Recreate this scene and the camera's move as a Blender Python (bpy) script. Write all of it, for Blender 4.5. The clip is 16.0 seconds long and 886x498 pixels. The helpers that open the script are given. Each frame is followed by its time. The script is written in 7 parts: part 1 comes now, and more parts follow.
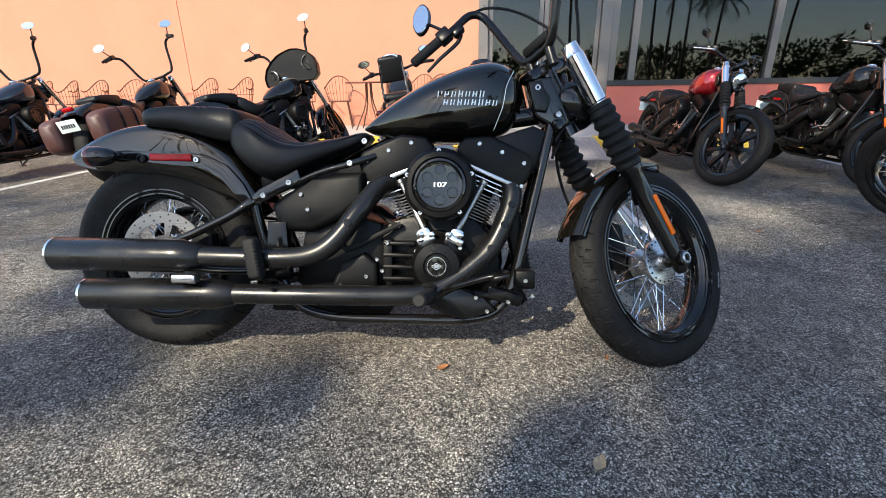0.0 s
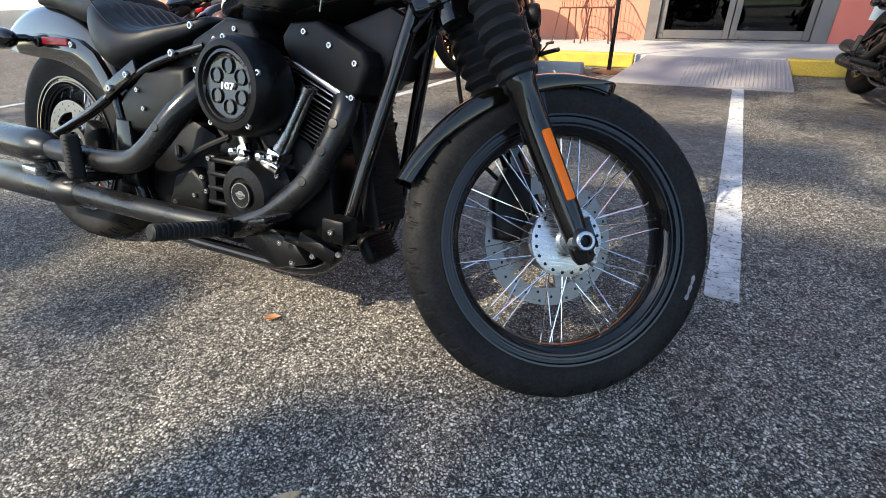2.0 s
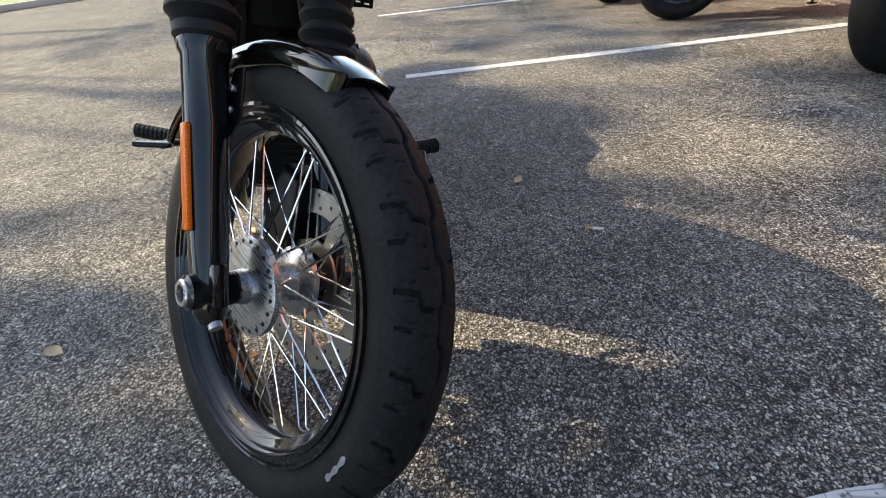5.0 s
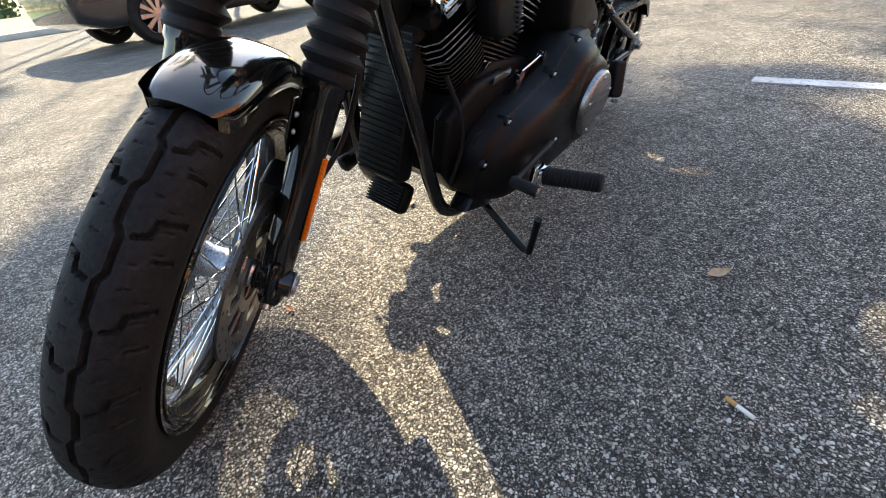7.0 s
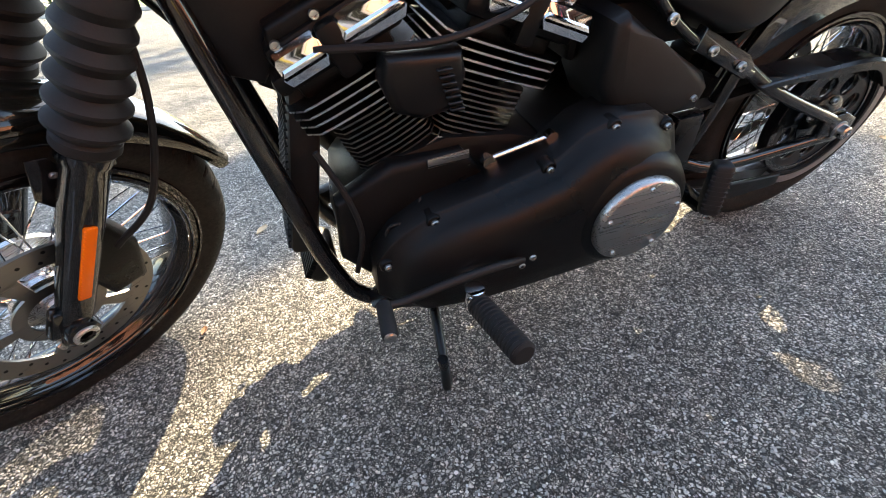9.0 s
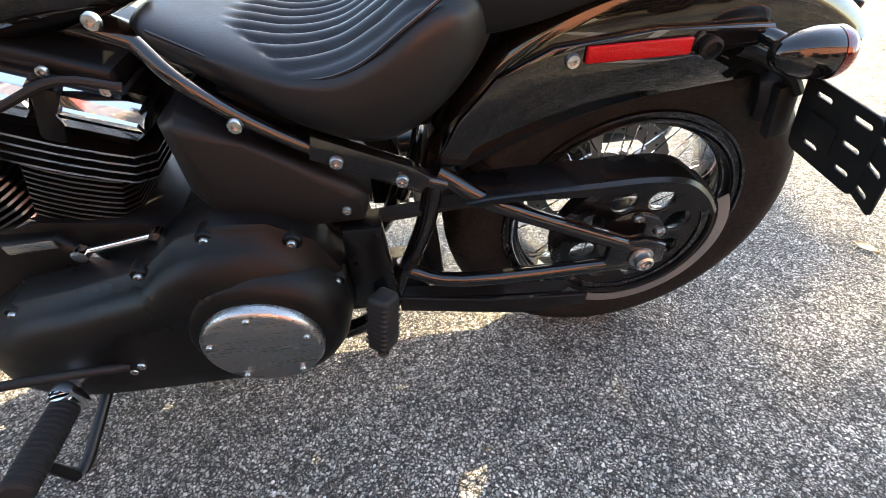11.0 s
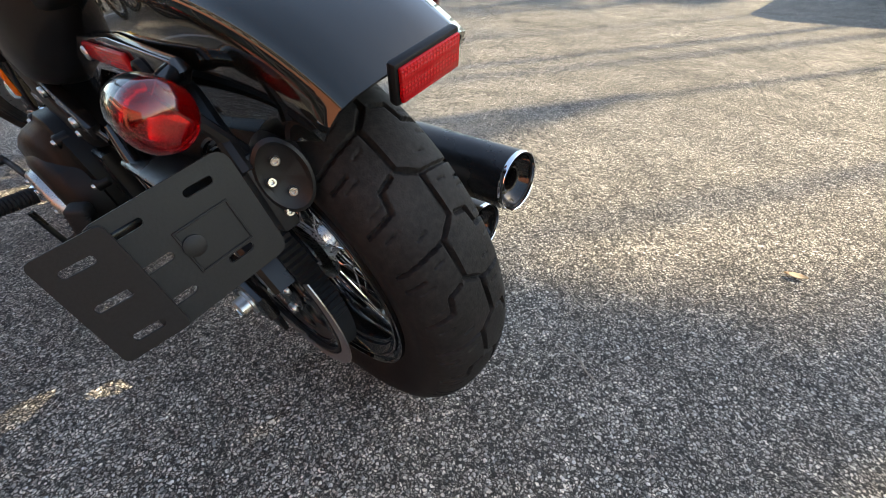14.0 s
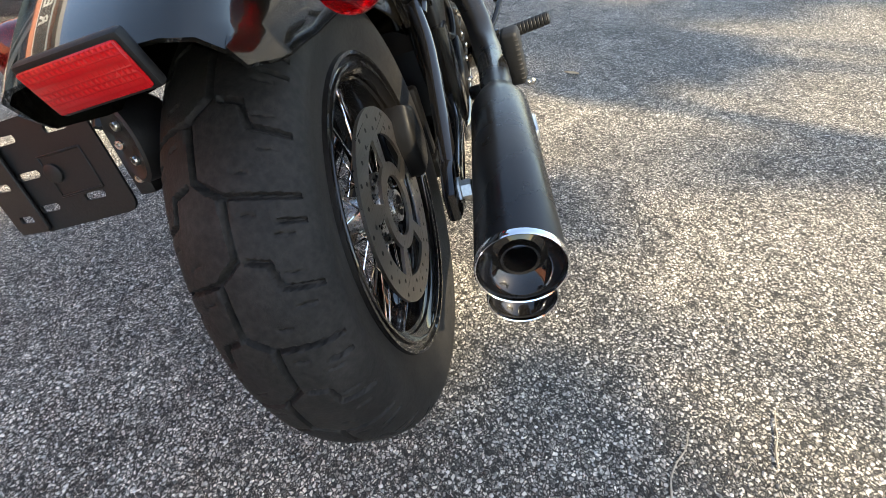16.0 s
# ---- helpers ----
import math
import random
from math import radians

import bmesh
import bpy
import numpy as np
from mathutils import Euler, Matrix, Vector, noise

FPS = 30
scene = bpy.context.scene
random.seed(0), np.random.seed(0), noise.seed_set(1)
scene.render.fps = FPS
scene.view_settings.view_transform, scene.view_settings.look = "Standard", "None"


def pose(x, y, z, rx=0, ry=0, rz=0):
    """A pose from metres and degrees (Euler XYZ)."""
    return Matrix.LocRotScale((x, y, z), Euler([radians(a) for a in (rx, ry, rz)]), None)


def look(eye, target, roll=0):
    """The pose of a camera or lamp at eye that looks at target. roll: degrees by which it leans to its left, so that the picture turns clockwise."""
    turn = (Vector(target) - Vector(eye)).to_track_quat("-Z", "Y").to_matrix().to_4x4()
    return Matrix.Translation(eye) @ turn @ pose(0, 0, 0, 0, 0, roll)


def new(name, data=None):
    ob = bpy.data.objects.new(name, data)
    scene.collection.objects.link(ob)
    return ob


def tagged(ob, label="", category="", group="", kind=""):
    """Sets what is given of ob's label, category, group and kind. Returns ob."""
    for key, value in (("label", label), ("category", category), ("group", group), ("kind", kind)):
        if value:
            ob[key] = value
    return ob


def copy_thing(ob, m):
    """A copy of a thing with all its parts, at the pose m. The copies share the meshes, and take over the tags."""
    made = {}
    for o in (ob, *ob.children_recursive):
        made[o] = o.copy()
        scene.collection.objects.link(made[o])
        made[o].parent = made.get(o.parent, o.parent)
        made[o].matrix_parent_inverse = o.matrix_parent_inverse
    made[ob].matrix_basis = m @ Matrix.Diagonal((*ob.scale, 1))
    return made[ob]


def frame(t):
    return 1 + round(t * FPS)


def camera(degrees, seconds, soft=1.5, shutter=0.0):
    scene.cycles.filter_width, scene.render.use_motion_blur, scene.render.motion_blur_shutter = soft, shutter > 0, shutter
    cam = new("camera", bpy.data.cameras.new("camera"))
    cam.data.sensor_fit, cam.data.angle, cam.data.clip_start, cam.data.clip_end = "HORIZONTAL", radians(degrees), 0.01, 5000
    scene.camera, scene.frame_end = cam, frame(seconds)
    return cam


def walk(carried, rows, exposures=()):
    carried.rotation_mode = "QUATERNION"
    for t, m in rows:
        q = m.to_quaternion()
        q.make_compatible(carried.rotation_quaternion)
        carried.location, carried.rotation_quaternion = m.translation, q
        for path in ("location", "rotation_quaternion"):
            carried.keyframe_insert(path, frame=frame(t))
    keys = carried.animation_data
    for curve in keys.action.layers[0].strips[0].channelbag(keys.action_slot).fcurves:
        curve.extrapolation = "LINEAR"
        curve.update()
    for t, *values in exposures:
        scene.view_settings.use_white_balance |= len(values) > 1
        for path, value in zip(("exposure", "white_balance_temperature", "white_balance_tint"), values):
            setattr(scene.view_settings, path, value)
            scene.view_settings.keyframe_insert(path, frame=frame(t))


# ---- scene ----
cam = camera(88.2, 16.0, soft=0.5)
PATH = [
    (0, (0.186, -1.41, 0.852), (0.053, 0.466, 0.173), -0.9),
    (0.5, (0.375, -1.286, 0.835), (0.083, 0.534, 0.057), -0.8),
    (1, (0.609, -1.144, 0.811), (0.151, 0.605, -0.043), -0.7),
    (1.5, (0.796, -0.991, 0.766), (0.166, 0.67, -0.153), -0.9),
    (2, (0.946, -0.838, 0.738), (0.139, 0.72, -0.221), -1.2),
    (2.5, (1.093, -0.662, 0.721), (0.124, 0.773, -0.279), -1.4),
    (3, (1.222, -0.507, 0.706), (0.1, 0.783, -0.331), -1.7),
    (3.5, (1.308, -0.347, 0.699), (0.027, 0.757, -0.369), -2.1),
    (4, (1.358, -0.179, 0.695), (-0.068, 0.701, -0.396), -2.7),
    (4.2, (1.376, -0.105, 0.699), (-0.1, 0.669, -0.406), -3.0),
    (6.3, (1.182, 0.613, 0.662), (-0.331, -0.086, -0.444), -8.5),
    (6.5, (1.134, 0.642, 0.653), (-0.325, -0.166, -0.452), -8.1),
    (7, (0.999, 0.739, 0.662), (-0.247, -0.377, -0.434), -8.3),
    (7.5, (0.843, 0.81, 0.667), (-0.162, -0.538, -0.416), -8.2),
    (8, (0.663, 0.849, 0.659), (-0.127, -0.643, -0.413), -7.4),
    (8.2, (0.597, 0.849, 0.653), (-0.118, -0.695, -0.397), -7.2),
    (10.3, (-0.199, 0.816, 0.738), (-0.464, -0.837, -0.355), -3.8),
    (10.5, (-0.274, 0.81, 0.739), (-0.509, -0.853, -0.347), -3.7),
    (11, (-0.467, 0.784, 0.734), (-0.573, -0.89, -0.356), -3.4),
    (11.5, (-0.706, 0.763, 0.733), (-0.672, -0.918, -0.349), -2.9),
    (12, (-0.882, 0.726, 0.735), (-0.69, -0.941, -0.353), -2.3),
    (12.5, (-1.056, 0.647, 0.742), (-0.668, -0.971, -0.368), -1.8),
    (13, (-1.185, 0.559, 0.746), (-0.567, -0.976, -0.378), -1.5),
    (13.5, (-1.32, 0.469, 0.749), (-0.462, -0.932, -0.393), -1.3),
    (14, (-1.4, 0.354, 0.732), (-0.303, -0.849, -0.43), -1.5),
    (14.5, (-1.458, 0.208, 0.743), (-0.13, -0.709, -0.439), -1.9),
    (15, (-1.471, 0.082, 0.738), (0.014, -0.464, -0.486), -2.6),
    (15.5, (-1.455, -0.062, 0.739), (0.079, -0.221, -0.535), -3.8),
    (16, (-1.394, -0.171, 0.725), (0.105, -0.002, -0.589), -5.4),
]
walk(cam, [(t, look(eye, target, roll)) for t, eye, target, roll in PATH],
     exposures=[(0, 1.2, 6700, 8), (2.0, 1.4, 6800, 8), (3.5, 1.4, 7500, 8), (6.5, 2.0, 7700, 8), (8.2, 2.5, 7800, 8), (10.5, 3.15, 8100, 8), (11.5, 3.1, 8000, 8), (12.5, 2.7, 7600, 8), (13.5, 2.2, 8100, 8), (14.5, 2.05, 8100, 8), (15.2, 2.05, 7900, 8), (16, 2.25, 7700, 8)])

# ---- world, sun ----
SUN_AZ, SUN_EL = 59.0, 38.0          # way the shadows fall (degrees from +x), height of the sun
world = bpy.data.worlds.new("sky")
scene.world = world
world.use_nodes = True
wt = world.node_tree
sky = wt.nodes.new("ShaderNodeTexSky")
sky.sky_type = "NISHITA"
sky.sun_disc = False
sky.sun_elevation = radians(SUN_EL)
sky.sun_rotation = radians(90 - (SUN_AZ + 180))
sky.dust_density = 0.8
sky.ozone_density = 1.4
sky.altitude = 500
wt.links.new(sky.outputs[0], wt.nodes["Background"].inputs[0])
wt.nodes["Background"].inputs[1].default_value = 0.15
sun = new("sun", bpy.data.lights.new("sun", "SUN"))
sun.data.energy = 3.7
sun.data.angle = radians(0.45)
sun.data.color = (1.0, 0.90, 0.72)
to_ground = Vector((math.cos(radians(SUN_AZ)) * math.cos(radians(SUN_EL)), math.sin(radians(SUN_AZ)) * math.cos(radians(SUN_EL)), -math.sin(radians(SUN_EL))))
sun.matrix_world = look((0, 0, 30), Vector((0, 0, 30)) + to_ground)


# ---- materials ----
class Nodes:
    """A node material with a Principled shader, and short calls to wire it."""

    def __init__(self, name, base=(0.5, 0.5, 0.5), rough=0.5, metal=0.0, **more):
        self.m = bpy.data.materials.new(name)
        self.m.use_nodes = True
        self.t = self.m.node_tree
        self.b = self.t.nodes["Principled BSDF"]
        self.b.inputs["Base Color"].default_value = (*base, 1)
        self.b.inputs["Roughness"].default_value = rough
        self.b.inputs["Metallic"].default_value = metal
        for key, value in more.items():
            self.b.inputs[key.replace("_", " ")].default_value = value
        self.co = self.node("ShaderNodeTexCoord").outputs["Object"]

    def node(self, kind, **settings):
        n = self.t.nodes.new(kind)
        for key, value in settings.items():
            if key in n.inputs:
                if hasattr(value, "is_linked"):
                    self.t.links.new(value, n.inputs[key])
                else:
                    n.inputs[key].default_value = value
            else:
                setattr(n, key, value)
        return n

    def noise(self, scale, detail=4, rough=0.55, co=None):
        n = self.node("ShaderNodeTexNoise", Scale=scale, Detail=detail, Roughness=rough)
        self.t.links.new(co or self.co, n.inputs["Vector"])
        return n.outputs[0]

    def ramp(self, fac, *stops):
        n = self.node("ShaderNodeValToRGB")
        self.t.links.new(fac, n.inputs[0])
        e = n.color_ramp.elements
        while len(e) < len(stops):
            e.new(0.5)
        for el, (pos, col) in zip(e, stops):
            el.position = pos
            el.color = (*col, 1) if len(col) == 3 else (col[0],) * 3 + (1,)
        return n.outputs[0]

    def mix(self, fac, a, b, blend="MIX"):
        n = self.node("ShaderNodeMix", data_type="RGBA", blend_type=blend)
        for k, v in ((0, fac), (6, a), (7, b)):
            if hasattr(v, "is_linked"):
                self.t.links.new(v, n.inputs[k])
            else:
                n.inputs[k].default_value = v if k == 0 else (*v, 1)
        return n.outputs[2]

    def math(self, op, a, b):
        n = self.node("ShaderNodeMath", operation=op)
        for k, v in ((0, a), (1, b)):
            if hasattr(v, "is_linked"):
                self.t.links.new(v, n.inputs[k])
            else:
                n.inputs[k].default_value = v
        return n.outputs[0]

    def set(self, key, value):
        self.t.links.new(value, self.b.inputs[key])
        return self

    def bump(self, height, strength=0.3, distance=0.002):
        n = self.node("ShaderNodeBump", Strength=strength, Distance=distance)
        self.t.links.new(height, n.inputs["Height"])
        self.t.links.new(n.outputs[0], self.b.inputs["Normal"])
        return self


def surface(name, base, rough, metal=0.0, grain=200, vary=0.25, bump=0.1, rough_vary=0.15, **more):
    """A plain surface with grain and blotches at two scales."""
    n = Nodes(name, base, rough, metal, **more)
    big, fine = n.noise(6, 5), n.noise(grain, 3)
    dark, light = [c * (1 - vary) for c in base], [min(1, c * (1 + vary)) for c in base]
    n.set("Base Color", n.ramp(n.mix(0.5, big, fine), (0.3, dark), (0.7, light)))
    n.set("Roughness", n.ramp(big, (0.3, (max(0.02, rough - rough_vary),)), (0.7, (min(1, rough + rough_vary),))))
    if bump:
        n.bump(fine, bump, 0.001)
    return n.m


def asphalt_material():
    n = Nodes("asphalt_chips", (0.1, 0.1, 0.1), 0.85)
    warp = n.node("ShaderNodeVectorMath", operation="ADD")
    n.t.links.new(n.co, warp.inputs[0])
    wob = n.node("ShaderNodeTexNoise", Scale=130.0, Detail=4.0)
    n.t.links.new(n.co, wob.inputs["Vector"])
    sc = n.node("ShaderNodeVectorMath", operation="SCALE", Scale=0.012)
    n.t.links.new(wob.outputs["Color"], sc.inputs[0])
    n.t.links.new(sc.outputs[0], warp.inputs[1])
    v = n.node("ShaderNodeTexVoronoi", Scale=150.0)
    gap = n.node("ShaderNodeTexVoronoi", Scale=150.0, feature="DISTANCE_TO_EDGE")
    n.t.links.new(warp.outputs[0], gap.inputs["Vector"])
    n.t.links.new(warp.outputs[0], v.inputs["Vector"])
    v2 = n.node("ShaderNodeTexVoronoi", Scale=245.0)
    n.t.links.new(warp.outputs[0], v2.inputs["Vector"])
    sep = n.node("ShaderNodeSeparateColor")
    n.t.links.new(v.outputs["Color"], sep.inputs[0])
    sep2 = n.node("ShaderNodeSeparateColor")
    n.t.links.new(v2.outputs["Color"], sep2.inputs[0])
    stone = n.ramp(sep.outputs[0], (0.0, (0.025, 0.024, 0.023)), (0.30, (0.14, 0.133, 0.124)), (0.66, (0.32, 0.304, 0.284)), (0.86, (0.42, 0.40, 0.37)), (1.0, (0.50, 0.477, 0.443)))
    small = n.ramp(sep2.outputs[1], (0.0, (0.022, 0.021, 0.020)), (0.5, (0.20, 0.19, 0.176)), (0.8, (0.37, 0.35, 0.32)), (1.0, (0.50, 0.475, 0.436)))
    which = n.ramp(sep.outputs[1], (0.34, (0,)), (0.38, (1,)))
    col = n.mix(which, stone, small)
    edge = n.ramp(gap.outputs[0], (0.03, (1.0,)), (0.22, (0,)))
    col = n.mix(edge, col, (0.014, 0.0132, 0.012))
    wear = n.ramp(n.noise(0.9, 6, 0.6), (0.38, (1.56, 1.50, 1.38)), (0.62, (2.05, 1.98, 1.84)))
    col = n.mix(1.0, col, wear, "MULTIPLY")
    # blotches for stains, with some of the streaky sun dapple painted in
    stain_dapple = n.ramp(n.noise(4.5, 9, 0.74), (0.36, (0.62,)), (0.64, (1.24,)))
    col = n.mix(1.0, col, stain_dapple, "MULTIPLY")
    twist = n.node("ShaderNodeVectorMath", operation="ADD")
    n.t.links.new(n.co, twist.inputs[0])
    wave = n.node("ShaderNodeTexNoise", Scale=2.2, Detail=6.0, Roughness=0.7)
    n.t.links.new(n.co, wave.inputs["Vector"])
    amp = n.node("ShaderNodeVectorMath", operation="SCALE", Scale=0.55)
    n.t.links.new(wave.outputs["Color"], amp.inputs[0])
    n.t.links.new(amp.outputs[0], twist.inputs[1])
    net = n.node("ShaderNodeTexVoronoi", Scale=1.1, feature="DISTANCE_TO_EDGE")
    n.t.links.new(twist.outputs[0], net.inputs["Vector"])
    some = n.ramp(n.noise(0.8, 2), (0.45, (0,)), (0.52, (1,)))
    crack = n.math("MULTIPLY", n.ramp(net.outputs[0], (0.003, (1,)), (0.008, (0,))), some)
    col = n.mix(n.math("MULTIPLY", crack, 0.8), col, (0.02, 0.019, 0.018))
    grit = n.ramp(n.noise(26, 6, 0.75), (0.34, (0.55,)), (0.66, (1.30,)))
    col = n.mix(1.0, col, grit, "MULTIPLY")
    n.set("Base Color", col)
    h = n.math("ADD", n.math("MULTIPLY", n.ramp(gap.outputs[0], (0.0, (0,)), (0.2, (1,))), 0.6), n.math("MULTIPLY", sep.outputs[2], 0.7))
    h2 = n.math("MULTIPLY", n.noise(320, 3), 0.5)
    n.bump(n.math("ADD", h, h2), 1.0, 0.008)
    return n.m


def wall_material(name, base):
    n = Nodes(name, base, 0.85)
    blot = n.ramp(n.noise(1.3, 6, 0.6), (0.3, [c * 0.9 for c in base]), (0.7, [min(1, c * 1.06) for c in base]))
    n.set("Base Color", n.mix(0.25, blot, n.ramp(n.noise(60, 4), (0.3, [c * 0.85 for c in base]), (0.7, base))))
    return n.bump(n.noise(140, 5, 0.7), 0.35, 0.004).m


def gloss_black():
    n = Nodes("black_gloss_paint", (0.006, 0.006, 0.007), 0.3, 0.0, Coat_Weight=1.0, Coat_Roughness=0.02, Specular_IOR_Level=0.06)
    n.set("Roughness", n.ramp(n.noise(9, 6), (0.3, (0.25,)), (0.75, (0.4,))))
    n.set("Base Color", n.ramp(n.noise(900, 2), (0.4, (0.003, 0.003, 0.0035)), (0.7, (0.009, 0.008, 0.007))))
    return n.m


def flake_paint(name, base):
    n = Nodes(name, base, 0.25, 0.35, Coat_Weight=1.0, Coat_Roughness=0.03)
    n.set("Base Color", n.ramp(n.noise(1200, 2), (0.35, [c * 0.7 for c in base]), (0.7, [c * 1.3 for c in base])))
    return n.m


def metallic_black():
    n = Nodes("deep_brown_black_paint", (0.03, 0.026, 0.021), 0.3, 0.75, Coat_Weight=1.0, Coat_Roughness=0.012, Coat_IOR=1.5, Specular_IOR_Level=0.1)
    n.set("Base Color", n.ramp(n.noise(1500, 2), (0.35, (0.009, 0.0078, 0.0056)), (0.7, (0.028, 0.024, 0.017))))
    n.set("Roughness", n.ramp(n.noise(7, 4), (0.3, (0.10,)), (0.7, (0.16,))))
    return n.m


def line_paint():
    n = Nodes("worn_white_line_paint", (0.7, 0.7, 0.68), 0.7)
    v = n.node("ShaderNodeTexVoronoi", Scale=19.0, feature="DISTANCE_TO_EDGE")
    n.t.links.new(n.co, v.inputs["Vector"])
    crack = n.ramp(v.outputs[0], (0.0, (0.45,)), (0.022, (1.0,)))
    chip = n.ramp(n.noise(55, 5, 0.7), (0.36, (0.2,)), (0.44, (1.0,)))
    dirt = n.ramp(n.noise(9, 5), (0.3, (0.36, 0.355, 0.35)), (0.65, (0.62, 0.62, 0.61)))
    n.set("Base Color", n.mix(1.0, n.mix(1.0, dirt, crack, "MULTIPLY"), chip, "MULTIPLY"))
    return n.bump(n.noise(240, 4), 0.6, 0.003).m


def leather():
    n = Nodes("black_leather", (0.004, 0.004, 0.0046), 0.44, 0.0, Specular_IOR_Level=0.30)
    v = n.node("ShaderNodeTexVoronoi", Scale=420.0)
    n.t.links.new(n.co, v.inputs["Vector"])
    n.set("Roughness", n.ramp(n.noise(12, 5), (0.3, (0.34,)), (0.7, (0.52,))))
    return n.bump(n.math("ADD", v.outputs["Distance"], n.noise(40, 4)), 0.10, 0.0008).m


def rubber():
    n = Nodes("tyre_rubber", (0.008, 0.008, 0.008), 0.66, 0.0, Specular_IOR_Level=0.16)
    dust = n.ramp(n.noise(14, 6, 0.65), (0.45, (0.0058, 0.0056, 0.0056)), (0.78, (0.020, 0.0185, 0.0172)))
    n.set("Base Color", n.mix(0.35, dust, n.ramp(n.noise(160, 4), (0.35, (0.005, 0.005, 0.005)), (0.7, (0.032, 0.029, 0.027)))))
    return n.bump(n.noise(420, 4), 0.35, 0.0015).m


def lens(name, col, glow=0.0):
    n = Nodes(name, col, 0.2, 0.0, Coat_Weight=0.2, Coat_Roughness=0.03, Specular_IOR_Level=0.15)
    v = n.node("ShaderNodeTexVoronoi", Scale=260.0, distance="CHEBYCHEV", Randomness=0.0)
    n.t.links.new(n.co, v.inputs["Vector"])
    n.set("Base Color", n.ramp(v.outputs["Distance"], (0.1, [min(1, c * 1.35) for c in col]), (0.5, [c * 0.8 for c in col])))
    return n.bump(v.outputs["Distance"], 0.8, 0.002).m


def glass_material():
    n = Nodes("tinted_window_glass", (0.025, 0.029, 0.031), 0.01, 0.0, Transmission_Weight=1.0, IOR=1.52)
    n.set("Roughness", n.ramp(n.noise(2, 3), (0.4, (0.005,)), (0.7, (0.02,))))
    return n.m


def brushed(name, base, rough):
    n = Nodes(name, base, rough, 1.0)
    mp = n.node("ShaderNodeMapping")
    mp.inputs["Scale"].default_value = (8, 400, 400)
    n.t.links.new(n.co, mp.inputs[0])
    n.set("Roughness", n.ramp(n.noise(1.0, 4, 0.6, mp.outputs[0]), (0.3, (max(0.05, rough - 0.1),)), (0.7, (rough + 0.15,))))
    return n.m


ASPHALT = asphalt_material()
LINE = line_paint()
PEACH = wall_material("peach_stucco", (0.54, 0.212, 0.135))
TERRACOTTA = wall_material("terracotta_stucco", (0.55, 0.145, 0.10))
CONCRETE = surface("pale_concrete", (0.40, 0.38, 0.355), 0.85, grain=120, vary=0.2, bump=0.4)
RAMPGREY = surface("ramp_concrete", (0.27, 0.25, 0.25), 0.8, grain=150, vary=0.2, bump=0.5)
YELLOW = surface("yellow_kerb_paint", (0.52, 0.35, 0.05), 0.7, grain=60, vary=0.4, bump=0.3)
ALU_FRAME = surface("bronze_aluminium_frame", (0.17, 0.15, 0.14), 0.4, 0.6, grain=300, vary=0.15)
DARK_FRAME = surface("dark_window_frame", (0.035, 0.034, 0.034), 0.45, 0.3, grain=200)
GLASS = glass_material()
# near-black colour puts the unlit room's shade into its wall and floor
ROOM = surface("unlit_interior_tone", (0.02, 0.019, 0.018), 0.8, grain=20)
BLACK = gloss_black()
GRAPHITE = metallic_black()
SATIN = surface("satin_black_metal", (0.0032, 0.0032, 0.0034), 0.28, 0.0, grain=500, vary=0.3, bump=0.05, Specular_IOR_Level=0.32)
WRINKLE = surface("wrinkle_black_engine", (0.0034, 0.0033, 0.0034), 0.40, 0.0, grain=900, vary=0.35, bump=0.35, Specular_IOR_Level=0.17)
MATTE = surface("matt_black_exhaust", (0.0070, 0.0070, 0.0073), 0.29, 0.05, grain=700, vary=0.3, bump=0.10, Specular_IOR_Level=0.42)
PLASTIC = surface("black_plastic", (0.005, 0.005, 0.0053), 0.45, 0.0, grain=300, vary=0.3, bump=0.15, Specular_IOR_Level=0.22)
BRACKET = surface("black_powder_coat", (0.0058, 0.0058, 0.0061), 0.48, 0.0, grain=400, vary=0.4, bump=0.2, Specular_IOR_Level=0.25)
RUBBER = rubber()
GRIP = surface("black_grip_rubber", (0.006, 0.006, 0.0063), 0.65, 0.0, grain=300, vary=0.3, bump=0.2, Specular_IOR_Level=0.3)
LEATHER = leather()
CHROME = surface("chrome", (0.78, 0.78, 0.79), 0.07, 1.0, grain=60, vary=0.06, bump=0.0, rough_vary=0.04)
ALU = brushed("machined_aluminium", (0.50, 0.50, 0.51), 0.28)
DARK_EDGE = brushed("dull_fin_edge", (0.13, 0.125, 0.12), 0.35)
DISC = brushed("worn_disc_steel", (0.235, 0.22, 0.205), 0.34)
STEEL = brushed("brushed_steel", (0.34, 0.33, 0.32), 0.30)
BOLT = surface("zinc_bolt", (0.46, 0.45, 0.43), 0.3, 1.0, grain=300, vary=0.2)
RED_LENS = lens("red_lens", (0.36, 0.003, 0.006))
RED_GLASS = Nodes("red_lamp_lens", (0.34, 0.0005, 0.002), 0.03, 0.0, Coat_Weight=0.5, Coat_Roughness=0.01, Transmission_Weight=0.8, IOR=1.45).m
ORANGE_LENS = lens("orange_reflector", (0.85, 0.15, 0.006))
SCUFF = surface("scuffed_grey_rubber", (0.20, 0.20, 0.20), 0.8, grain=300, vary=0.6, bump=0.3)
WHITE = surface("white_plastic", (0.75, 0.75, 0.74), 0.5, grain=100, vary=0.1)
PLATE = surface("pale_licence_plate", (0.62, 0.68, 0.66), 0.45, grain=60, vary=0.1)
RED_PAINT = flake_paint("red_metallic_paint", (0.42, 0.012, 0.018))
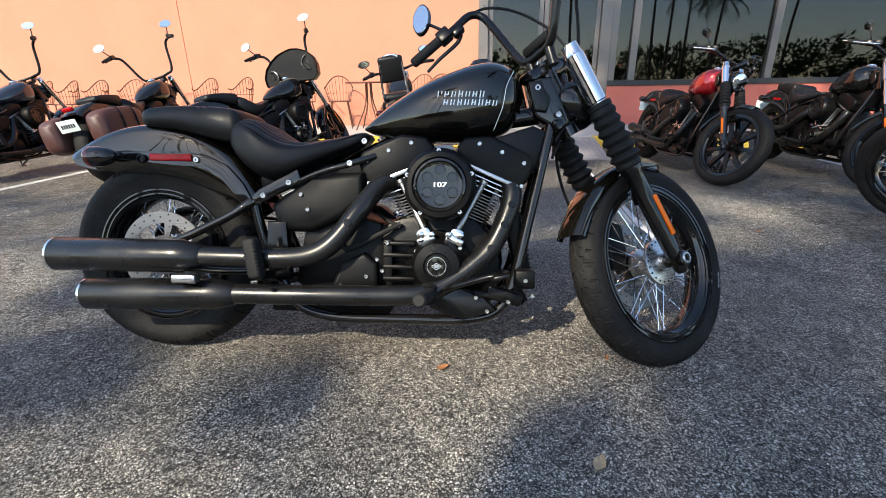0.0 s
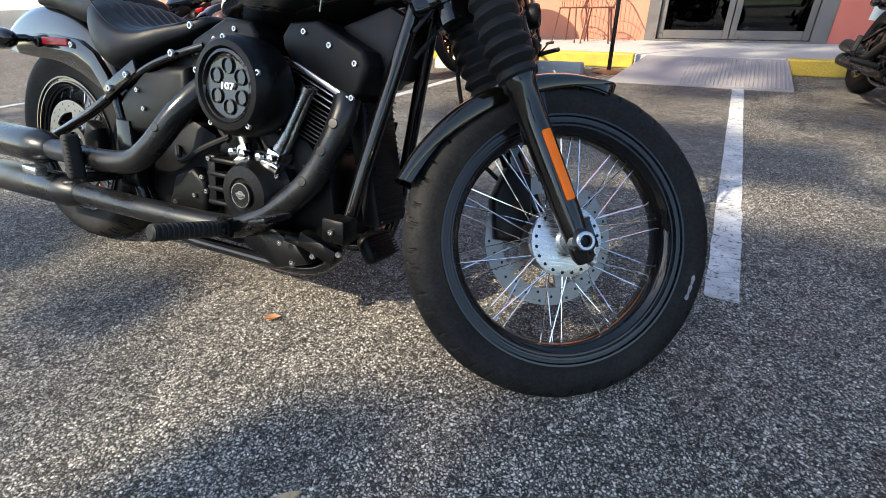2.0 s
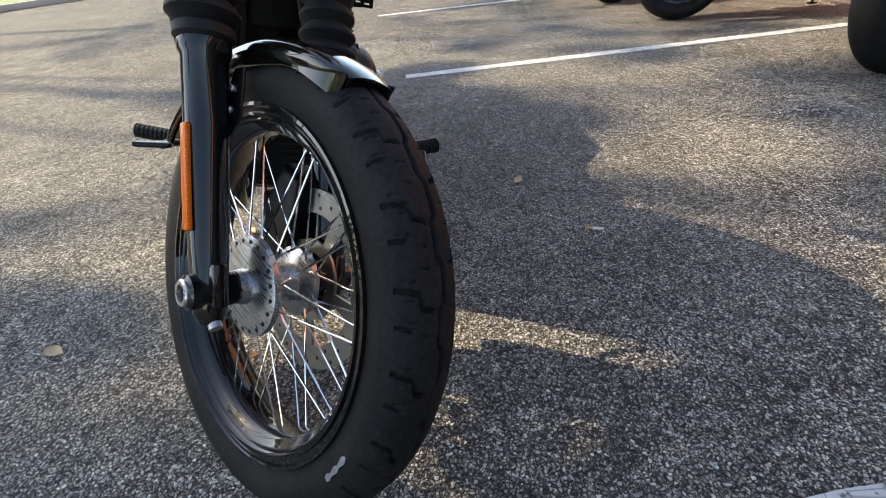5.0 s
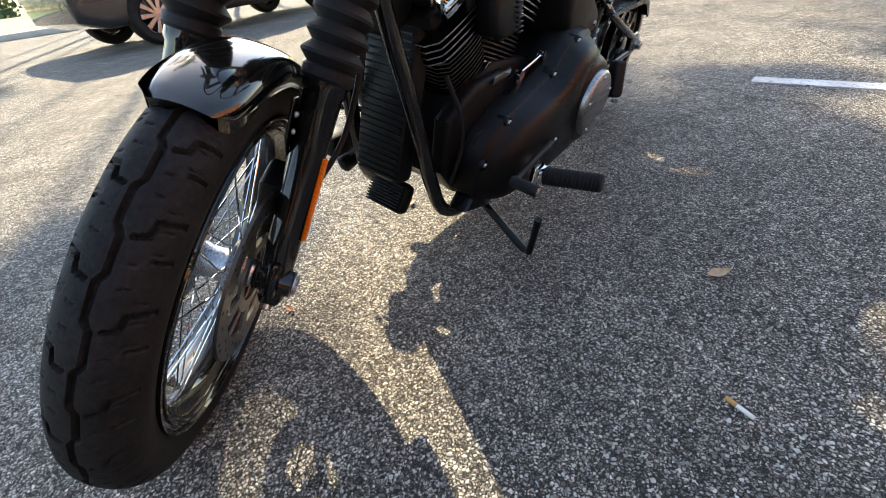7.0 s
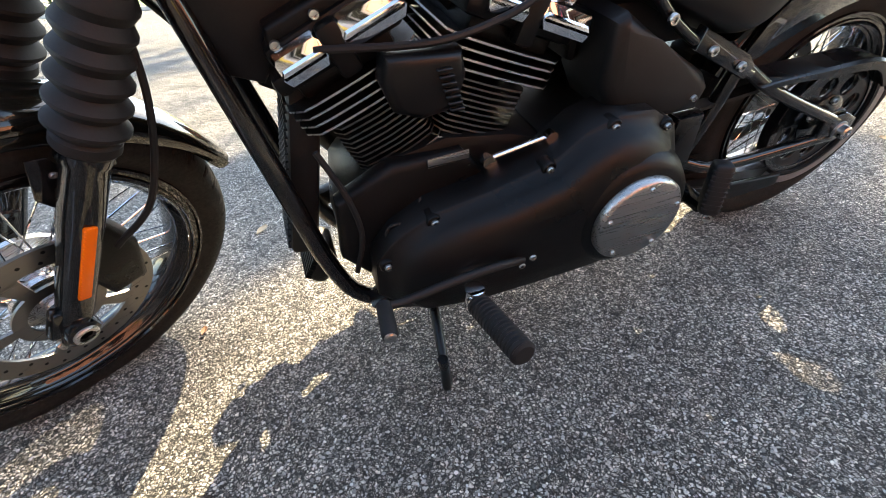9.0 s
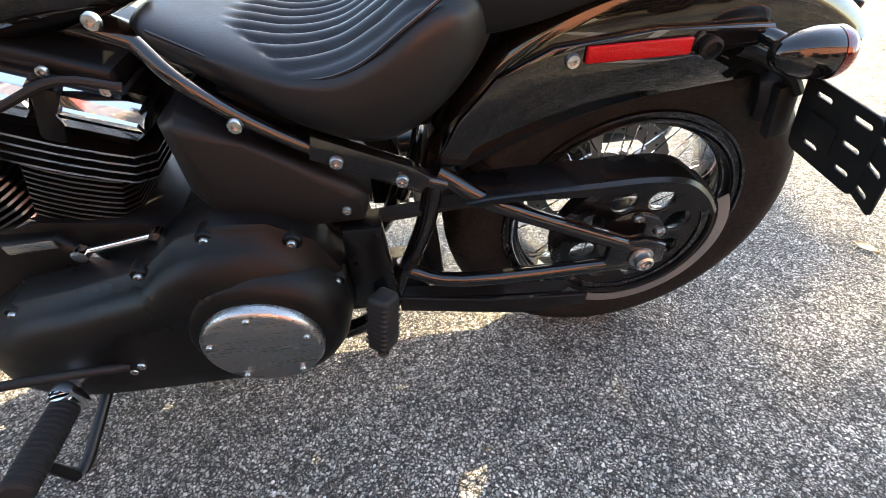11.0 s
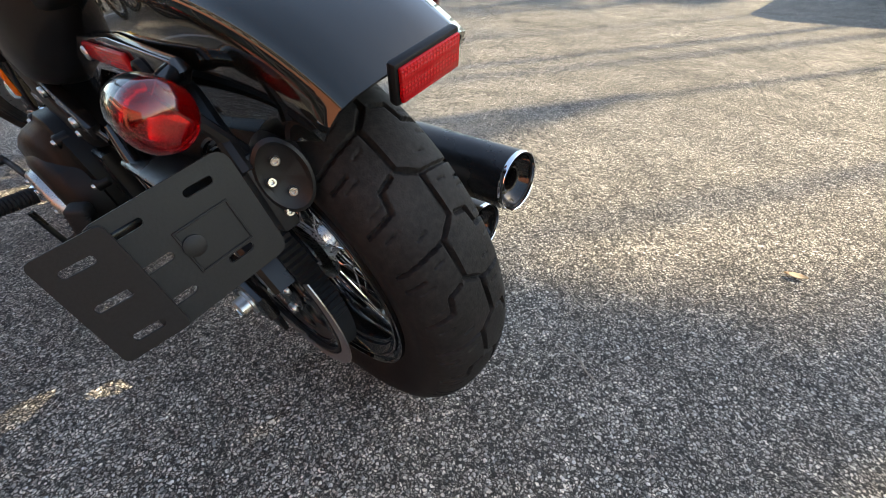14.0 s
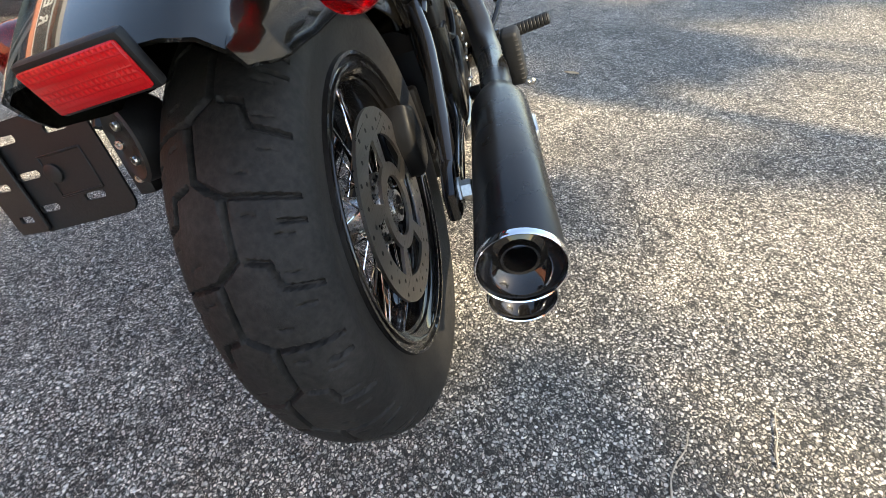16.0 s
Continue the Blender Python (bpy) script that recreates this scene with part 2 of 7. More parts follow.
BLUE_BLACK = flake_paint("blue_black_paint", (0.02, 0.024, 0.035))
BROWN_LEATHER = surface("oxblood_leather", (0.06, 0.022, 0.018), 0.45, grain=200, vary=0.3, bump=0.3)
CHAIR = surface("brown_painted_steel", (0.10, 0.035, 0.02), 0.5, 0.2, grain=300)
CAR_PAINT = flake_paint("charcoal_car_paint", (0.030, 0.032, 0.035))
BARK = surface("grey_brown_bark", (0.14, 0.11, 0.085), 0.9, grain=30, vary=0.4, bump=0.8)
GRASS = surface("lawn_grass", (0.10, 0.16, 0.03), 0.8, grain=80, vary=0.4, bump=0.5)
DRY_LEAF = surface("dry_leaf", (0.30, 0.13, 0.05), 0.6, grain=120, vary=0.35, bump=0.3)
PALE_LEAF = surface("pale_dry_leaf", (0.42, 0.30, 0.17), 0.6, grain=120, vary=0.35, bump=0.3)
DRY_TWIG = surface("dry_grey_twig", (0.30, 0.27, 0.22), 0.8, grain=200, vary=0.25, bump=0.2)
PAPER = surface("cigarette_paper", (0.72, 0.70, 0.65), 0.8, grain=200, vary=0.1)
FILTER = surface("cigarette_filter", (0.52, 0.28, 0.09), 0.8, grain=300, vary=0.2)
BRONZE = surface("bronze_belt_pulley", (0.28, 0.26, 0.25), 0.35, 0.8, grain=200, vary=0.15)
fol = Nodes("tree_leaf", (0.06, 0.10, 0.025), 0.5)
rnd = fol.node("ShaderNodeNewGeometry").outputs["Random Per Island"]
fol.set("Base Color", fol.ramp(rnd, (0.0, (0.035, 0.065, 0.015)), (1.0, (0.10, 0.14, 0.035))))
FOLIAGE = fol.m
chip = Nodes("stone_chip", (0.3, 0.28, 0.25), 0.8)
rnd = chip.node("ShaderNodeNewGeometry").outputs["Random Per Island"]
chip.set("Base Color", chip.ramp(rnd, (0.0, (0.07, 0.066, 0.061)), (0.40, (0.22, 0.208, 0.188)), (0.75, (0.42, 0.398, 0.358)), (1.0, (0.64, 0.61, 0.56))))
CHIP = chip.bump(chip.noise(500, 3), 0.4, 0.001).m


# ---- mesh tools ----
def part(name, data, parent, m=None, label=""):
    """One mesh object under a thing or a part. data: a bmesh with one material, as (bm, material), or a mesh."""
    me = data if isinstance(data, bpy.types.Mesh) else mesh(name, *data)
    ob = new(name, me)
    ob.parent = parent
    if m is not None:
        ob.matrix_basis = m
    if label:
        ob["label"] = label
    return ob


def mesh(name, bm, *mats, smooth=38, recalc=True):
    if recalc:
        bmesh.ops.recalc_face_normals(bm, faces=bm.faces[:])
    me = bpy.data.meshes.new(name)
    bm.to_mesh(me)
    bm.free()
    for mat in mats:
        me.materials.append(mat)
    if smooth:
        me.polygons.foreach_set("use_smooth", [True] * len(me.polygons))
        me.set_sharp_from_angle(angle=radians(smooth))
    return me


def thing(name, m, label, category, group="", kind=""):
    ob = new(name)
    ob.empty_display_size = 0.1
    ob.matrix_basis = m
    return tagged(ob, label, category, group, kind)


def solid(name, bm, mat, label, category, group="", kind="", m=None, smooth=38):
    """A thing or piece of the setting that is one mesh."""
    ob = new(name, mesh(name, bm, mat, smooth=smooth))
    if m is not None:
        ob.matrix_basis = m
    return tagged(ob, label, category, group, kind)


I4 = Matrix.Identity(4)
Y_AXIS = pose(0, 0, 0, 90)          # turns a lathe's z axis to -y


def box(bm, sx, sy, sz, m=I4, bevel=0.0, seg=2):
    r = bmesh.ops.create_cube(bm, size=1, matrix=m @ Matrix.Diagonal((sx, sy, sz, 1)))
    if bevel:
        edges = list({e for v in r["verts"] for e in v.link_edges})
        bmesh.ops.bevel(bm, geom=edges, offset=bevel, segments=seg, profile=0.5, affect="EDGES", clamp_overlap=True)
    return bm


def lathe(bm, prof, seg=32, m=I4, closed=False):
    """Turns the profile of (radius, height) about z."""
    rings = []
    for r, h in prof:
        if abs(r) < 1e-6:
            rings.append([bm.verts.new(m @ Vector((0, 0, h)))])
        else:
            rings.append([bm.verts.new(m @ Vector((r * math.cos(2 * math.pi * k / seg), r * math.sin(2 * math.pi * k / seg), h))) for k in range(seg)])
    pairs = list(zip(rings, rings[1:])) + ([(rings[-1], rings[0])] if closed else [])
    for a, b in pairs:
        for k in range(seg):
            q = [a[k % len(a)], a[(k + 1) % seg % len(a)], b[(k + 1) % seg % len(b)], b[k % len(b)]]
            q = list(dict.fromkeys(q))
            if len(q) > 2:
                bm.faces.new(q)
    return bm


def smooth_path(pts, n=6):
    """Points along a Catmull-Rom curve through pts."""
    p = [Vector(q) for q in pts]
    if len(p) < 3:
        return p
    p = [2 * p[0] - p[1]] + p + [2 * p[-1] - p[-2]]
    out = []
    for k in range(1, len(p) - 2):
        a, b, c, d = p[k - 1:k + 3]
        for j in range(n):
            t = j / n
            out.append(0.5 * (2 * b + (c - a) * t + (2 * a - 5 * b + 4 * c - d) * t * t + (3 * b - a - 3 * c + d) * t ** 3))
    return out + [p[-2]]


def tube(bm, pts, r, seg=12, n=6, caps=True):
    """A tube through pts. r: one radius, or one for each end (tapering between), or a function of 0..1."""
    p = smooth_path(pts, n)
    rad = r if callable(r) else ((lambda t: r) if not isinstance(r, tuple) else (lambda t: r[0] + (r[1] - r[0]) * t))
    side = None
    rings = []
    for k, q in enumerate(p):
        d = (p[min(k + 1, len(p) - 1)] - p[max(k - 1, 0)]).normalized()
        if side is None:
            side = d.orthogonal().normalized()
        side = (side - d * side.dot(d)).normalized()
        up = d.cross(side)
        rr = rad(k / (len(p) - 1))
        rings.append([bm.verts.new(q + rr * (math.cos(2 * math.pi * j / seg) * side + math.sin(2 * math.pi * j / seg) * up)) for j in range(seg)])
    skin(bm, rings, caps)
    return bm


def skin(bm, rings, caps=True, around=True):
    for a, b in zip(rings, rings[1:]):
        n = len(a)
        for j in range(n if around else n - 1):
            bm.faces.new((a[j], a[(j + 1) % n], b[(j + 1) % n], b[j]))
    if caps:
        bm.faces.new(rings[0][::-1])
        bm.faces.new(rings[-1])
    return bm


def prism(bm, pts, y0, y1, bevel=0.0, seg=2, m=I4, only=None):
    """The outline pts, (x, z) in a side view, made thick from y0 to y1."""
    a = [bm.verts.new(m @ Vector((x, y0, z))) for x, z in pts]
    b = [bm.verts.new(m @ Vector((x, y1, z))) for x, z in pts]
    f0, f1 = bm.faces.new(a), bm.faces.new(b[::-1])
    n = len(pts)
    for k in range(n):
        bm.faces.new((a[k], b[k], b[(k + 1) % n], a[(k + 1) % n]))
    if bevel:
        edges = list(f1.edges if only == "far" else f0.edges if only == "near" else set(f0.edges) | set(f1.edges))
        bmesh.ops.bevel(bm, geom=edges, offset=bevel, segments=seg, profile=0.5, affect="EDGES", clamp_overlap=True)
    return bm


def rod(bm, a, b, r, seg=12):
    """A plain rod or cone from a to b."""
    return tube(bm, [a, b], r, seg, 1)


def bolt_mesh(r=0.0068, h=0.0055, mat=None):
    bm = bmesh.new()
    lathe(bm, [(r, 0), (r, h * 0.7), (r * 0.85, h), (r * 0.45, h), (r * 0.40, h * 0.4), (0, h * 0.4)], 14)
    return mesh("bolt", bm, mat or BOLT)


def to(p, way, up=(0, 0, 1)):
    """The pose at p whose z axis points along way."""
    return Matrix.Translation(p) @ Vector(way).to_track_quat("Z", "Y").to_matrix().to_4x4()


def spline(xs, ys):
    """A smooth function through the values ys at xs."""
    def f(x):
        x = min(max(x, xs[0]), xs[-1])
        k = max(i for i in range(len(xs)) if xs[i] <= x)
        k = min(k, len(xs) - 2)
        t = (x - xs[k]) / (xs[k + 1] - xs[k])
        d = [(ys[min(i + 1, len(ys) - 1)] - ys[max(i - 1, 0)]) / (xs[min(i + 1, len(xs) - 1)] - xs[max(i - 1, 0)]) for i in (k, k + 1)]
        h = xs[k + 1] - xs[k]
        return (2 * t ** 3 - 3 * t * t + 1) * ys[k] + (t ** 3 - 2 * t * t + t) * h * d[0] + (-2 * t ** 3 + 3 * t * t) * ys[k + 1] + (t ** 3 - t * t) * h * d[1]
    return f
# ---- motorcycles: x ahead from the rear axle, y to the left, z up, standing upright ----
CACHE = {}


def kept(key, build):
    if key not in CACHE:
        CACHE[key] = build()
    return CACHE[key]


def tread_depth(s, y, period, half):
    """0 to 1: how deep a groove lies at the place s round the tyre and y across it."""
    k = half / 0.075
    wide = half > 0.06
    a = (0.012 if wide else 0.006) * k
    lines = [([(0.0, a), (0.38, a * 0.9), (0.5, -a), (0.88, -a * 0.9), (1.0, a)], 0.0027)]
    for shift, sign in ((0.0, 1), (0.5, -1)):
        def to_side(pts):
            return [(u + shift, sign * v * k) for u, v in pts]
        if wide:
            lines.append((to_side([(0.0, 0.012), (0.03, 0.040), (0.07, 0.072)]), 0.0023))
        lines.append((to_side([(0.40, 0.020), (0.44, 0.037), (0.60, 0.041), (0.64, 0.060), (0.67, 0.072)]), 0.0024))
        lines.append((to_side([(0.20, 0.052), (0.23, 0.074)]), 0.0020))
        for u in (0.12, 0.27, 0.52, 0.74, 0.86):
            lines.append((to_side([(u, 0.024), (u + 0.02, 0.036)]) if u in (0.12, 0.86) else to_side([(u, 0.046), (u + 0.02, 0.060)]), 0.0009))
    depth = np.zeros_like(s)
    q = np.mod(s, period)
    for pts, half_w in lines:
        for (s0, y0), (s1, y1) in zip(pts, pts[1:]):
            for shift in (-1, 0, 1):
                ax, ay, bx, by = (s0 + shift) * period, y0, (s1 + shift) * period, y1
                dx, dy = bx - ax, by - ay
                t = np.clip(((q - ax) * dx + (y - ay) * dy) / (dx * dx + dy * dy), 0, 1)
                d = np.hypot(q - ax - t * dx, y - ay - t * dy)
                depth = np.maximum(depth, np.clip((half_w + 0.0008 - d) / 0.0016, 0, 1) * min(1, half_w / 0.0023))
    return depth


def tyre(radius, width, bead, treaded):
    """A tyre about the y axis."""
    h, half = 0.052 if width > 0.12 else 0.045, width / 2
    rc = radius - h
    phi = np.concatenate([np.linspace(-2.45, -1.15, 8), np.linspace(-1.1, 1.1, 96 if treaded else 9), np.linspace(1.15, 2.45, 8)])
    seg = 1040 if treaded else 56
    y = half * np.sign(np.sin(phi)) * np.abs(np.sin(phi)) ** 0.85
    y = np.where(np.abs(phi) > 1.6, y + np.sign(phi) * (half * 0.80 - np.abs(y)) * np.clip((np.abs(phi) - 1.6) / 0.85, 0, 1), y)
    r = np.where(np.cos(phi) > 0, rc + h * np.cos(phi), rc + (rc - bead) * np.cos(phi) * 1.28)
    r[0] = r[-1] = bead
    th = np.linspace(0, 2 * np.pi, seg, endpoint=False)
    rr = np.repeat(r[None, :], seg, 0)
    if treaded:
        periods = 14 if width > 0.12 else 22
        s = (th * radius)[:, None] + 0 * rr
        inside = (np.abs(phi) < 1.12)[None, :]
        rr = rr - 0.0070 * tread_depth(s, y[None, :] + 0 * rr, 2 * np.pi * radius / periods, half) * inside
    co = np.stack([rr * np.cos(th)[:, None], y[None, :] + 0 * rr, rr * np.sin(th)[:, None]], -1).reshape(-1, 3)
    n = len(phi)
    i, j = np.meshgrid(np.arange(seg), np.arange(n - 1), indexing="ij")
    a, b = i * n + j, (i + 1) % seg * n + j
    me = bpy.data.meshes.new("tyre")
    me.from_pydata(co.tolist(), [], np.stack([a, b, b + 1, a + 1], -1).reshape(-1, 4).tolist())
    me.materials.append(RUBBER)
    me.polygons.foreach_set("use_smooth", [True] * len(me.polygons))
    me.set_sharp_from_angle(angle=radians(50))
    return me


def rim_mesh(lip, well, half):
    bm = bmesh.new()
    prof = [(lip, half - 0.006), (lip - 0.0015, half), (lip - 0.006, half), (lip - 0.008, half - 0.005), (lip - 0.014, half - 0.0055), (lip - 0.0155, half - 0.002), (lip - 0.019, half - 0.002), (lip - 0.021, half - 0.008), (well + 0.008, half - 0.014), (well + 0.003, half * 0.5), (well, 0)]
    prof = prof + [(r, -h) for r, h in prof[-2::-1]]
    inner = [(r - 0.006, h * 0.86) for r, h in prof[::-1]]
    lathe(bm, prof + inner, 72, Y_AXIS, closed=True)
    return mesh("rim", bm, BLACK)


def spoke_mesh(well):
    bm = bmesh.new()
    tube(bm, [(0.046, 0.030, 0), (well - 0.018, 0.008, well * 0.42)], 0.0016, 6, 1)
    tube(bm, [(well - 0.022, 0.0084, well * 0.41), (well - 0.004, 0.0068, well * 0.45)], 0.0031, 6, 1)
    return mesh("spoke", bm, CHROME)


def disc_mesh(r, inner, mat=None):
    """A brake disc with slots, about y."""
    bm = bmesh.new()
    h = 0.0025
    def band(r0, r1, a0, a1, n):
        arcs = [[bm.verts.new((q * math.cos(a0 + (a1 - a0) * k / n), y, q * math.sin(a0 + (a1 - a0) * k / n))) for q, y in ((r1, -h), (r1, h), (r0, h), (r0, -h))] for k in range(n + 1)]
        skin(bm, arcs)
    lathe(bm, [(r, -h), (r, h), (inner, h), (inner, -h)], 64, Y_AXIS, closed=True)
    lathe(bm, [(0.066, -h), (0.066, h), (0.046, h), (0.046, -h)], 48, Y_AXIS, closed=True)
    for k in range(5):
        a = 2 * math.pi * k / 5
        band(0.064, inner + 0.002, a, a + 0.26, 5)
    first = len(bm.faces)
    for k in range(40):
        a = 2 * math.pi * k / 40 + 0.05 * (k % 3)
        rr = r - 0.009 - 0.0095 * (k % 3)
        at = Matrix.Translation((rr * math.cos(a), 0, rr * math.sin(a)))
        for turn in (Y_AXIS, pose(0, 0, 0, -90)):
            lathe(bm, [(0.0032, -0.0026), (0.0032, 0.0028), (0, 0.0028)], 8, at @ turn)
    bm.faces.ensure_lookup_table()
    for f in bm.faces[first:]:
        f.material_index = 1
    return mesh("brake_disc", bm, mat or DISC, PLASTIC)


def mag_mesh(well, spokes):
    bm = bmesh.new()
    for k in range(spokes):
        a = 2 * math.pi * k / spokes
        m = pose(0, 0, 0, 0, -math.degrees(a), 0)
        prism(bm, [(0.03, -0.022), (well * 0.6, -0.013), (well + 0.004, -0.02), (well + 0.004, 0.02), (well * 0.6, 0.013), (0.03, 0.022)], -0.016, 0.016, 0.005, 2, m)
    lathe(bm, [(0, 0.045), (0.032, 0.045), (0.036, 0.038), (0.036, -0.038), (0.032, -0.045), (0, -0.045)], 24, Y_AXIS)
    return mesh("cast_spokes", bm, SATIN)


def hub_mesh(right_flange, left_flange):
    bm = bmesh.new()
    lathe(bm, [(0.016, 0.066), (0.024, 0.064), (0.026, 0.05), (right_flange * 0.78, 0.047), (right_flange, 0.043), (right_flange, 0.034), (right_flange * 0.6, 0.030), (0.030, 0.022),
               (0.026, 0), (0.030, -0.022), (left_flange, -0.030), (left_flange, -0.040), (0.030, -0.046), (0.022, -0.064), (0.016, -0.066)], 40, Y_AXIS)
    for k in range(20):
        a = 2 * math.pi * k / 20
        first = len(bm.faces)
        lathe(bm, [(0.0036, 0.040), (0.0036, 0.0458), (0, 0.0458)], 8, Matrix.Translation((right_flange * 0.88 * math.cos(a), 0, right_flange * 0.88 * math.sin(a))) @ Y_AXIS)
        bm.faces.ensure_lookup_table()
        for f in bm.faces[first:]:
            f.material_index = 1
    return mesh("hub", bm, ALU, WRINKLE)


def wheel(bike, where, name, radius, width, bead, m, kind, fine, disc_side):
    """A wheel: the rim, with tyre, hub, spokes and brake disc under it."""
    lip, well, half = bead + 0.018, bead - 0.019, width * 0.40 + 0.007
    w = part(name, kept(("rim", bead), lambda: rim_mesh(lip, well, half)), bike, m @ Matrix.Translation(where), "black laced rim" if kind == "spoke" else "black cast rim")
    part("tyre", kept(("tyre", radius, fine), lambda: tyre(radius, width, bead, fine)), w, label="black treaded rubber tyre")
    if fine and name == "front_wheel":
        def smear():
            bm = bmesh.new()
            rows = []
            for k in range(9):
                a = radians(-17 + 1.35 * k)
                w = 0.0032 * (1 + 0.5 * math.sin(k * 2.1))
                rows.append([bm.verts.new((r * math.cos(a), -0.0506 - d, r * math.sin(a))) for r, d in ((0.287 - w, 0), (0.287 + w, 0), (0.287 + w, 0.0006), (0.287 - w, 0.0006))])
            skin(bm, rows)
            return mesh("tyre_mark", bm, SCUFF)
        part("tyre_mark", smear(), w, label="pale rubbed mark on the tyre wall")
    if kind == "spoke":
        part("hub", kept(("hub", name), lambda: hub_mesh(0.074 if name == "front_wheel" else 0.055, 0.055)), w, label="machined aluminium hub")
        sp = kept(("spoke", bead), lambda: spoke_mesh(well))
        count = 40 if fine else 24
        for k in range(count):
            flip = Matrix.Diagonal((1, -1 if k % 2 else 1, 1, 1))
            back = Matrix.Diagonal((1, 1, -1 if k // 2 % 2 else 1, 1))
            part("spoke", sp, w, pose(0, 0, 0, 0, 360 * k / count, 0) @ flip @ back)
    else:
        part("cast_spokes", kept(("mag", bead, kind), lambda: mag_mesh(well, kind)), w)
    part("brake_disc", kept(("disc", 0.146), lambda: disc_mesh(0.146, 0.108)), w, Matrix.Translation((0, disc_side * 0.062, 0)), "drilled steel brake disc")
    return w


def fender_mesh(path, half, drop, mat, thick=0.0035, name="fender", n=40):
    """A mudguard. path: angle (degrees above straight ahead) -> radius of the crown, radius of the lower edge."""
    bm = bmesh.new()
    rings = []
    a0, a1, top, low, wide = path
    for k in range(n + 1):
        a = a0 + (a1 - a0) * k / n
        R, L, w = top(a), low(a), half * wide(a)
        ca, sa = math.cos(radians(a)), math.sin(radians(a))
        sec = [(-w, L), (-w * 1.0, L + (R - L) * 0.45), (-w * 0.985, R - 0.030), (-w * 0.90, R - 0.012), (-w * 0.70, R - 0.004), (-w * 0.36, R - 0.001), (0, R)]
        sec = sec + [(-y, r) for y, r in sec[-2::-1]]
        inner = [(y * (1 - thick / half), r - thick) for y, r in sec[::-1]]
        rings.append([bm.verts.new((r * ca, y, r * sa)) for y, r in sec + inner])
    skin(bm, rings)
    return mesh(name, bm, mat, smooth=50)


def loft_mesh(name, stations, mat, ribs=None, n=36, m=48):
    """A body lofted along x. stations: x, half width, top, bottom, roundness, as lists."""
    xs, w, top, bot, sq = stations
    fw, ft, fb = spline(xs, w), spline(xs, top), spline(xs, bot)
    fs = spline(xs, sq)
    bm = bmesh.new()
    rings = []
    flat = []
    for j in range(n):
        f = 2 * j / n if j < n // 2 else 2 * (n - j) / n
        flat.append((0.8 * (1 - 2 * f) + 0.2 * math.cos(math.pi * f), 1 if j < n // 2 else -1))
    for k in range(m + 1):
        u = k / m
        u = 0.5 - 0.5 * math.cos(math.pi * u)
        x = xs[0] + (xs[-1] - xs[0]) * u
        cz, hz, ww, e = (ft(x) + fb(x)) / 2, (ft(x) - fb(x)) / 2, fw(x), fs(x)
        ring = []
        for j in range(n):
            a = 2 * math.pi * j / n
            c, s = math.cos(a), math.sin(a)
            if ribs:
                c = math.copysign(abs(flat[j][0]) ** (1 / e), flat[j][0])
                s = flat[j][1] * math.sqrt(max(0.0, 1 - c * c))
            y = ww * math.copysign(abs(c) ** e, c)
            z = cz + hz * math.copysign(abs(s) ** e, s)
            if ribs:
                z += ribs(x, y, s)
            ring.append(bm.verts.new((x, y, z)))
        rings.append(ring)
    skin(bm, rings)
    return mesh(name, bm, mat, smooth=55)


def tank_mesh(mat):
    return loft_mesh("fuel_tank", ([0.665, 0.70, 0.76, 0.85, 0.95, 1.03, 1.09, 1.135, 1.160],
                                   [0.012, 0.045, 0.080, 0.118, 0.138, 0.140, 0.128, 0.100, 0.055],
                                   [0.752, 0.782, 0.827, 0.880, 0.922, 0.946, 0.948, 0.925, 0.880],
                                   [0.742, 0.728, 0.716, 0.706, 0.704, 0.712, 0.728, 0.755, 0.810],
                                   [0.9, 0.88, 0.84, 0.80, 0.78, 0.78, 0.80, 0.84, 0.9]), mat, n=48, m=60)


def seat_mesh():
    def ribs(x, y, s):
        edge = 0.134 - 1.2 * max(0.0, x - 0.50)
        if s < 0.1 or abs(y) > edge or not 0.262 < x < 0.585:
            return 0.0
        fade = min(1, (edge - abs(y)) / 0.008) * min(1, (x - 0.262) / 0.015, (0.585 - x) / 0.03)
        return 0.011 * fade * (abs(math.cos(math.pi * y / 0.0295)) ** 0.7 - 0.75)

    return loft_mesh("rider_seat", ([0.245, 0.265, 0.30, 0.345, 0.39, 0.44, 0.50, 0.56, 0.62, 0.665, 0.685],
                                    [0.070, 0.112, 0.142, 0.160, 0.166, 0.164, 0.150, 0.126, 0.096, 0.074, 0.045],
                                    [0.716, 0.750, 0.766, 0.755, 0.725, 0.701, 0.696, 0.708, 0.722, 0.734, 0.728],
                                    [0.690, 0.660, 0.620, 0.588, 0.572, 0.578, 0.604, 0.635, 0.664, 0.692, 0.712],
                                    [0.9, 0.72, 0.66, 0.62, 0.6, 0.6, 0.62, 0.65, 0.7, 0.75, 0.9]), LEATHER, ribs, n=150, m=110)


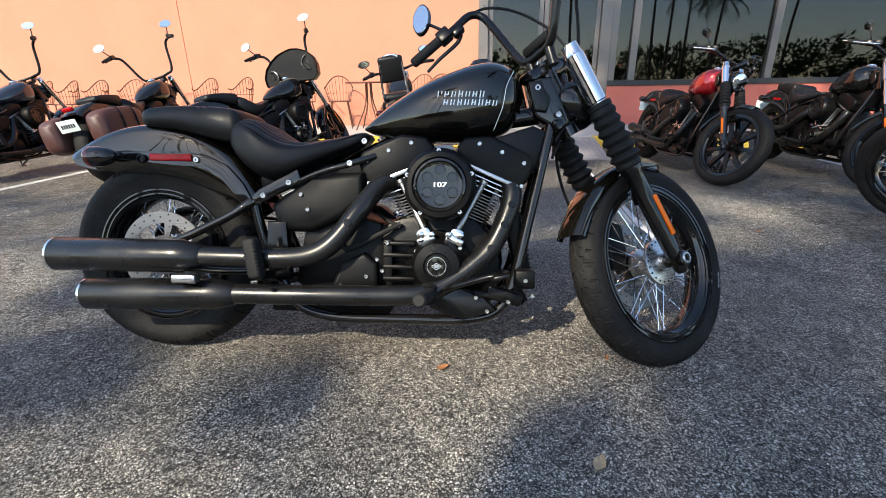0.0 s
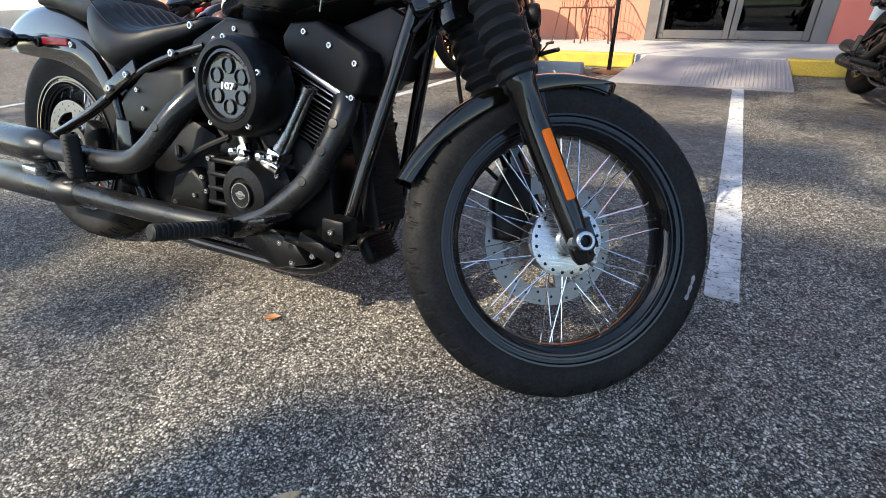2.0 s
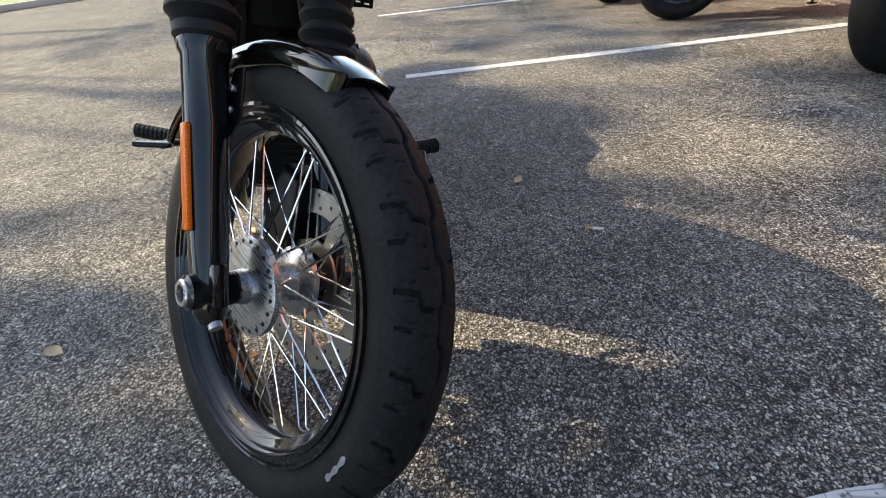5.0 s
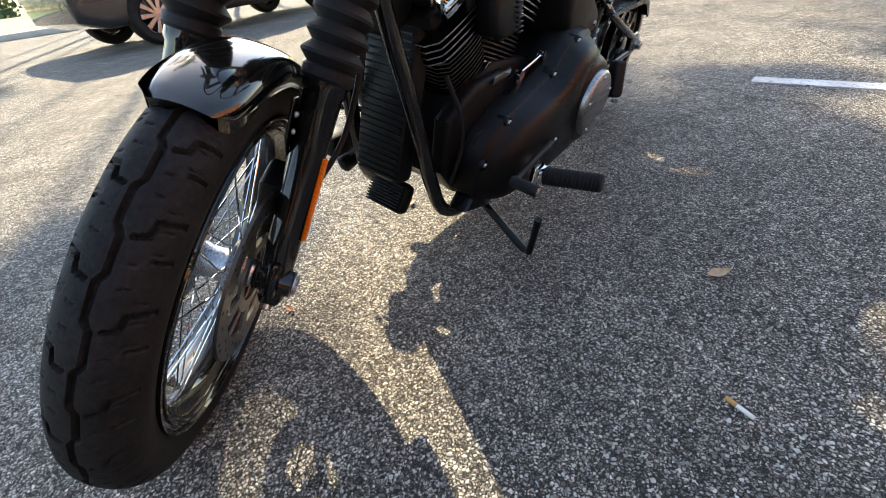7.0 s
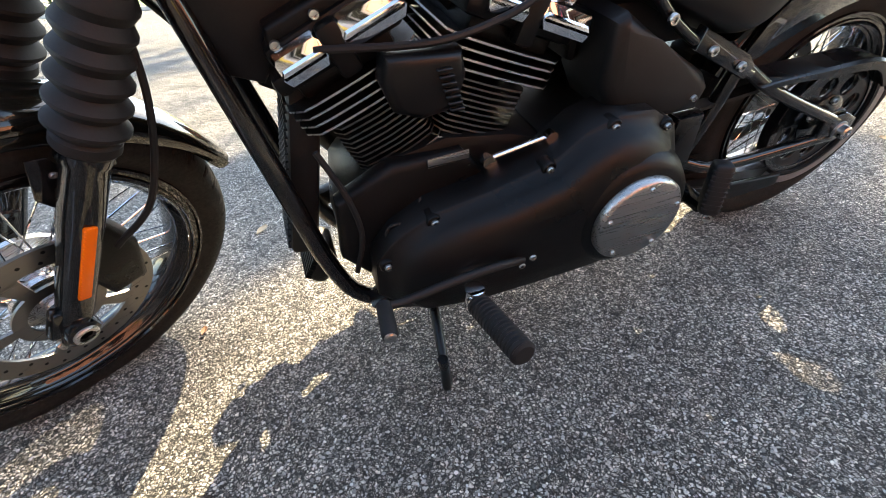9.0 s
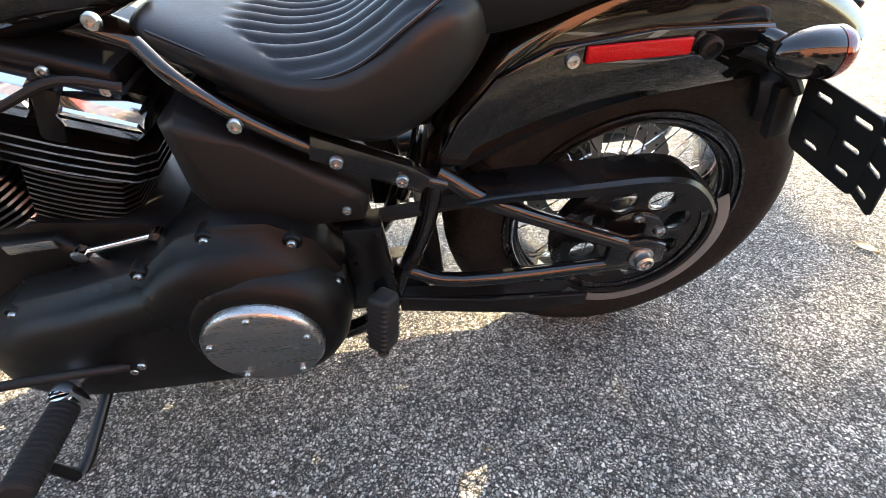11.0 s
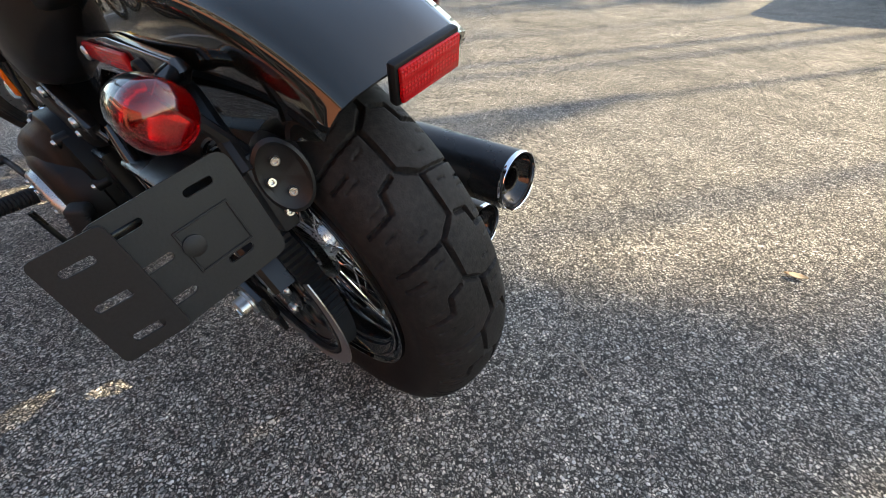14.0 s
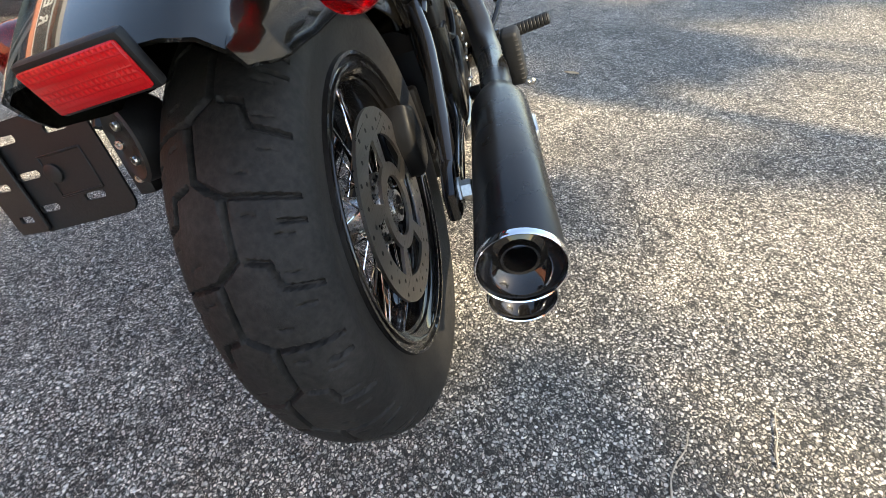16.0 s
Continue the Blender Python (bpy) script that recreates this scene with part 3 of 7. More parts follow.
def pillion_mesh():
    return loft_mesh("pillion_pad", ([-0.035, -0.02, 0.02, 0.10, 0.20, 0.26, 0.285, 0.295],
                                     [0.082, 0.102, 0.112, 0.118, 0.121, 0.119, 0.112, 0.09],
                                     [0.772, 0.790, 0.797, 0.801, 0.800, 0.795, 0.786, 0.768],
                                     [0.748, 0.738, 0.734, 0.726, 0.700, 0.690, 0.690, 0.704],
                                     [0.7, 0.5, 0.36, 0.32, 0.30, 0.30, 0.34, 0.5]), LEATHER, lambda x, y, s: -0.004 * (math.exp(-((x - 0.185) / 0.005) ** 2) + math.exp(-((x - 0.165) / 0.005) ** 2)) * (s > 0) + 0.003 * (s > 0) * math.cos(y * 14), n=64, m=70)


CYL = {"rear": (Vector((0.932, 0, 0.318)), Vector((-0.383, 0, 0.924))), "front": (Vector((0.932, 0, 0.318)), Vector((0.383, 0, 0.924)))}


def cyl_pose(which, d):
    """The pose on a cylinder's axis, d from the crank; z along the axis, y across the engine."""
    o, a = CYL[which]
    x = Vector((0, 1, 0)).cross(a)
    return Matrix((( x.x, 0, a.x, o.x + a.x * d), (x.y, 1, a.y, o.y + a.y * d), (x.z, 0, a.z, o.z + a.z * d), (0, 0, 0, 1)))


def fin_mesh(hx, hy, cut, edge):
    """One cooling fin with bare machined edges."""
    bm = bmesh.new()
    arc = [(hx * c, hy + 0.010 * (0.64 - c * c)) for c in (0.8, 0.5, 0.0, -0.5, -0.8)]
    pts = [(hx, hy - cut)] + arc + [(-hx, hy - cut), (-hx, -hy + cut)] + [(-x, -y) for x, y in arc] + [(hx, -hy + cut)]
    t = 0.0017
    lo, hi = [bm.verts.new((x, y, -t)) for x, y in pts], [bm.verts.new((x, y, t)) for x, y in pts]
    bm.faces.new(lo[::-1]), bm.faces.new(hi)
    side = [bm.faces.new((lo[k], lo[(k + 1) % 14], hi[(k + 1) % 14], hi[k])) for k in range(14)]
    for f in side:
        f.material_index = 1
    return mesh("fin", bm, WRINKLE, edge, smooth=0)


def engine(bike, fine):
    """The V-twin, its covers and its primary drive."""
    def case():
        bm = bmesh.new()
        prism(bm, [(0.70, 0.24), (0.80, 0.20), (1.04, 0.20), (1.12, 0.28), (1.10, 0.40), (1.03, 0.47), (0.92, 0.49), (0.80, 0.47), (0.72, 0.44)], -0.105, 0.105, 0.02, 2)
        prism(bm, [(0.46, 0.26), (0.50, 0.22), (0.74, 0.22), (0.76, 0.30), (0.74, 0.45), (0.62, 0.49), (0.50, 0.46)], -0.115, 0.12, 0.02, 2)
        return mesh("crankcase", bm, WRINKLE)
    crank = part("crankcase", kept("case", case), bike, label="black wrinkle-finish engine case")
    for which in ("rear", "front"):
        def barrel():
            bm = bmesh.new()
            lathe(bm, [(0.056, 0.13), (0.056, 0.34), (0.0, 0.34)], 28)
            box(bm, 0.150, 0.165, 0.034, pose(0, 0, 0.330), 0.008)
            return mesh("cylinder", bm, WRINKLE)
        c = part("cylinder", kept("barrel", barrel), bike, cyl_pose(which, 0), "finned black cylinder with bare fin edges")
        fin = kept("fin", lambda: fin_mesh(0.073, 0.088, 0.022, DARK_EDGE))
        head_fin = kept("head_fin", lambda: fin_mesh(0.105, 0.102, 0.022, ALU))
        part("fin", kept("base_fin", lambda: fin_mesh(0.080, 0.094, 0.022, ALU)), c, Matrix.Translation((0, 0, 0.156)))
        for k in range(10):
            part("fin", fin, c, Matrix.Translation((0, 0, 0.166 + 0.0098 * k)))
        for k in range(4):
            part("fin", head_fin, c, Matrix.Translation((0, 0, 0.272 + 0.0140 * k)))

        def rocker():
            bm = bmesh.new()
            q = -1 if which == "rear" else 1
            box(bm, 0.196, 0.100, 0.030, pose(0, 0.053, 0.356), 0.010)
            box(bm, 0.165, 0.095, 0.034, pose(0, 0.050, 0.388), 0.012)
            prism(bm, [(-0.078, 0.395), (-0.064, 0.424), (0.064, 0.424), (0.078, 0.395)], -0.020, 0.090, 0.012, 3)
            prism(bm, [(q * x, z) for x, z in ((-0.108, 0.355), (-0.096, 0.334), (-0.052, 0.314), (0.108, 0.312), (0.128, 0.340), (0.124, 0.398), (0.100, 0.420), (-0.030, 0.424), (-0.098, 0.388))], -0.118, 0.004, 0.012, 3, only="near")
            return mesh("rocker_cover", bm, WRINKLE)
        rc = part("rocker_cover", kept(("rocker", which), rocker), bike, cyl_pose(which, 0), "smooth black rocker cover")
        side = -1 if which == "rear" else 1
        def trim():
            bm = bmesh.new()
            box(bm, 0.160, 0.012, 0.013, pose(0, -0.1150, 0.3165), 0.003)
            return mesh("rocker_trim", bm, ALU)
        part("rocker_trim", kept("trim", trim), rc, Matrix.Translation((side * 0.028, 0, 0)), label="machined aluminium strip")
        def blocks():
            bm = bmesh.new()
            rings = []
            for y, grow, z0, z1 in ((0.085, 0.0, 0.356, 0.400), (0.104, 0.0, 0.356, 0.399), (0.114, -0.001, 0.356, 0.393), (0.118, -0.0015, 0.356, 0.380), (0.1215, -0.002, 0.357, 0.377), (0.1225, -0.004, 0.360, 0.374)):
                out = [(-0.048 - grow, z0 + 0.012), (-0.040 - grow, z0), (0.040 + grow, z0), (0.048 + grow, z0 + 0.012), (0.046 + grow, z1 - 0.006), (0.040 + grow, z1), (-0.040 - grow, z1), (-0.046 - grow, z1 - 0.006)]
                rings.append([bm.verts.new((x, y, z)) for x, z in out])
            skin(bm, rings)
            return mesh("chrome_block", bm, CHROME, smooth=20)
        def pillar():
            bm = bmesh.new()
            box(bm, 0.032, 0.030, 0.075, pose(0, 0.104, 0.362), 0.008)
            return mesh("rocker_pillar", bm, WRINKLE)
        for dx, k in ((-0.060, 1.0), (0.044, 0.72)):
            part("chrome_block", kept("blocks", blocks), rc, Matrix.Translation((dx, 0, 0)) @ Matrix.Diagonal((k, 1, 1, 1)), "polished chrome rocker block")
        part("rocker_pillar", kept("pillar", pillar), rc, Matrix.Translation((-0.004, 0, 0)))
        if fine:
            bo = kept("bolt", bolt_mesh)
            for dx, dz in ((-0.050, 0.388), (0.022, 0.392), (0.095, 0.388), (0.116, 0.324)):
                part("bolt", bo, rc, Matrix.Translation((side * dx, -0.117, dz)) @ Y_AXIS)
            for dx, dz in ((-0.062, 0.404), (0.062, 0.404), (-0.004, 0.372), (0.0, 0.410)):
                part("bolt", bo, rc, Matrix.Translation((dx, 0.0985, dz)) @ pose(0, 0, 0, -90))
        s = -1 if which == "rear" else 1
        for dy in (0.0, 0.024):
            def pushrod():
                bm = bmesh.new()
                a, b = Vector((0.925 + s * 0.045, -0.140 + dy, 0.43)), Vector((0.925 + s * 0.128, -0.128 + dy * 0.7, 0.585))
                lathe(bm, [(0.0125, 0), (0.0125, 0.060), (0.0095, 0.064), (0.0095, (b - a).length * 0.93), (0.0125, (b - a).length * 0.94), (0.0125, (b - a).length)], 16, to(a, b - a))
                return mesh("pushrod_tube", bm, STEEL)
            part("pushrod_tube", kept(("rod", which, dy), pushrod), bike, label="bright steel pushrod tube")
        def lifter():
            bm = bmesh.new()
            box(bm, 0.054, 0.060, 0.022, pose(0.925 + s * 0.043, -0.132, 0.408, 0, s * 24, 0), 0.004)
            box(bm, 0.040, 0.050, 0.040, pose(0.925 + s * 0.047, -0.132, 0.424, 0, s * 24, 0), 0.008)
            for k in (-1, 1):
                lathe(bm, [(0.009, 0), (0.009, 0.012), (0.005, 0.014), (0, 0.014)], 10, Matrix.Translation((0.925 + s * 0.043 + k * 0.018, -0.163, 0.425)) @ Y_AXIS)
            return mesh("lifter_block", bm, CHROME)
        part("lifter_block", kept(("lifter", which), lifter), bike, label="chrome lifter block")

    def cam():
        bm = bmesh.new()
        lathe(bm, [(0.100, 0.10), (0.098, 0.135), (0.080, 0.150), (0.074, 0.176), (0.066, 0.190), (0.040, 0.194), (0.036, 0.190), (0, 0.190)], 48, Matrix.Translation((0.918, 0, 0.334)) @ Y_AXIS)
        for k in range(4):
            box(bm, 0.10, 0.05, 0.014, pose(0.80, -0.130, 0.285 + 0.036 * k), 0.006)
        box(bm, 0.03, 0.05, 0.13, pose(0.765, -0.128, 0.34), 0.008)
        return mesh("cam_cover", bm, WRINKLE)
    cc = part("cam_cover", kept("cam", cam), bike, label="black cam cover")
    def emblem():
        bm = bmesh.new()
        lathe(bm, [(0, 0.1975), (0.030, 0.1975), (0.031, 0.189)], 36, Matrix.Translation((0.918, 0, 0.334)) @ Y_AXIS)
        return mesh("cover_medallion", bm, BLACK)
    part("cover_medallion", kept("emblem", emblem), cc)
    def ring():
        bm = bmesh.new()
        lathe(bm, [(0.027, 0.1975), (0.027, 0.1990), (0.0285, 0.1990), (0.0285, 0.1975)], 36, Matrix.Translation((0.918, 0, 0.334)) @ Y_AXIS, closed=True)
        prism(bm, [(0.904, 0.330), (0.904, 0.338), (0.932, 0.338), (0.932, 0.330)], -0.1990, -0.1972)
        lathe(bm, [(0.007, 0.1975), (0.007, 0.1990), (0.010, 0.1990), (0.010, 0.1975)], 20, Matrix.Translation((0.918, 0, 0.334)) @ Y_AXIS, closed=True)
        return mesh("medallion_ring", bm, ALU)
    part("medallion_ring", kept("emblem_ring", ring), cc)
    def gearcase():
        bm = bmesh.new()
        prism(bm, [(0.585, 0.245), (0.59, 0.225), (0.70, 0.225), (0.735, 0.25), (0.73, 0.33), (0.69, 0.36), (0.62, 0.33)], -0.150, -0.10, 0.012, 3)
        return mesh("gearbox_cover", bm, WRINKLE)
    part("gearbox_cover", kept("gear", gearcase), bike)

    def air():
        bm = bmesh.new()
        m = Matrix.Translation((0.924, 0, 0.571)) @ Y_AXIS
        lathe(bm, [(0.085, 0.125), (0.100, 0.135), (0.104, 0.155), (0.104, 0.200), (0.099, 0.222), (0.090, 0.232), (0.078, 0.234), (0.074, 0.228), (0.072, 0.214), (0, 0.214)], 64, m)
        return mesh("air_cleaner", bm, WRINKLE)
    ac = part("air_cleaner", kept("air", air), bike, label="round satin black air cleaner")
    def face():
        bm = bmesh.new()
        m = Matrix.Translation((0.924, 0, 0.571)) @ Y_AXIS
        lathe(bm, [(0.073, 0.216), (0.073, 0.229), (0.067, 0.230), (0.064, 0.222), (0.055, 0.2205), (0, 0.2205)], 64, m)
        return mesh("air_cleaner_face", bm, BLACK)
    fc = part("air_cleaner_face", kept("airface", face), ac, label="gloss black face with six round ports")
    def port():
        bm = bmesh.new()
        lathe(bm, [(0.0165, 0.220), (0.0165, 0.2250), (0.0140, 0.2252), (0.0130, 0.2212), (0, 0.2210)], 20, Y_AXIS)
        return mesh("port", bm, BLACK)
    for k in range(6):
        a = 2 * math.pi * (k + 0.5) / 6
        part("port", kept("port", port), fc, Matrix.Translation((0.924 + 0.041 * math.cos(a), 0, 0.571 + 0.041 * math.sin(a))))
    if fine:
        cu = bpy.data.curves.new("numerals", "FONT")
        cu.body, cu.size, cu.extrude, cu.align_x, cu.align_y = "107", 0.022, 0.0012, "CENTER", "CENTER"
        cu.offset = 0.0008
        tmp = bpy.data.objects.new("numerals", cu)
        scene.collection.objects.link(tmp)
        me = bpy.data.meshes.new_from_object(tmp)
        bpy.data.objects.remove(tmp)
        me.materials.clear()
        me.materials.append(WHITE)
        me.name = "numerals"
        part("numerals", me, ac, Matrix.Translation((0.924, -0.2255, 0.571)) @ pose(0, 0, 0, 90) @ Matrix.Diagonal((1.25, 0.85, 1, 1)), "white raised numerals 107")
        bo = kept("bolt", bolt_mesh)
        for k in range(5):
            a = math.radians(20 + 72 * k)
            part("bolt", bo, ac, Matrix.Translation((0.924 + 0.095 * math.cos(a), -0.224, 0.571 + 0.095 * math.sin(a))) @ Y_AXIS)
        for x, y, z in ((0.905, -0.17, 0.262), (0.86, -0.172, 0.30), (0.995, -0.150, 0.31), (0.985, -0.150, 0.385), (0.852, -0.150, 0.372), (0.733, -0.152, 0.344), (0.70, -0.152, 0.29), (0.62, -0.152, 0.26), (0.70, -0.152, 0.235), (0.75, -0.155, 0.31), (0.765, -0.155, 0.395)):
            part("bolt", bo, cc, Matrix.Translation((x, y, z)) @ Y_AXIS)

    # left side: primary drive
    def primary():
        bm = bmesh.new()
        out = [(1.085, 0.245), (1.080, 0.320), (1.040, 0.368), (0.975, 0.402), (0.874, 0.418), (0.760, 0.446), (0.700, 0.492), (0.640, 0.507), (0.575, 0.500), (0.520, 0.462), (0.494, 0.400), (0.490, 0.310), (0.515, 0.235), (0.560, 0.200), (0.640, 0.188), (0.80, 0.186), (0.96, 0.188), (1.05, 0.205)]
        cx, cz = 0.78, 0.31
        def ring(k, y, sx=1.0):
            return [bm.verts.new((cx + (x - cx) * k * sx, y, cz + (z - cz) * k)) for x, z in out]
        rings = [ring(1.0, 0.10), ring(1.0, 0.176), ring(0.975, 0.180), ring(0.94, 0.184), ring(0.90, 0.205), ring(0.84, 0.222), ring(0.72, 0.236), ring(0.4, 0.242)]
        skin(bm, rings)
        lathe(bm, [(0.128, 0.18), (0.124, 0.215), (0.112, 0.238), (0.098, 0.246), (0, 0.246)], 48, Matrix.Translation((0.617, 0, 0.333)) @ pose(0, 0, 0, -90))
        return mesh("primary_cover", bm, WRINKLE, smooth=48)
    pc = part("primary_cover", kept("primary", primary), bike, label="black primary drive cover")
    def boss():
        bm = bmesh.new()
        lathe(bm, [(0.014, 0.16), (0.014, 0.183), (0.012, 0.186), (0, 0.186)], 14, pose(0, 0, 0, -90))
        return mesh("bolt_boss", bm, WRINKLE)
    for x, z in ((0.657, 0.490), (0.547, 0.468), (0.503, 0.38), (0.77, 0.437), (0.975, 0.388), (1.062, 0.318)):
        part("bolt_boss", kept("pboss", boss), pc, Matrix.Translation((x, 0, z)))
    def derby():
        bm = bmesh.new()
        lathe(bm, [(0.088, 0.244), (0.088, 0.256), (0.084, 0.262), (0.080, 0.264), (0, 0.2645)], 56, Matrix.Translation((0.617, 0, 0.333)) @ pose(0, 0, 0, -90))
        return mesh("derby_cover", bm, STEEL)
    part("derby_cover", kept("derby", derby), pc, label="brushed steel derby cover")
    if fine:
        bo = kept("bolt", bolt_mesh)
        small = kept("bolt_small", lambda: bolt_mesh(0.005, 0.004))
        for k in range(5):
            a = math.radians(90 + 72 * k)
            part("bolt", small, pc, Matrix.Translation((0.617 + 0.073 * math.cos(a), 0.264, 0.333 + 0.073 * math.sin(a))) @ pose(0, 0, 0, -90))
        for x, y, z in ((0.657, 0.186, 0.490), (0.547, 0.186, 0.468), (0.503, 0.186, 0.38), (0.77, 0.186, 0.437), (0.975, 0.186, 0.388), (1.062, 0.186, 0.318), (0.816, 0.240, 0.300), (0.835, 0.238, 0.285), (1.03, 0.200, 0.232)):
            part("bolt", bo, pc, Matrix.Translation((x, y, z)) @ pose(0, 0, 0, -90))
    def outer():
        bm = bmesh.new()
        prism(bm, [(0.86, 0.42), (0.90, 0.47), (1.02, 0.47), (1.12, 0.42), (1.13, 0.30), (1.07, 0.22), (0.98, 0.25)], 0.08, 0.125, 0.015, 3)
        return mesh("stator_cover", bm, WRINKLE)
    part("stator_cover", kept("stator", outer), bike)
    def vinplate():
        bm = bmesh.new()
        box(bm, 0.072, 0.003, 0.017, pose(0.928, 0.130, 0.465, 0, 2, 0), 0.0012)
        return mesh("stamped_plate", bm, STEEL)
    part("stamped_plate", kept("vin", vinplate), bike, label="small stamped metal plate")
    def linkage():
        bm = bmesh.new()
        rod(bm, (0.862, 0.135, 0.450), (0.745, 0.132, 0.466), 0.0055)
        for p in ((0.862, 0.138, 0.450), (0.745, 0.135, 0.466)):
            lathe(bm, [(0, -0.008), (0.011, -0.008), (0.012, 0), (0.011, 0.008), (0, 0.008)], 16, Matrix.Translation(p) @ Y_AXIS)
        rod(bm, (0.745, 0.128, 0.466), (0.740, 0.105, 0.425), 0.006)
        box(bm, 0.022, 0.01, 0.03, pose(0.852, 0.132, 0.434, 0, 20, 0), 0.003)
        return mesh("shift_linkage", bm, CHROME)
    part("shift_linkage", kept("link", linkage), bike, label="bright shift linkage rod")
    def horn():
        bm = bmesh.new()
        prism(bm, [(0.902, 0.605), (0.908, 0.640), (1.018, 0.648), (1.026, 0.610), (1.011, 0.566), (0.970, 0.549), (0.918, 0.556)], 0.095, 0.150, 0.016, 3)
        return mesh("horn_cover", bm, PLASTIC)
    hc = part("horn_cover", kept("horn", horn), bike, label="black horn cover between the cylinders")
    def rib():
        return mesh("rib", box(bmesh.new(), 0.022, 0.016, 0.0045, I4, 0.0015, 1), PLASTIC)
    for k in range(7):
        part("rib", kept("horn_rib", rib), hc, pose(0.921 + 0.003 * k, 0.149, 0.562 + 0.010 * k))
    return crank


def pipes(bike, style):
    """Exhaust pipes and mufflers on the right."""
    if style == "two":
        ends = ((Vector((-0.211, -0.236, 0.347)), Vector((0.235, -0.232, 0.350)), 0.049), (Vector((-0.135, -0.222, 0.225)), Vector((0.325, -0.220, 0.238)), 0.047))
        head = ([(0.225, -0.232, 0.350), (0.33, -0.23, 0.350), (0.46, -0.225, 0.350), (0.555, -0.215, 0.362), (0.62, -0.205, 0.405), (0.69, -0.17, 0.500), (0.735, -0.12, 0.565), (0.77, -0.09, 0.58)],
                [(0.315, -0.220, 0.238), (0.42, -0.218, 0.239), (0.60, -0.215, 0.242), (0.85, -0.190, 0.246), (0.950, -0.172, 0.280), (1.03, -0.155, 0.338), (1.08, -0.142, 0.392), (1.12, -0.124, 0.475), (1.137, -0.106, 0.545), (1.125, -0.08, 0.590)])
    else:
        ends = ((Vector((-0.10, -0.20, 0.32)), Vector((0.30, -0.19, 0.30)), 0.046), (Vector((-0.02, -0.20, 0.22)), Vector((0.36, -0.19, 0.22)), 0.046))
        head = ([(0.29, -0.19, 0.30), (0.5, -0.19, 0.30), (0.62, -0.18, 0.38), (0.77, -0.09, 0.58)], [(0.35, -0.19, 0.22), (0.8, -0.19, 0.22), (1.0, -0.18, 0.32), (1.09, -0.09, 0.57)])
    for k, ((a, b, r), pts) in enumerate(zip(ends, head)):
        def can():
            bm = bmesh.new()
            n = (b - a).length
            lathe(bm, [(0, 0.05), (r * 0.90, 0.05), (r * 0.92, 0.004), (r * 0.97, 0.0), (r, 0.003), (r, n * 0.82), (r * 0.99, n * 0.86), (r * 0.72, n * 0.985), (r * 0.60, n), (0, n)], 40, to(a, b - a))
            return mesh("muffler", bm, MATTE)
        mu = part("muffler", kept(("can", style, k), can), bike, label="matt black muffler with a bright end ring")
        def tip():
            bm = bmesh.new()
            lathe(bm, [(r * 0.94, 0.004), (r * 0.96, -0.002), (r * 0.99, -0.003), (r * 1.015, -0.001), (r * 1.015, 0.005), (r * 0.99, 0.005)], 40, to(a, b - a))
            return mesh("end_ring", bm, CHROME if style == "two" else STEEL)
        part("end_ring", kept(("tip", style, k), tip), mu, label="bright chrome end ring")
        def cup():
            bm = bmesh.new()
            lathe(bm, [(0, 0.049), (r * 0.30, 0.049), (r * 0.33, 0.022), (r * 0.37, 0.014), (r * 0.43, 0.013), (r * 0.47, 0.020), (r * 0.62, 0.023), (r * 0.80, 0.016), (r * 0.905, 0.004), (r * 0.905, 0.049)], 40, to(a, b - a))
            return mesh("end_cup", bm, BLACK)
        part("end_cup", kept(("cup", style, k), cup), mu, label="gloss black dished outlet with a small bore")
        def pipe():
            bm = bmesh.new()
            tube(bm, pts, 0.0300, 20, 8)
            return mesh("exhaust_pipe", bm, MATTE)
        ep = part("exhaust_pipe", kept(("pipe", style, k), pipe), bike, label="matt black exhaust pipe with heat shield")
        if style == "two":
            path = smooth_path(pts, 8)
            for f in ((0.66, 0.75, 0.84) if k else (0.66,)):
                def port():
                    bm = bmesh.new()
                    p = path[int(f * (len(path) - 1))]
                    d = (path[int(f * (len(path) - 1)) + 1] - p).normalized()
                    out = (Vector((0.15, -1, 0.25)) - d * Vector((0.15, -1, 0.25)).dot(d)).normalized()
                    lathe(bm, [(0, 0.0310), (0.010, 0.0307), (0.012, 0.0285)], 16, to(p, out))
                    return mesh("heat_shield_port", bm, SATIN)
                part("heat_shield_port", kept(("holes", k, f), port), ep)
    if style == "two":
        def clamp():
            bm = bmesh.new()
            box(bm, 0.07, 0.03, 0.024, pose(0.205, -0.275, 0.292), 0.004)
            return mesh("muffler_bracket", bm, ALU)
        part("muffler_bracket", kept("clamp", clamp), bike)


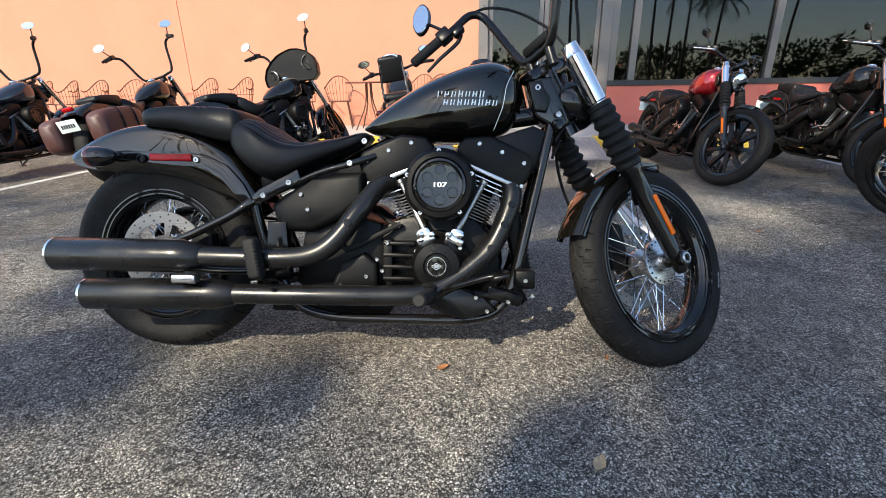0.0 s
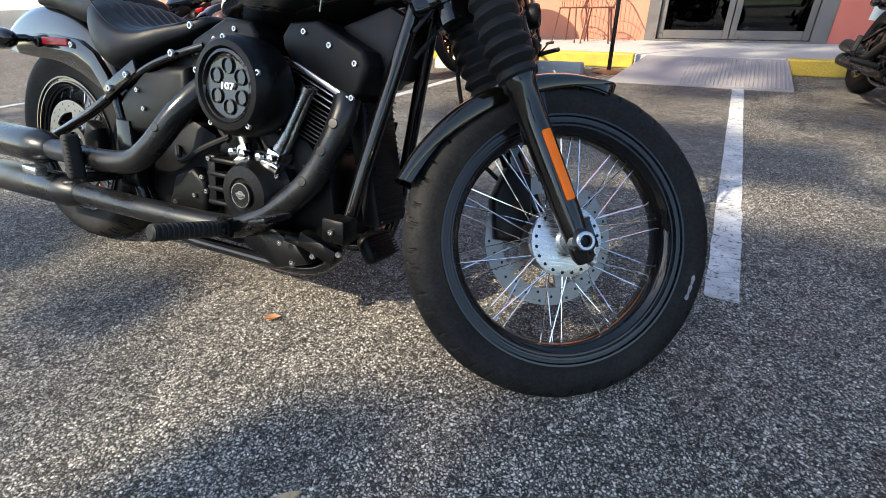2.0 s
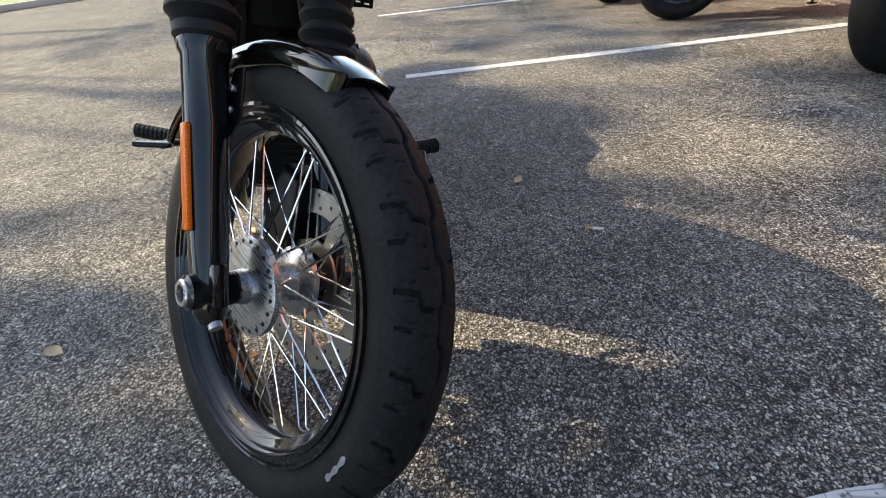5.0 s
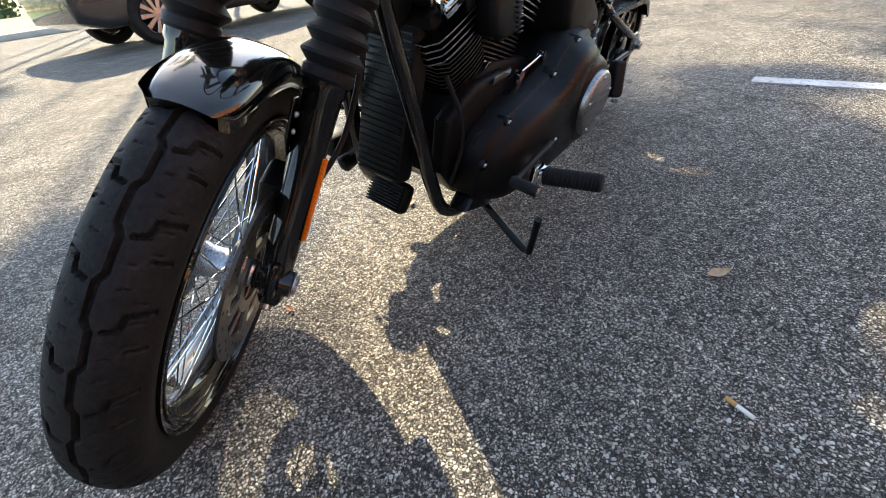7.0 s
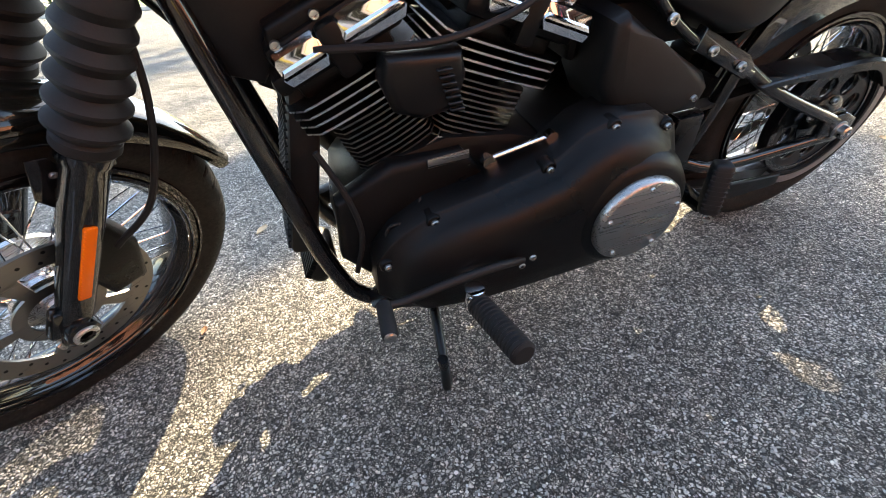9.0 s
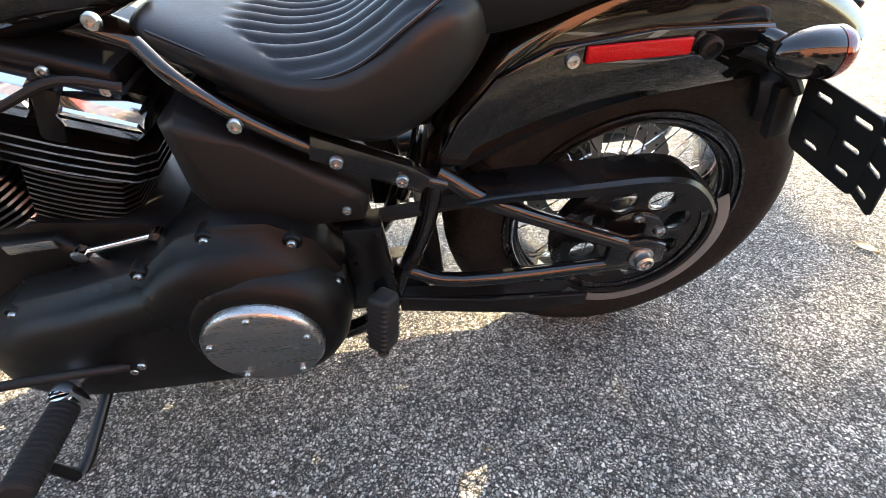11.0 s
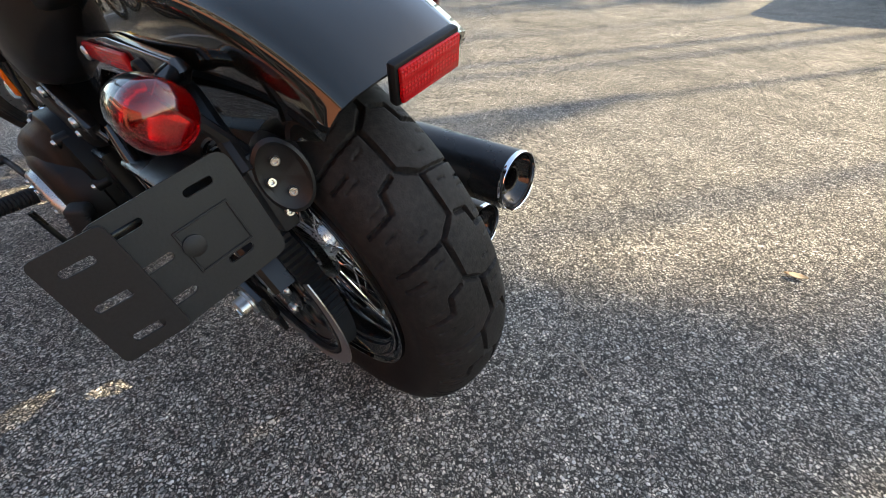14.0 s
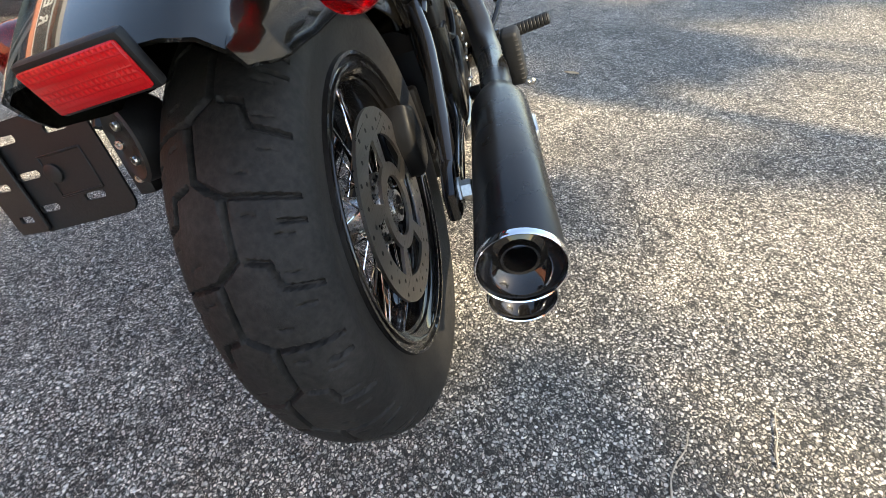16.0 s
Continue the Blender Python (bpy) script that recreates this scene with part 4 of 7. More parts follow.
def bar_mesh(bars):
    bm = bmesh.new()
    shapes = {"mini": [(1.215, 0, 0.985), (1.213, 0.045, 0.987), (1.205, 0.085, 1.02), (1.175, 0.165, 1.17), (1.150, 0.200, 1.235), (1.110, 0.222, 1.240), (1.06, 0.248, 1.190), (0.99, 0.288, 1.125), (0.94, 0.330, 1.078)],
              "ape": [(1.215, 0, 0.985), (1.21, 0.09, 0.99), (1.21, 0.17, 1.03), (1.20, 0.24, 1.26), (1.17, 0.30, 1.31), (1.08, 0.34, 1.30), (0.98, 0.38, 1.27)],
              "drag": [(1.215, 0, 1.00), (1.21, 0.10, 1.005), (1.19, 0.22, 1.02), (1.13, 0.31, 1.015), (1.04, 0.38, 1.00)]}
    pts = shapes[bars]
    tube(bm, [(x, -y, z) for x, y, z in pts[:0:-1]] + pts, 0.0135, 14, 6)
    for s in (-1, 1):
        rod(bm, (1.232, s * 0.045, 0.93), (1.215, s * 0.045, 0.995), 0.016)
    return mesh("handlebar", bm, SATIN), pts


def front_end(bike, F, fine, bars, mirror_mat, wheel_kind, fender_mat, fork_cover):
    """Fork, front wheel, mudguard, lamp and handlebar; F: the turn of the steering."""
    ax = Vector((-0.5, 0, 0.8660254))
    axle = Vector((1.6157, 0, 0.331))
    wheel(bike, axle, "front_wheel", 0.331, 0.100, 0.2413, F, wheel_kind, fine, 1)
    for s in (-1, 1):
        base = axle + Vector((0, s * 0.096, 0))
        def lower():
            bm = bmesh.new()
            lathe(bm, [(0, -0.045), (0.016, -0.044), (0.022, -0.030), (0.024, 0.0), (0.026, 0.05), (0.028, 0.22), (0.029, 0.305), (0.033, 0.312), (0.033, 0.332), (0.028, 0.338)], 24, to(base, ax))
            lathe(bm, [(0.024, -0.030), (0.024, 0.030), (0.018, 0.033), (0.018, 0.022), (0, 0.022)], 24, Matrix.Translation(base) @ (Y_AXIS if s < 0 else pose(0, 0, 0, -90)))
            box(bm, 0.05, 0.022, 0.06, Matrix.Translation(base + ax * 0.015 + Vector((0.012, 0, 0))) @ pose(0, 0, 0, 0, -30, 0), 0.006)
            return mesh("fork_leg", bm, BLACK)
        leg = part("fork_leg", kept(("leg", s), lower), bike, F, "gloss black fork leg")
        def boot():
            bm = bmesh.new()
            prof = [(0.034, 0.325), (0.038, 0.330), (0.038, 0.342)]
            for k in range(6):
                z = 0.346 + 0.0295 * k
                R = 0.046 - 0.0012 * k
                prof += [(0.034, z), (R, z + 0.012), (R, z + 0.0165)]
            prof += [(0.034, 0.523), (0.037, 0.527), (0.037, 0.540), (0.026, 0.542)]
            lathe(bm, prof, 28, to(base, ax))
            return mesh("fork_boot", bm, GRIP, smooth=25)
        def upper():
            bm = bmesh.new()
            lathe(bm, [(0.0245, 0.29), (0.0245, 0.545), (0.030, 0.548), (0.030, 0.700), (0.026, 0.705), (0.0245, 0.735), (0, 0.740)], 28, to(base, ax))
            return mesh("fork_tube", bm, CHROME)
        part("fork_tube", kept(("upper", s), upper), leg, label="polished chrome fork tube")
        if fork_cover:
            part("fork_boot", kept(("boot", s), boot), leg, label="black rubber fork boot with bellows")
        def reflector():
            bm = bmesh.new()
            m = Matrix.Translation(base + ax * 0.150 + Vector((0.004, s * 0.0285, 0.002))) @ pose(0, 0, 0, 0, -30, 0)
            box(bm, 0.0180, 0.008, 0.138, m, 0.0035)
            return mesh("fork_reflector", bm, ORANGE_LENS)
        part("fork_reflector", kept(("frefl", s), reflector), leg, label="amber reflector")
        if fine:
            def nut():
                bm = bmesh.new()
                turn = Matrix.Translation(base) @ (Y_AXIS if s < 0 else pose(0, 0, 0, -90))
                lathe(bm, [(0.0185, 0.026), (0.0185, 0.036), (0.0165, 0.038), (0.0118, 0.038), (0.0112, 0.030)], 24, turn)
                first = len(bm.faces)
                lathe(bm, [(0.0112, 0.0302), (0.0108, 0.024), (0, 0.024)], 24, turn)
                bm.faces.ensure_lookup_table()
                for f in bm.faces[first:]:
                    f.material_index = 1
                return mesh("axle_nut", bm, ALU, PLASTIC)
            part("axle_nut", kept(("nut", s), nut), leg, label="bare metal axle end")
            def pinch():
                bm = bmesh.new()
                lathe(bm, [(0.009, 0), (0.009, 0.010), (0.005, 0.011), (0, 0.008)], 14, to(base + Vector((0.030, s * 0.0, -0.032)), Vector((0.6, 0, -0.3))))
                return mesh("pinch_bolt", bm, BOLT)
            part("pinch_bolt", kept(("pinch", s), pinch), leg)
            def bracket():
                bm = bmesh.new()
                prism(bm, [(1.478, 0.525), (1.492, 0.60), (1.515, 0.61), (1.535, 0.55), (1.515, 0.505), (1.49, 0.50)], s * 0.066, s * 0.070, 0.0015)
                return mesh("fender_bracket", bm, BLACK)
            br = part("fender_bracket", kept(("fbr", s), bracket), bike, F)
            for x, z in ((1.500, 0.575), (1.506, 0.548), (1.512, 0.522)):
                part("bolt", kept("bolt_small", lambda: bolt_mesh(0.005, 0.004)), br, Matrix.Translation((x, s * 0.070, z)) @ (Y_AXIS if s < 0 else pose(0, 0, 0, -90)))

    def caliper():
        bm = bmesh.new()
        prism(bm, [(1.488, 0.315), (1.470, 0.40), (1.492, 0.475), (1.548, 0.470), (1.562, 0.39), (1.548, 0.315)], 0.036, 0.092, 0.012, 3)
        return mesh("brake_caliper", bm, WRINKLE)
    part("brake_caliper", kept("caliper", caliper), bike, F, "black brake caliper")
    def guard():
        top = spline([80, 90, 105, 125, 150, 164, 172], [0.342, 0.343, 0.344, 0.347, 0.354, 0.363, 0.373])
        low = spline([80, 85, 97, 115, 140, 172], [0.338, 0.325, 0.312, 0.305, 0.312, 0.350])
        wide = spline([80, 82, 90, 125, 162, 172], [0.66, 0.88, 1.0, 1.0, 0.97, 0.9])
        return fender_mesh((80, 169, top, low, wide), 0.055, 0, fender_mat, name="front_fender")
    part("front_fender", kept(("ffender", fender_mat.name), guard), bike, F @ Matrix.Translation(axle), "gloss black front mudguard")
    def trees():
        bm = bmesh.new()
        for d in (0.545, 0.712):
            c = axle + ax * d
            m = to(c, ax)
            box(bm, 0.055, 0.245, 0.034, m, 0.010)
        rod(bm, axle + ax * 0.53 + Vector((-0.035, 0, 0)), axle + ax * 0.72 + Vector((-0.035, 0, 0)), 0.030)
        return mesh("triple_clamp", bm, BLACK)
    part("triple_clamp", kept("trees", trees), bike, F, "gloss black triple clamps")
    def lamp():
        bm = bmesh.new()
        m = Matrix.Translation((1.335, 0, 0.845)) @ pose(0, 0, 0, 0, 90, 0)
        lathe(bm, [(0, -0.075), (0.030, -0.072), (0.058, -0.045), (0.074, 0.0), (0.078, 0.030), (0.080, 0.046), (0.074, 0.050)], 36, m)
        box(bm, 0.03, 0.06, 0.05, pose(1.29, 0, 0.90), 0.008)
        return mesh("headlight", bm, BLACK)
    hl = part("headlight", kept("lamp", lamp), bike, F, "round black headlight")
    def lampglass():
        bm = bmesh.new()
        lathe(bm, [(0.075, 0.046), (0.070, 0.054), (0.04, 0.062), (0, 0.064)], 36, Matrix.Translation((1.335, 0, 0.845)) @ pose(0, 0, 0, 0, 90, 0))
        return mesh("lens", bm, CHROME)
    part("lens", kept("lampglass", lampglass), hl)

    me, pts = kept(("bar", bars), lambda: bar_mesh(bars))
    hb = part("handlebar", me, bike, F, "black handlebar")
    a, b = Vector(pts[-2]), Vector(pts[-1])
    if bars != "mini":
        b = b + (b - a).normalized() * 0.02
    for s in (-1, 1):
        f = Vector((1, s, 1))
        A, B = Vector((a.x, a.y * s, a.z)), Vector((b.x, b.y * s, b.z))
        d = (B - A).normalized()
        def grip():
            bm = bmesh.new()
            prof = [(0.0135, -0.02)]
            for k in range(11):
                prof += [(0.0175, 0.010 * k), (0.0175, 0.010 * k + 0.007), (0.0165, 0.010 * k + 0.008)]
            prof += [(0.0175, 0.112), (0.012, 0.118), (0, 0.118)]
            lathe(bm, prof, 18, to(A - d * 0.03, d))
            return mesh("grip", bm, GRIP)
        part("grip", kept(("grip", bars, s), grip), hb, label="black rubber grip")
        def switch():
            bm = bmesh.new()
            box(bm, 0.042, 0.046, 0.050, to(A - d * 0.058, d), 0.008)
            box(bm, 0.030, 0.034, 0.046, to(A - d * 0.085 + Vector((0.03, 0, 0.01)), d), 0.008)
            return mesh("switch_housing", bm, SATIN)
        part("switch_housing", kept(("switch", bars, s), switch), hb)
        def lever():
            bm = bmesh.new()
            off = Vector((0.055, 0, -0.004))
            tube(bm, [A - d * 0.09 + off * 0.7, A - d * 0.05 + off * 1.05, A + d * 0.03 + off * 1.1, A + d * 0.10 + off * 1.25], (0.0085, 0.0055), 10, 5)
            return mesh("lever", bm, BLACK if bars == "mini" else CHROME)
        part("lever", kept(("lever", bars, s), lever), hb)
        C = A - d * 0.02 + (Vector((-0.045, s * 0.02, 0.095)) if bars == "mini" else Vector((-0.02, s * 0.03, 0.12)))
        def stem():
            bm = bmesh.new()
            tube(bm, [A - d * 0.06 + Vector((0, 0, 0.02)), A - d * 0.04 + Vector((0.01, s * 0.01, 0.05)), C + Vector((0.02, 0, -0.01))], 0.0055, 10, 5)
            return mesh("mirror_stem", bm, BLACK)
        part("mirror_stem", kept(("stem", bars, s), stem), hb)
        def shell(r0, r1, y0, y1, mat, nm):
            bm = bmesh.new()
            lathe(bm, [(0, y1), (r1, y1), (r0, y0 + (y1 - y0) * 0.4), (r0 * 0.8, y0), (0, y0)], 32, Matrix.Translation(C) @ (to((0, 0, 0), (-0.80, -0.50, 0.06)) if s > 0 and bars == "mini" else pose(0, 0, 0, 0, -90, -s * 12)) @ Matrix.Diagonal((0.66, 1.15, 1, 1)))
            return mesh(nm, bm, mat)
        part("mirror", kept(("mirror", bars, s, mirror_mat.name), lambda: shell(0.054, 0.052, -0.018, 0.002, mirror_mat, "mirror")), hb, label="oval mirror")
        part("mirror_glass", kept(("mglass", bars, s), lambda: shell(0.049, 0.047, 0.0, 0.004, CHROME, "mirror_glass")), hb)
    if fine:
        for pts in ([(1.00, -0.28, 1.13), (1.12, -0.24, 1.26), (1.25, -0.14, 1.22), (1.33, -0.06, 1.02), (1.30, -0.02, 0.80), (1.25, 0.0, 0.70)],
                    [(1.00, 0.28, 1.13), (1.16, 0.20, 1.27), (1.30, 0.08, 1.18), (1.36, 0.00, 1.0), (1.33, 0.03, 0.80), (1.26, 0.03, 0.66)],
                    [(1.34, 0.085, 0.80), (1.37, 0.125, 0.66), (1.43, 0.135, 0.52), (1.50, 0.115, 0.45)]):
            part("cable", (tube(bmesh.new(), pts, 0.005, 8, 8), GRIP), bike, F, "black control cable")
        def gauge():
            bm = bmesh.new()
            box(bm, 0.03, 0.12, 0.03, pose(1.215, 0, 1.022, 0, -20, 0), 0.008)
            return mesh("gauge", bm, PLASTIC)
        part("gauge", gauge(), bike, F, "slim black gauge on the riser")


def slotted_plate(outline, slots, thick, mat, name, holes=()):
    """A flat plate with slots and round holes through it, in its own x-y plane."""
    cu = bpy.data.curves.new(name, "CURVE")
    cu.dimensions, cu.fill_mode, cu.extrude = "2D", "BOTH", thick / 2
    loops = [outline]
    for x, y, r in holes:
        loops.append([(x + r * math.cos(2 * math.pi * k / 24), y + r * math.sin(2 * math.pi * k / 24)) for k in range(24)])
    for x, y, length, turn in slots:
        c, s = math.cos(radians(turn)), math.sin(radians(turn))
        loop = []
        for k in range(12):
            a = 2 * math.pi * k / 12
            u, v = 0.0042 * math.cos(a) + math.copysign(length / 2, math.cos(a)), 0.0042 * math.sin(a)
            loop.append((x + u * c - v * s, y + u * s + v * c))
        loops.append(loop)
    for loop in loops:
        sp = cu.splines.new("POLY")
        sp.points.add(len(loop) - 1)
        for q, (x, y) in zip(sp.points, loop):
            q.co = (x, y, 0, 1)
        sp.use_cyclic_u = True
    tmp = bpy.data.objects.new(name, cu)
    scene.collection.objects.link(tmp)
    me = bpy.data.meshes.new_from_object(tmp)
    bpy.data.objects.remove(tmp)
    me.materials.clear()
    me.materials.append(mat)
    bm = bmesh.new()
    bm.from_mesh(me)
    bmesh.ops.remove_doubles(bm, verts=bm.verts[:], dist=0.00005)
    bm.to_mesh(me)
    bm.free()
    return me


def chassis(bike, fine):
    """Frame tubes, swingarm, side covers, oil cooler, pegs and stand."""
    for s in (-1, 1):
        def cradle():
            bm = bmesh.new()
            tube(bm, [(1.262, s * 0.035, 0.80), (1.225, s * 0.062, 0.62), (1.185, s * 0.092, 0.43), (1.155, s * 0.108, 0.29), (1.112, s * 0.115, 0.195), (1.02, s * 0.118, 0.158), (0.80, s * 0.12, 0.150), (0.58, s * 0.12, 0.152), (0.46, s * 0.12, 0.20), (0.40, s * 0.12, 0.33)], 0.0165, 16, 6)
            return mesh("frame_tube", bm, BLACK)
        part("frame_tube", kept(("cradle", s), cradle), bike, label="gloss black frame tube")
        def rail():
            bm = bmesh.new()
            front = [(0.72, -0.115, 0.655), (0.650, -0.136, 0.630), (0.545, -0.138, 0.598), (0.437, -0.138, 0.549)] if s < 0 else [(0.655, 0.112, 0.722), (0.616, 0.136, 0.684), (0.556, 0.138, 0.628), (0.464, 0.138, 0.566)]
            tube(bm, front + [(0.38, s * 0.136, 0.525), (0.325, s * 0.130, 0.498)], 0.0095, 14, 6)
            prism(bm, [(0.50, 0.575), (0.36, 0.500), (0.345, 0.525), (0.37, 0.548), (0.49, 0.610)], s * 0.128, s * 0.150, 0.004)
            return mesh("seat_rail", bm, BLACK)
        ra = part("seat_rail", kept(("rail", s), rail), bike, label="gloss black rear frame rail")
        turn = Y_AXIS if s < 0 else pose(0, 0, 0, -90)
        if fine:
            big = kept("bolt_big", lambda: bolt_mesh(0.0095, 0.007))
            for x, z in ((0.465, 0.570), (0.385, 0.530)):
                part("bolt", big, ra, Matrix.Translation((x, s * 0.151, z)) @ turn)
            for x, y, z in (((0.689, 0.122, 0.698), (0.651, 0.150, 0.631)) if s < 0 else ((0.680, 0.120, 0.750), (0.570, 0.150, 0.634))):
                part("bolt", big, ra, Matrix.Translation((x, s * y, z)) @ turn)
        def arm():
            bm = bmesh.new()
            tube(bm, [(0.335, s * 0.118, 0.512), (0.245, s * 0.135, 0.452), (0.02, s * 0.150, 0.345)], 0.0135, 14, 4)
            tube(bm, [(0.40, s * 0.120, 0.315), (0.30, s * 0.138, 0.292), (0.02, s * 0.150, 0.305)], 0.0135, 14, 4)
            tube(bm, [(0.40, s * 0.105, 0.30), (0.36, s * 0.105, 0.40), (0.335, s * 0.110, 0.51)], 0.016, 12, 4)
            prism(bm, [(0.06, 0.30), (0.06, 0.36), (0.0, 0.365), (-0.04, 0.345), (-0.045, 0.305), (0.0, 0.29)], s * 0.140, s * 0.160, 0.006)
            return mesh("swingarm", bm, BLACK)
        sw = part("swingarm", kept(("arm", s), arm), bike, label="gloss black swingarm")
        def axle_nut():
            bm = bmesh.new()
            lathe(bm, [(0.021, 0.158), (0.021, 0.163), (0.0155, 0.164), (0.0155, 0.178), (0.012, 0.181), (0.010, 0.181), (0.009, 0.176), (0, 0.176)], 6 if s < 0 else 20, Matrix.Translation((0, 0, 0.323)) @ turn)
            return mesh("axle_nut", bm, BOLT)
        part("axle_nut", kept(("rnut", s), axle_nut), sw)
        def cover():
            bm = bmesh.new()
            if s < 0:
                prism(bm, [(0.405, 0.500), (0.44, 0.532), (0.535, 0.580), (0.600, 0.600), (0.688, 0.605), (0.690, 0.520), (0.62, 0.462), (0.53, 0.420), (0.425, 0.418)], -0.148, -0.02, 0.022, 4, only="near")
            else:
                prism(bm, [(0.665, 0.640), (0.640, 0.650), (0.575, 0.603), (0.450, 0.525), (0.432, 0.500), (0.445, 0.455), (0.54, 0.455), (0.64, 0.485), (0.668, 0.540)], 0.02, 0.150, 0.022, 4, only="far")
            return mesh("side_cover", bm, WRINKLE if s < 0 else PLASTIC)
        sc = part("side_cover", kept(("cover", s), cover), bike, label="satin black side cover")
        if fine:
            for x, z in (((0.50, 0.535), (0.52, 0.49)) if s < 0 else ((0.468, 0.487),)):
                part("bolt", kept("bolt", bolt_mesh), sc, Matrix.Translation((x, s * 0.149, z)) @ turn)
        def peg():
            bm = bmesh.new()
            x, z, x1, z1 = (0.905, 0.262, 0.889, 0.279) if s < 0 else (0.935, 0.268, 0.920, 0.294)
            a, b = Vector((x, s * (0.245 if s < 0 else 0.280), z)), Vector((x1, s * (0.392 if s < 0 else 0.408), z1))
            prof = []
            n = (b - a).length
            R = 0.0185 if s < 0 else 0.0215
            for k in range(14):
                prof += [(R, n * k / 14), (R, n * (k + 0.6) / 14), (R - 0.002, n * (k + 0.8) / 14)]
            lathe(bm, [(0, 0)] + prof + [(R, n), (R * 0.76, n + 0.004), (0, n + 0.004)], 16, to(a, b - a))
            return mesh("foot_peg", bm, GRIP)
        fp = part("foot_peg", kept(("peg", s), peg), bike, label="black ribbed rubber foot peg")
        def peg_mount():
            bm = bmesh.new()
            x, z = (0.905, 0.262) if s < 0 else (0.935, 0.268)
            rod(bm, (x, s * 0.195, z), (x, s * (0.250 if s < 0 else 0.284), z), 0.013)
            lathe(bm, [(0.012, -0.024), (0.017, -0.022), (0.018, 0), (0.017, 0.022), (0.012, 0.024), (0, 0.024)], 16, Matrix.Translation((x, s * (0.232 if s < 0 else 0.262), z)))
            box(bm, 0.034, 0.020, 0.030, pose(x, s * (0.248 if s < 0 else 0.276), z), 0.005)
            return mesh("peg_pivot", bm, CHROME if s > 0 else SATIN)
        part("peg_pivot", kept(("pegm", s), peg_mount), fp)
        def plate():
            bm = bmesh.new()
            prism(bm, [(0.86, 0.25), (0.95, 0.28), (1.06, 0.24), (1.10, 0.20), (1.00, 0.165), (0.90, 0.20)], s * 0.118, s * 0.175, 0.012)
            if s < 0:
                tube(bm, [(0.93, -0.19, 0.255), (0.98, -0.235, 0.285), (1.06, -0.265, 0.318), (1.095, -0.27, 0.325)], 0.0085, 10, 5)
                box(bm, 0.045, 0.075, 0.012, pose(1.100, -0.285, 0.330, 0, -15, 0), 0.004)
            return mesh("control_bracket", bm, SATIN)
        part("control_bracket", kept(("ctl", s), plate), bike)
        def pillion_peg():
            bm = bmesh.new()
            top, low = (Vector((0.398, -0.272, 0.412)), Vector((0.416, -0.276, 0.300))) if s < 0 else (Vector((0.431, 0.235, 0.395)), Vector((0.446, 0.255, 0.295)))
            m = to(low, top - low)
            n = (top - low).length
            box(bm, 0.036, 0.040, n, m @ pose(0, 0, n / 2), 0.009, 3)
            return mesh("pillion_peg", bm, GRIP)
        pp = part("pillion_peg", kept(("ppeg", s), pillion_peg), bike, label="folded black pillion peg")
        top, low = (Vector((0.398, -0.272, 0.412)), Vector((0.416, -0.276, 0.300))) if s < 0 else (Vector((0.431, 0.235, 0.395)), Vector((0.446, 0.255, 0.295)))
        for k in range(9):
            part("rib", kept("peg_rib", lambda: mesh("rib", box(bmesh.new(), 0.0366, 0.0406, 0.004, I4, 0.002, 1), GRIP)), pp, to(low, top - low) @ pose(0, 0, (top - low).length * (0.14 + 0.09 * k)))
        def ppm():
            bm = bmesh.new()
            x, y, z = (0.414, 0.262, 0.302) if s < 0 else (0.445, 0.240, 0.300)
            box(bm, 0.026, 0.10, 0.026, pose(x, s * (y - 0.045), z), 0.006)
            prism(bm, [(x - 0.03, z - 0.04), (x + 0.05, z - 0.03), (x + 0.04, z + 0.15), (x - 0.02, z + 0.15)], s * 0.12, s * 0.155, 0.008)
            return mesh("peg_bracket", bm, SATIN)
        part("peg_bracket", kept(("ppm", s), ppm), pp)
        if fine:
            part("bolt", kept("bolt_big", lambda: bolt_mesh(0.0095, 0.007)), pp, Matrix.Translation((0.418, -0.300, 0.295) if s < 0 else (0.446, 0.262, 0.288)) @ pose(0, 0, 0, 180))

    def neck():
        bm = bmesh.new()
        rod(bm, (1.325, 0, 0.735), (1.235, 0, 0.895), 0.034, 20)
        prism(bm, [(1.20, 0.785), (1.17, 0.90), (1.25, 0.905), (1.315, 0.765), (1.27, 0.745)], -0.058, 0.058, 0.012, 3)
        tube(bm, [(1.24, 0, 0.80), (1.05, 0, 0.77), (0.80, 0, 0.72), (0.60, 0, 0.62)], 0.028, 14, 4)
        return mesh("frame_neck", bm, BLACK)
    nk = part("frame_neck", kept("neck", neck), bike, label="gloss black steering head")
    def ign():
        bm = bmesh.new()
        prism(bm, [(1.195, 0.800), (1.175, 0.885), (1.215, 0.890), (1.245, 0.830), (1.235, 0.795)], -0.076, -0.055, 0.007, 3)
        return mesh("neck_cover", bm, SATIN)
    part("neck_cover", kept("ign", ign), nk)
    if fine:
        for x, z in ((1.205, 0.868), (1.271, 0.790)):
            part("bolt", kept("bolt_big", lambda: bolt_mesh(0.0095, 0.007)), nk, Matrix.Translation((x, -0.070, z)) @ Y_AXIS)
    def cooler():
        bm = bmesh.new()
        m = pose(1.152, 0, 0.455, 0, -13, 0)
        box(bm, 0.050, 0.130, 0.350, m, 0.012)
        prism(bm, [(1.17, 0.60), (1.215, 0.62), (1.245, 0.74), (1.20, 0.76), (1.08, 0.72)], -0.055, 0.055, 0.012)
        return mesh("oil_cooler", bm, PLASTIC)
    oc = part("oil_cooler", kept("cooler", cooler), bike, label="black finned oil cooler on the downtubes")
